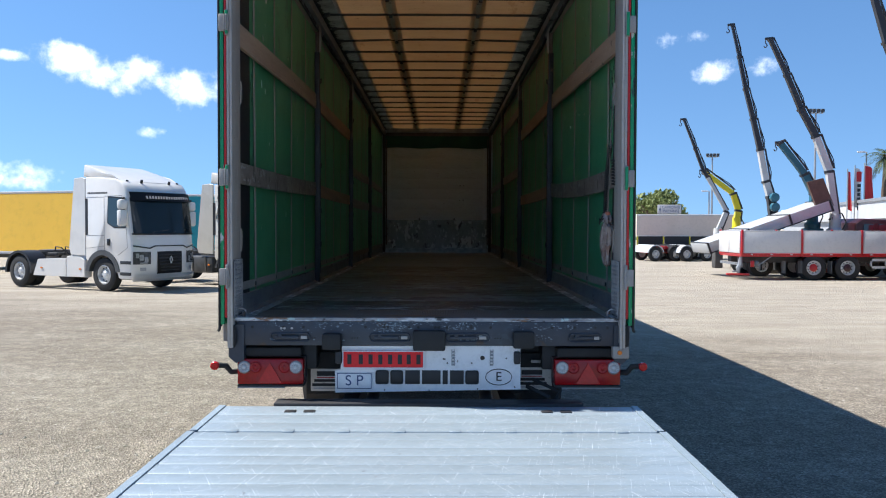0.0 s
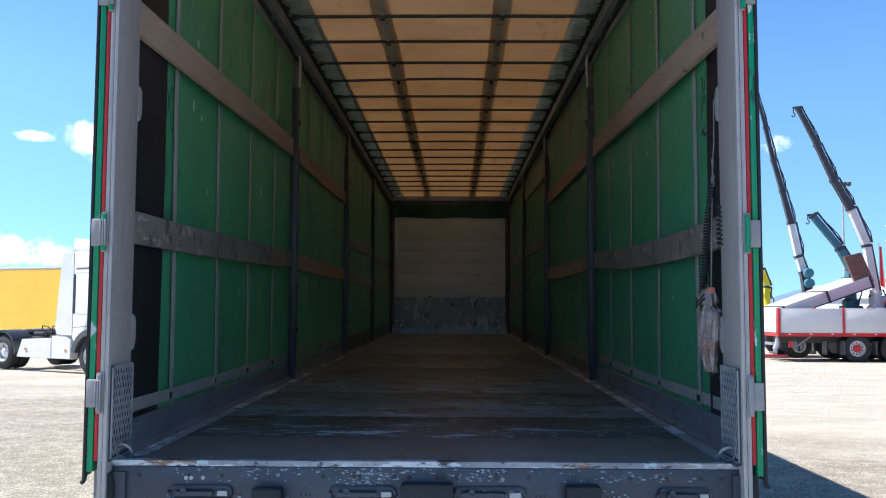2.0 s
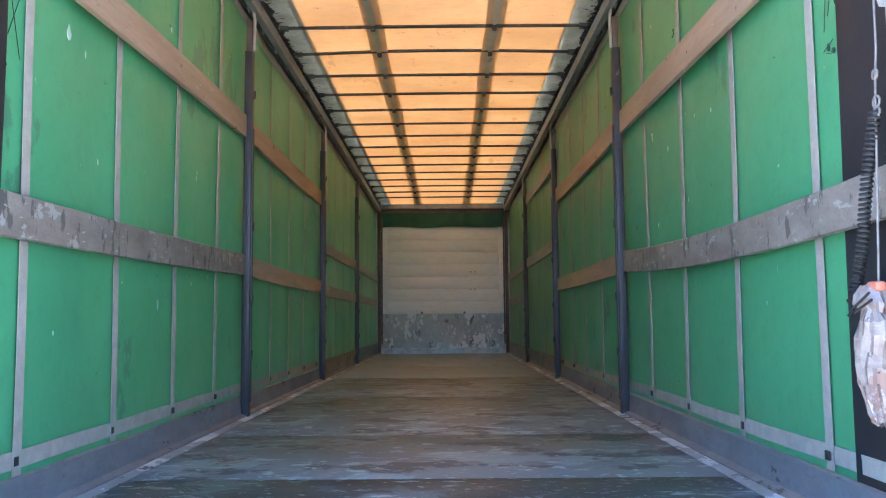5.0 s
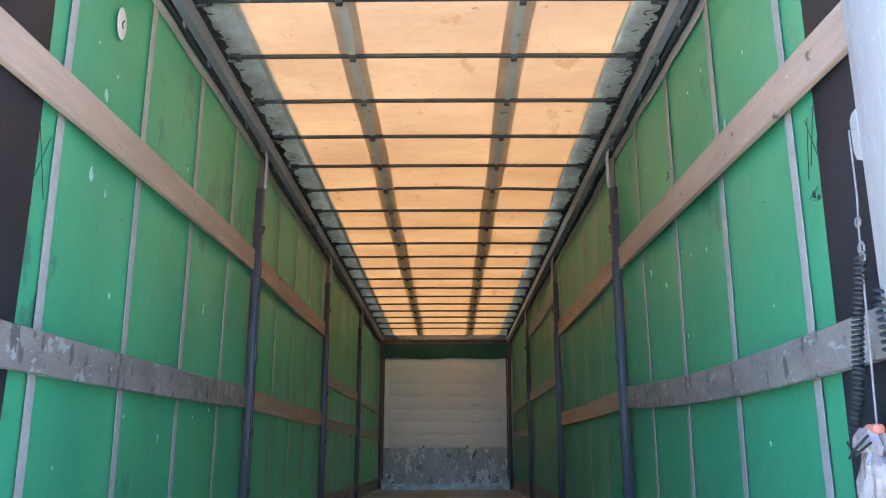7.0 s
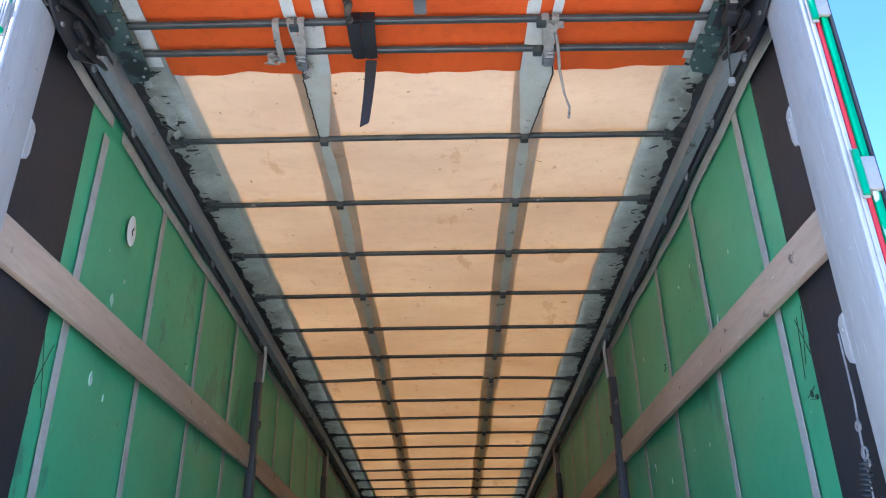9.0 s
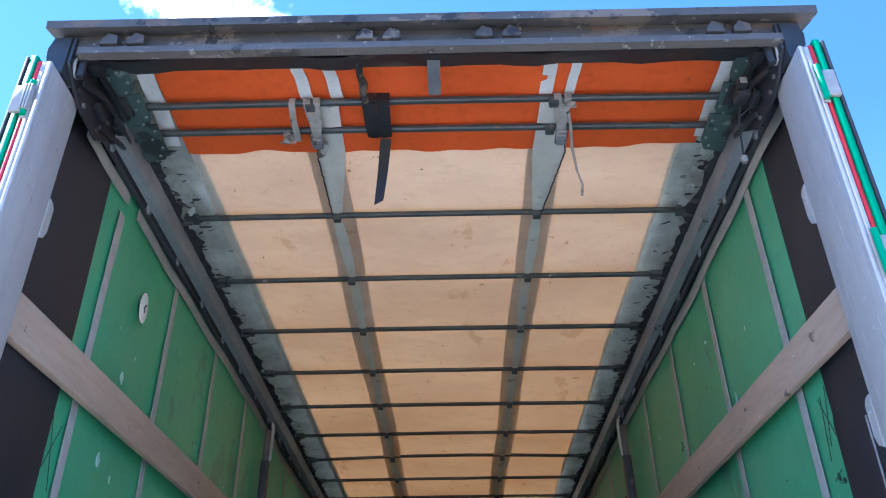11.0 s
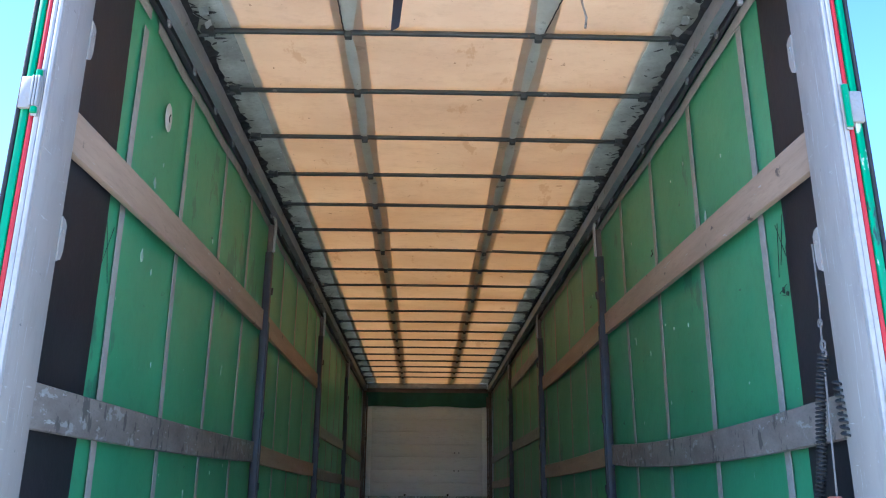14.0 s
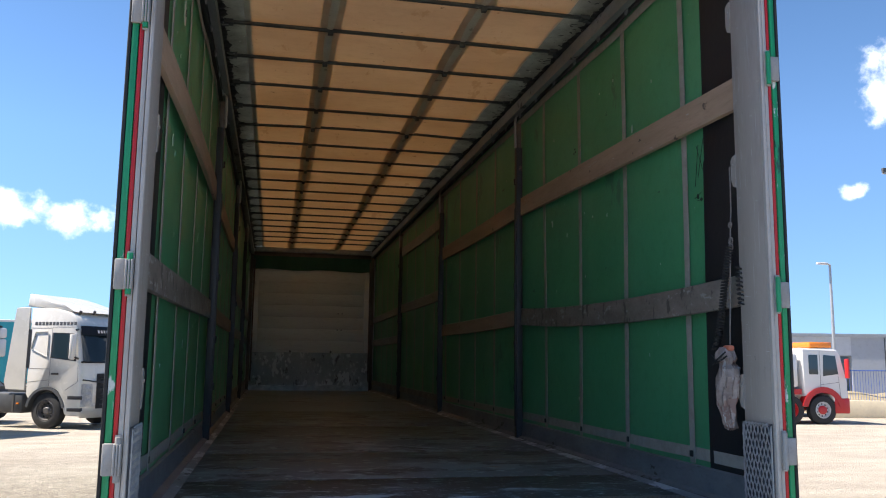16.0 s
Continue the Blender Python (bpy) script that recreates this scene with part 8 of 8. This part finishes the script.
def tree(label, at, height, radii, trunk_h, rng_seed):
    rng = random.Random(rng_seed)
    tr = thing("tree", label, "tree", at, "trees beyond the yard")
    bm = B()
    tube(bm, [(0, 0, 0), (0.1, 0, trunk_h * 0.5), (-0.05, 0.1, trunk_h), (0.1, 0, trunk_h + radii[2])], 0.2, 8, [0.28, 0.22, 0.18, 0.06])
    for k in range(7):
        a = k * 0.9
        tube(bm, [(0, 0, trunk_h * 0.8 + k * 0.12), (math.cos(a) * radii[0] * 0.45, math.sin(a) * radii[1] * 0.45, trunk_h + radii[2] * 0.6), (math.cos(a) * radii[0] * 0.75, math.sin(a) * radii[1] * 0.75, trunk_h + radii[2] * (0.5 + 0.1 * k))], 0.08, 6, [0.12, 0.08, 0.03])
    part("trunk", bm, M["bark"], tr)
    bm = B()
    for k in range(9):
        c = (rng.uniform(-0.55, 0.55) * radii[0], rng.uniform(-0.55, 0.55) * radii[1], height - radii[2] + rng.uniform(-0.45, 0.5) * radii[2])
        leaf_cloud(bm, c, (radii[0] * 0.5, radii[1] * 0.5, radii[2] * 0.5), 700, 0.13, rng)
    part("crown", bm, M["leaf"], tr, "uneven dark green crown", smooth=0)
    return tr


x, y, z = seen(1165, 420, 74)
tree("dark green pine with a broad uneven crown", at_ground(x, y), 6.0, (2.7, 2.4, 2.2), 2.4, 1)
x, y, z = seen(1135, 420, 78)
tree("dark green pine behind the parking sign", at_ground(x, y), 5.2, (2.4, 2.2, 1.8), 2.2, 2)


def palm(label, at, height, seed):
    rng = random.Random(seed)
    p = thing("palm_tree", label, "palm tree", at, "palm trees")
    bm = B()
    tube(bm, [(0.06 * math.sin(k), 0.05 * math.cos(k * 1.3), height * k / 8) for k in range(9)], 0.2, 10, [0.3, 0.26, 0.24, 0.23, 0.22, 0.22, 0.21, 0.22, 0.26])
    part("trunk", bm, M["bark"], p)
    bm = B()
    for k in range(38):
        a, lift = rng.uniform(0, 6.28), rng.uniform(-0.9, 1.1)
        L = rng.uniform(1.4, 2.0)
        pts = []
        for i in range(7):
            t = i / 6
            r = L * t * math.cos(lift * 0.6)
            pts.append(Vector((math.cos(a) * r, math.sin(a) * r, height + L * (math.sin(lift) * t - 0.55 * t * t))))
        side = Vector((-math.sin(a), math.cos(a), 0))
        for i in range(6):
            for s in (-1, 1):
                for q in range(3):
                    c = pts[i].lerp(pts[i + 1], q / 3)
                    w = 0.42 * math.sin(math.pi * min(1, (i + 1.2) / 7))
                    tip_p = c + side * s * w + (pts[i + 1] - pts[i]) * 0.8 + Vector((0, 0, -0.12))
                    n2 = c + (pts[i + 1] - pts[i]) * 0.16
                    bm.faces.new([bm.verts.new(v) for v in (c, n2, tip_p)])
    part("crown", bm, M["palm_leaf"], p, "spiky fan of palm fronds", smooth=0)
    return p


x, y, z = seen(1566, 420, 66)
palm("palm tree with a shaggy crown beyond the yard", at_ground(x, y), 8.3, 3)
palm("palm tree by the workshop", at_ground(39.4, 60.0), 7.4, 4)

# signs, flags and light masts
x, y, z = seen(1184, 369, 62)
sg = thing("parking_sign", "white roadside sign that points to truck parking", "sign", at_ground(x, y))
gz = ground_z(y)
bm = B()
box(bm, -0.9, 0.9, -0.05, 0.05, z - gz - 0.32, z - gz + 0.36, 0.01)
panel = part("sign_panel", bm, M["flag_white"], sg)
bm = B()
for s in (-0.7, 0.7):
    tube(bm, [(s, 0, 0), (s, 0, z - gz + 0.3)], 0.06, 8)
part("sign_post", bm, M["steel_pole"], sg)
words("sign_letters", "CAMIONES\nPARKING", 0.2, pose(0.1, -0.055, z - gz + 0.02, 90, 0, 0), M["ink_blue"], sg)
bm = B()
prism(bm, [(-0.84, z - gz), (-0.68, z - gz + 0.13), (-0.68, z - gz - 0.13)], -0.058, -0.05, "xz")
part("sign_arrow", bm, M["ink_blue"], sg)


def mast(name, label, at, height, kind):
    ms = thing(name, label, "light mast", at, "light masts")
    bm = B()
    tube(bm, [(0, 0, 0), (0, 0, height)], 0.07, 8, [0.11, 0.06])
    part("pole", bm, M["steel_pole"], ms)
    if kind == "flood":
        bm = B()
        tube(bm, [(-0.5, 0, height), (0.5, 0, height)], 0.04, 6)
        part("cross_arm", bm, M["steel_pole"], ms)
        for x in (-0.45, -0.15, 0.15, 0.45):
            bm = B()
            cbox(bm, (x, -0.1, height + 0.16), (0.24, 0.16, 0.26), 0.03)
            part("floodlight", bm, M["truck_grey"], ms)
    else:
        bm = B()
        tube(bm, [(0, 0, height), (-0.25, 0, height + 0.05)], 0.04, 6)
        cbox(bm, (-0.45, 0, height + 0.04), (0.6, 0.22, 0.1), 0.03)
        part("lamp_head", bm, M["flag_white"], ms)
    return ms


for px, py, d, kind in ((1259, 276, 70, "flood"), (1441, 198, 58, "flood"), (1254, 337, 80, "lamp"), (1532, 267, 66, "lamp")):
    x, y, z = seen(px, py, d)
    mast("light_mast", "tall steel floodlight mast" if kind == "flood" else "steel street lamp post", at_ground(x, y), z - ground_z(y), kind)
mast("light_mast", "steel street lamp post by the fence", at_ground(27.6, 34.0), 7.45, "lamp")
mast("light_mast", "floodlight mast near the grey building", at_ground(33.0, 35.6), 13.0, "flood")


def flag(label, px, py0, py1, d, colour, width, group="flags"):
    x, y, z1 = seen(px, py0, d)
    z0 = seen(px, py1, d)[2]
    fl = thing("flag", label, "flag", at_ground(x, y), group)
    g = ground_z(y)
    bm = B()
    tube(bm, [(0, 0, 0), (0, 0, z1 - g + 0.2)], 0.04, 8)
    part("flag_pole", bm, M["steel_pole"], fl)
    bm = B()
    sheet(bm, (0.05, 0, z0 - g), (width, 0, 0), (0, 0, z1 - z0), 8, 14, 0.01, lambda a, b: (0, 0.14 * math.sin(a * 5 + b * 3) * a, -0.15 * a * a))
    part("cloth", bm, M[colour], fl)
    return fl


flag("red banner flag on a pole", 1499, 301, 368, 56, "flag_red", 0.22)
f = flag("white and red banner flag on a pole", 1512, 295, 364, 56, "flag_white", 0.4)
bm = B()
box(bm, 0.08, 0.42, -0.1, -0.09, 5.55, 6.25)
part("flag_block", bm, M["flag_red"], f)
for k in range(6):
    bm = B()
    box(bm, 0.14, 0.38, -0.1, -0.09, 3.62 + k * 0.31, 3.84 + k * 0.31)
    part("flag_bar", bm, M["ink"], f)
flag("large red banner flag on a pole", 1529, 291, 358, 56, "flag_red", 0.55)

# dealership building with a signed fascia
x0, yb, _ = seen(1490, 360, 84)
dl = thing("dealership_building", "low glazed dealership building with a lettered fascia", "building", at_ground(x0, yb))
bm = B()
box(bm, 0, 26, 0, 14, 0.0, 3.0)
part("wall", bm, M["grey_panel"], dl)
bm = B()
box(bm, -0.4, 26.4, -0.4, 14, 3.0, 4.5, 0.05)
fas = part("fascia", bm, M["grey_band"], dl)
bm = B()
box(bm, 0.0, 1.1, -0.45, -0.4, 3.3, 4.4)
part("fascia_badge", bm, M["flag_red"], fas)
for k in range(12):
    if k == 7:
        continue
    bm = B()
    box(bm, 1.3 + k * 0.6, 1.76 + k * 0.6, -0.5, -0.4, 3.35, 4.3)
    part("fascia_block", bm, M["truck_grey"], fas)
for k in range(9):
    bm = B()
    box(bm, 0.4 + k * 2.8, 2.9 + k * 2.8, -0.05, 0.02, 0.6, 3.2)
    w = part("window", bm, M["dark_glass"], dl)

# grey industrial building, fence, low wall and recovery truck seen to the right
gb = thing("industrial_building", "grey clad industrial building with a glazed band", "building", at_ground(33.2, 40.0, -14))
bm = B()
box(bm, -6.5, 0, 0, 16, 0.0, 2.9)
box(bm, 0, 22, -0.3, 16, 0.0, 4.1)
part("wall", bm, M["grey_panel"], gb)
bm = B()
box(bm, -6.7, 0, -0.3, 16, 2.9, 4.0)
part("roof_band", bm, M["grey_band"], gb)
for k in range(3):
    bm = B()
    box(bm, -6.4 + k * 2.15, -4.4 + k * 2.15, -0.06, 0.0, 0.5, 2.85)
    part("window", bm, M["dark_glass"], gb)
for k in range(11):
    bm = B()
    box(bm, k * 2.0 + 1.96, k * 2.0 + 2.0, -0.33, -0.3, 0.0, 4.05)
    part("panel_joint", bm, M["truck_grey"], gb)
bm = B()
box(bm, -6.8, 22.1, -0.4, 16.1, 4.0, 4.2)
part("parapet", bm, M["steel_pole"], gb)

fence = thing("fence", "blue steel fence on a low rendered wall", "fence", at_ground(21.6, 27.2, -12))
bm = B()
box(bm, 0, 26, -0.12, 0.12, -0.1, 0.72, 0.02)
part("low_wall", bm, M["cream_wall"], fence, "cream rendered low wall")
bm = B()
for z in (0.95, 2.25):
    tube(bm, [(0, 0, z - 0.3), (26, 0, z - 0.3)], 0.02, 6)
for k in range(230):
    tube(bm, [(k * 0.113, 0, 0.72), (k * 0.113, 0, 1.95)], 0.008, 4)
tagged(part("fence_wire", bm, M["blue_fence"], fence, smooth=0), kind="stuff")
for k in range(9):
    bm = B()
    box(bm, 0.4 + k * 3 - 0.05, 0.4 + k * 3 + 0.05, -0.05, 0.05, 0.7, 2.05, 0.01)
    part("fence_post", bm, M["blue_fence"], fence)
bm = B()
sheet(bm, (20, 31.5, -0.45), (36, -7.6, 0), (1.2, 5, 0.9), 40, 6, 0.05, lambda a, b: (0, 0, 0.25 * noise.noise(Vector((a * 22, b * 3, 0)))))
solid("grass_bank", bm, M["dry_grass"], "dry grass bank behind the fence", "bank", kind="stuff")


def short_nose(bm):
    for v in bm.verts:
        if v.co.x > -1.35:
            v.co.x = -1.35 + (v.co.x + 1.35) * 0.74
    return bm


def recovery_truck(at):
    tr = thing("recovery_truck", "white and red truck with amber beacons, parked by the fence", "truck", at)
    bm = B()
    prism(bm, [(-2.1, 1.25)] + arc(-1.35, 0.52, 0.66, 155, 25, 8) + [(-0.7, 0.75), (-0.08, 0.75), (0.0, 1.5), (-0.08, 1.75), (-0.35, 2.55), (-0.5, 2.68), (-2.1, 2.72)], -1.2, 1.2, "xz", 0.06)
    cab = part("cab", short_nose(bm), M["truck_white"], tr, "white short truck cab")
    bm = B()
    box(bm, -0.75, 0.04, -1.22, 1.22, 0.4, 0.95, 0.05)
    part("bumper", short_nose(bm), M["crane_red"], tr)
    for s in (-1, 1):
        bm = B()
        prism(bm, arc(-1.35, 0.52, 0.82, 170, 10, 12) + arc(-1.35, 0.52, 0.62, 10, 170, 12), s * 0.9, s * 1.24, "xz")
        part("wheel_arch", bm, M["crane_red"], tr)
        bm = B()
        prism(bm, [(-0.5, 1.8), (-0.62, 2.45), (-1.25, 2.48), (-1.3, 1.72)], s * 1.19, s * 1.21, "xz")
        part("side_window", short_nose(bm), M["screen"], cab)
        bm = B()
        prism(bm, [(-1.5, 1.78), (-1.5, 2.48), (-1.85, 2.48), (-1.85, 1.78)], s * 1.19, s * 1.21, "xz", 0.0)
        part("rear_window", bm, M["screen"], cab)
        bm = B()
        cbox(bm, (-0.15, s * 1.35, 2.0), (0.12, 0.2, 0.7), 0.04)
        part("mirror", short_nose(bm), M["crane_red"], cab)
        bm = B()
        for p, q in (((-0.42, 1.0), (-0.5, 1.72)), ((-1.42, 1.1), (-1.42, 2.6)), ((-0.5, 1.5), (-1.4, 1.42))):
            bar(bm, (p[0], s * 1.201, p[1]), (q[0], s * 1.201, q[1]), 0.014, 0.012)
        part("door_gap", short_nose(bm), M["truck_grey"], cab)
        bm = B()
        box(bm, -0.6, -0.02, *sorted((s * 0.75, s * 1.1)), 1.0, 1.16, 0.02)
        part("headlamp", short_nose(bm), M["headlamp"], cab)
        truck_wheel(tr, (-1.35, s * 1.05, 0.52), s, False, 0.52, "chrome", "crane_red")
        truck_wheel(tr, (-2.6, s * 1.05, 0.52), s, False, 0.52, "crane_red")
    bm = B()
    box(bm, -1.6, -0.5, -0.9, 0.9, 2.74, 2.95, 0.05)
    part("beacon_bar", short_nose(bm), M["amber"], cab, "amber beacon bar")
    bm = B()
    box(bm, -3.1, -2.2, -1.15, 1.15, 1.28, 2.55, 0.14)
    body = part("body", bm, M["truck_white"], tr, "white rounded equipment body")
    for x in (-2.5, -2.9):
        bm = B()
        cbox(bm, (x, -1.16, 1.62), (0.1, 0.02, 0.08), 0.01)
        part("body_latch", bm, M["truck_black"], body)
    bm = B()
    box(bm, -3.1, -2.1, -1.1, 1.1, 1.06, 1.26)
    part("side_panel", bm, M["crane_red"], tr)
    bm = B()
    box(bm, -3.1, -0.5, -0.5, 0.5, 0.55, 0.8)
    part("chassis", bm, M["chassis"], tr)
    return tr


recovery_truck(at_ground(20.1, 24.2, -4))

# red crane on a truck, its black boom reaching over the yard
red_crane = crane("red loader crane with a black boom extended high", at_ground(21.2, 30.0), ("crane_red",),
                  [(0.29, 3.64, 0.75, "crane_red"), (-0.18, 5.3, 0.62, "crane_red"), (-0.96, 7.75, 0.66, "crane_red"), (-1.9, 10.2, 0.5, "crane_black"), (-2.6, 12.5, 0.42, "crane_black")], 1.9)
for p, q, w in (((-1.85, 11.55), (-1.1, 9.6), 0.2), ((-1.1, 9.6), (-0.42, 7.14), 0.24), ((-0.4, 7.0), (-0.02, 5.6), 0.2)):
    bm = B()
    bar(bm, (p[0], -0.35, p[1]), (q[0], -0.35, q[1]), w * 0.7, w)
    cbox(bm, (p[0], -0.3, p[1]), (w, 0.3, w), 0.02)
    part("jib", bm, M["crane_black"], red_crane, "folded black jib")
bm = B()
tube(bm, [(-0.4, -0.4, 3.4), (-0.35, -0.4, 4.8)], 0.12, 10)
tube(bm, [(-0.35, -0.4, 4.8), (-0.55, -0.4, 6.2)], 0.07, 10)
part("lift_cylinder", bm, M["crane_white"], red_crane)
truck_red = thing("crane_truck", "white flatbed truck that carries the red crane", "truck", at_ground(19.2, 30.0))
bm = B()
box(bm, 0.6, 2.75, -1.2, 1.2, 0.92, 1.86, 0.03)
part("cabinet", bm, M["truck_white"], truck_red, "white lower cabinet")
bm = B()
box(bm, -0.4, 2.9, -1.22, 1.22, 0.78, 0.9, 0.02)
part("deck_edge", bm, M["crane_red"], truck_red, "red deck edge")
bm = B()
box(bm, 0.6, 2.6, -1.0, 1.0, 1.87, 2.3, 0.04)
part("crane_base", bm, M["crane_red"], truck_red)
bm = B()
for z in (0.2, 0.5):
    box(bm, 0.4, 2.8, -1.24, -1.2, z, z + 0.12)
for x in (0.4, 1.2, 2.0, 2.74):
    box(bm, x, x + 0.06, -1.25, -1.21, 0.2, 0.66)
part("side_guard", bm, M["crane_white"], truck_red)
bm = B()
box(bm, -0.3, 2.9, -0.5, 0.5, 0.5, 0.78)
part("chassis", bm, M["chassis"], truck_red)
for x in (0.1, 2.2):
    for sd in (-1, 1):
        truck_wheel(truck_red, (x, sd * 1.05, 0.52), sd, x > 1, 0.52, "chrome")

# far hills and a line of low buildings that close the yard
bm = B()
n = 60
low = [bm.verts.new((-1500 + 3000 * k / n, 1400, -2)) for k in range(n + 1)]
high = [bm.verts.new((-1500 + 3000 * k / n, 1420, 12 + 26 * max(0, noise.noise(Vector((k * 0.23, 0.4, 0)))) + (16 if 42 <= k <= 44 else 0))) for k in range(n + 1)]
for k in range(n):
    bm.faces.new((low[k], low[k + 1], high[k + 1], high[k]))
solid("hills", bm, M["hill"], "low hazy blue hills on the horizon", "hills", kind="structure")
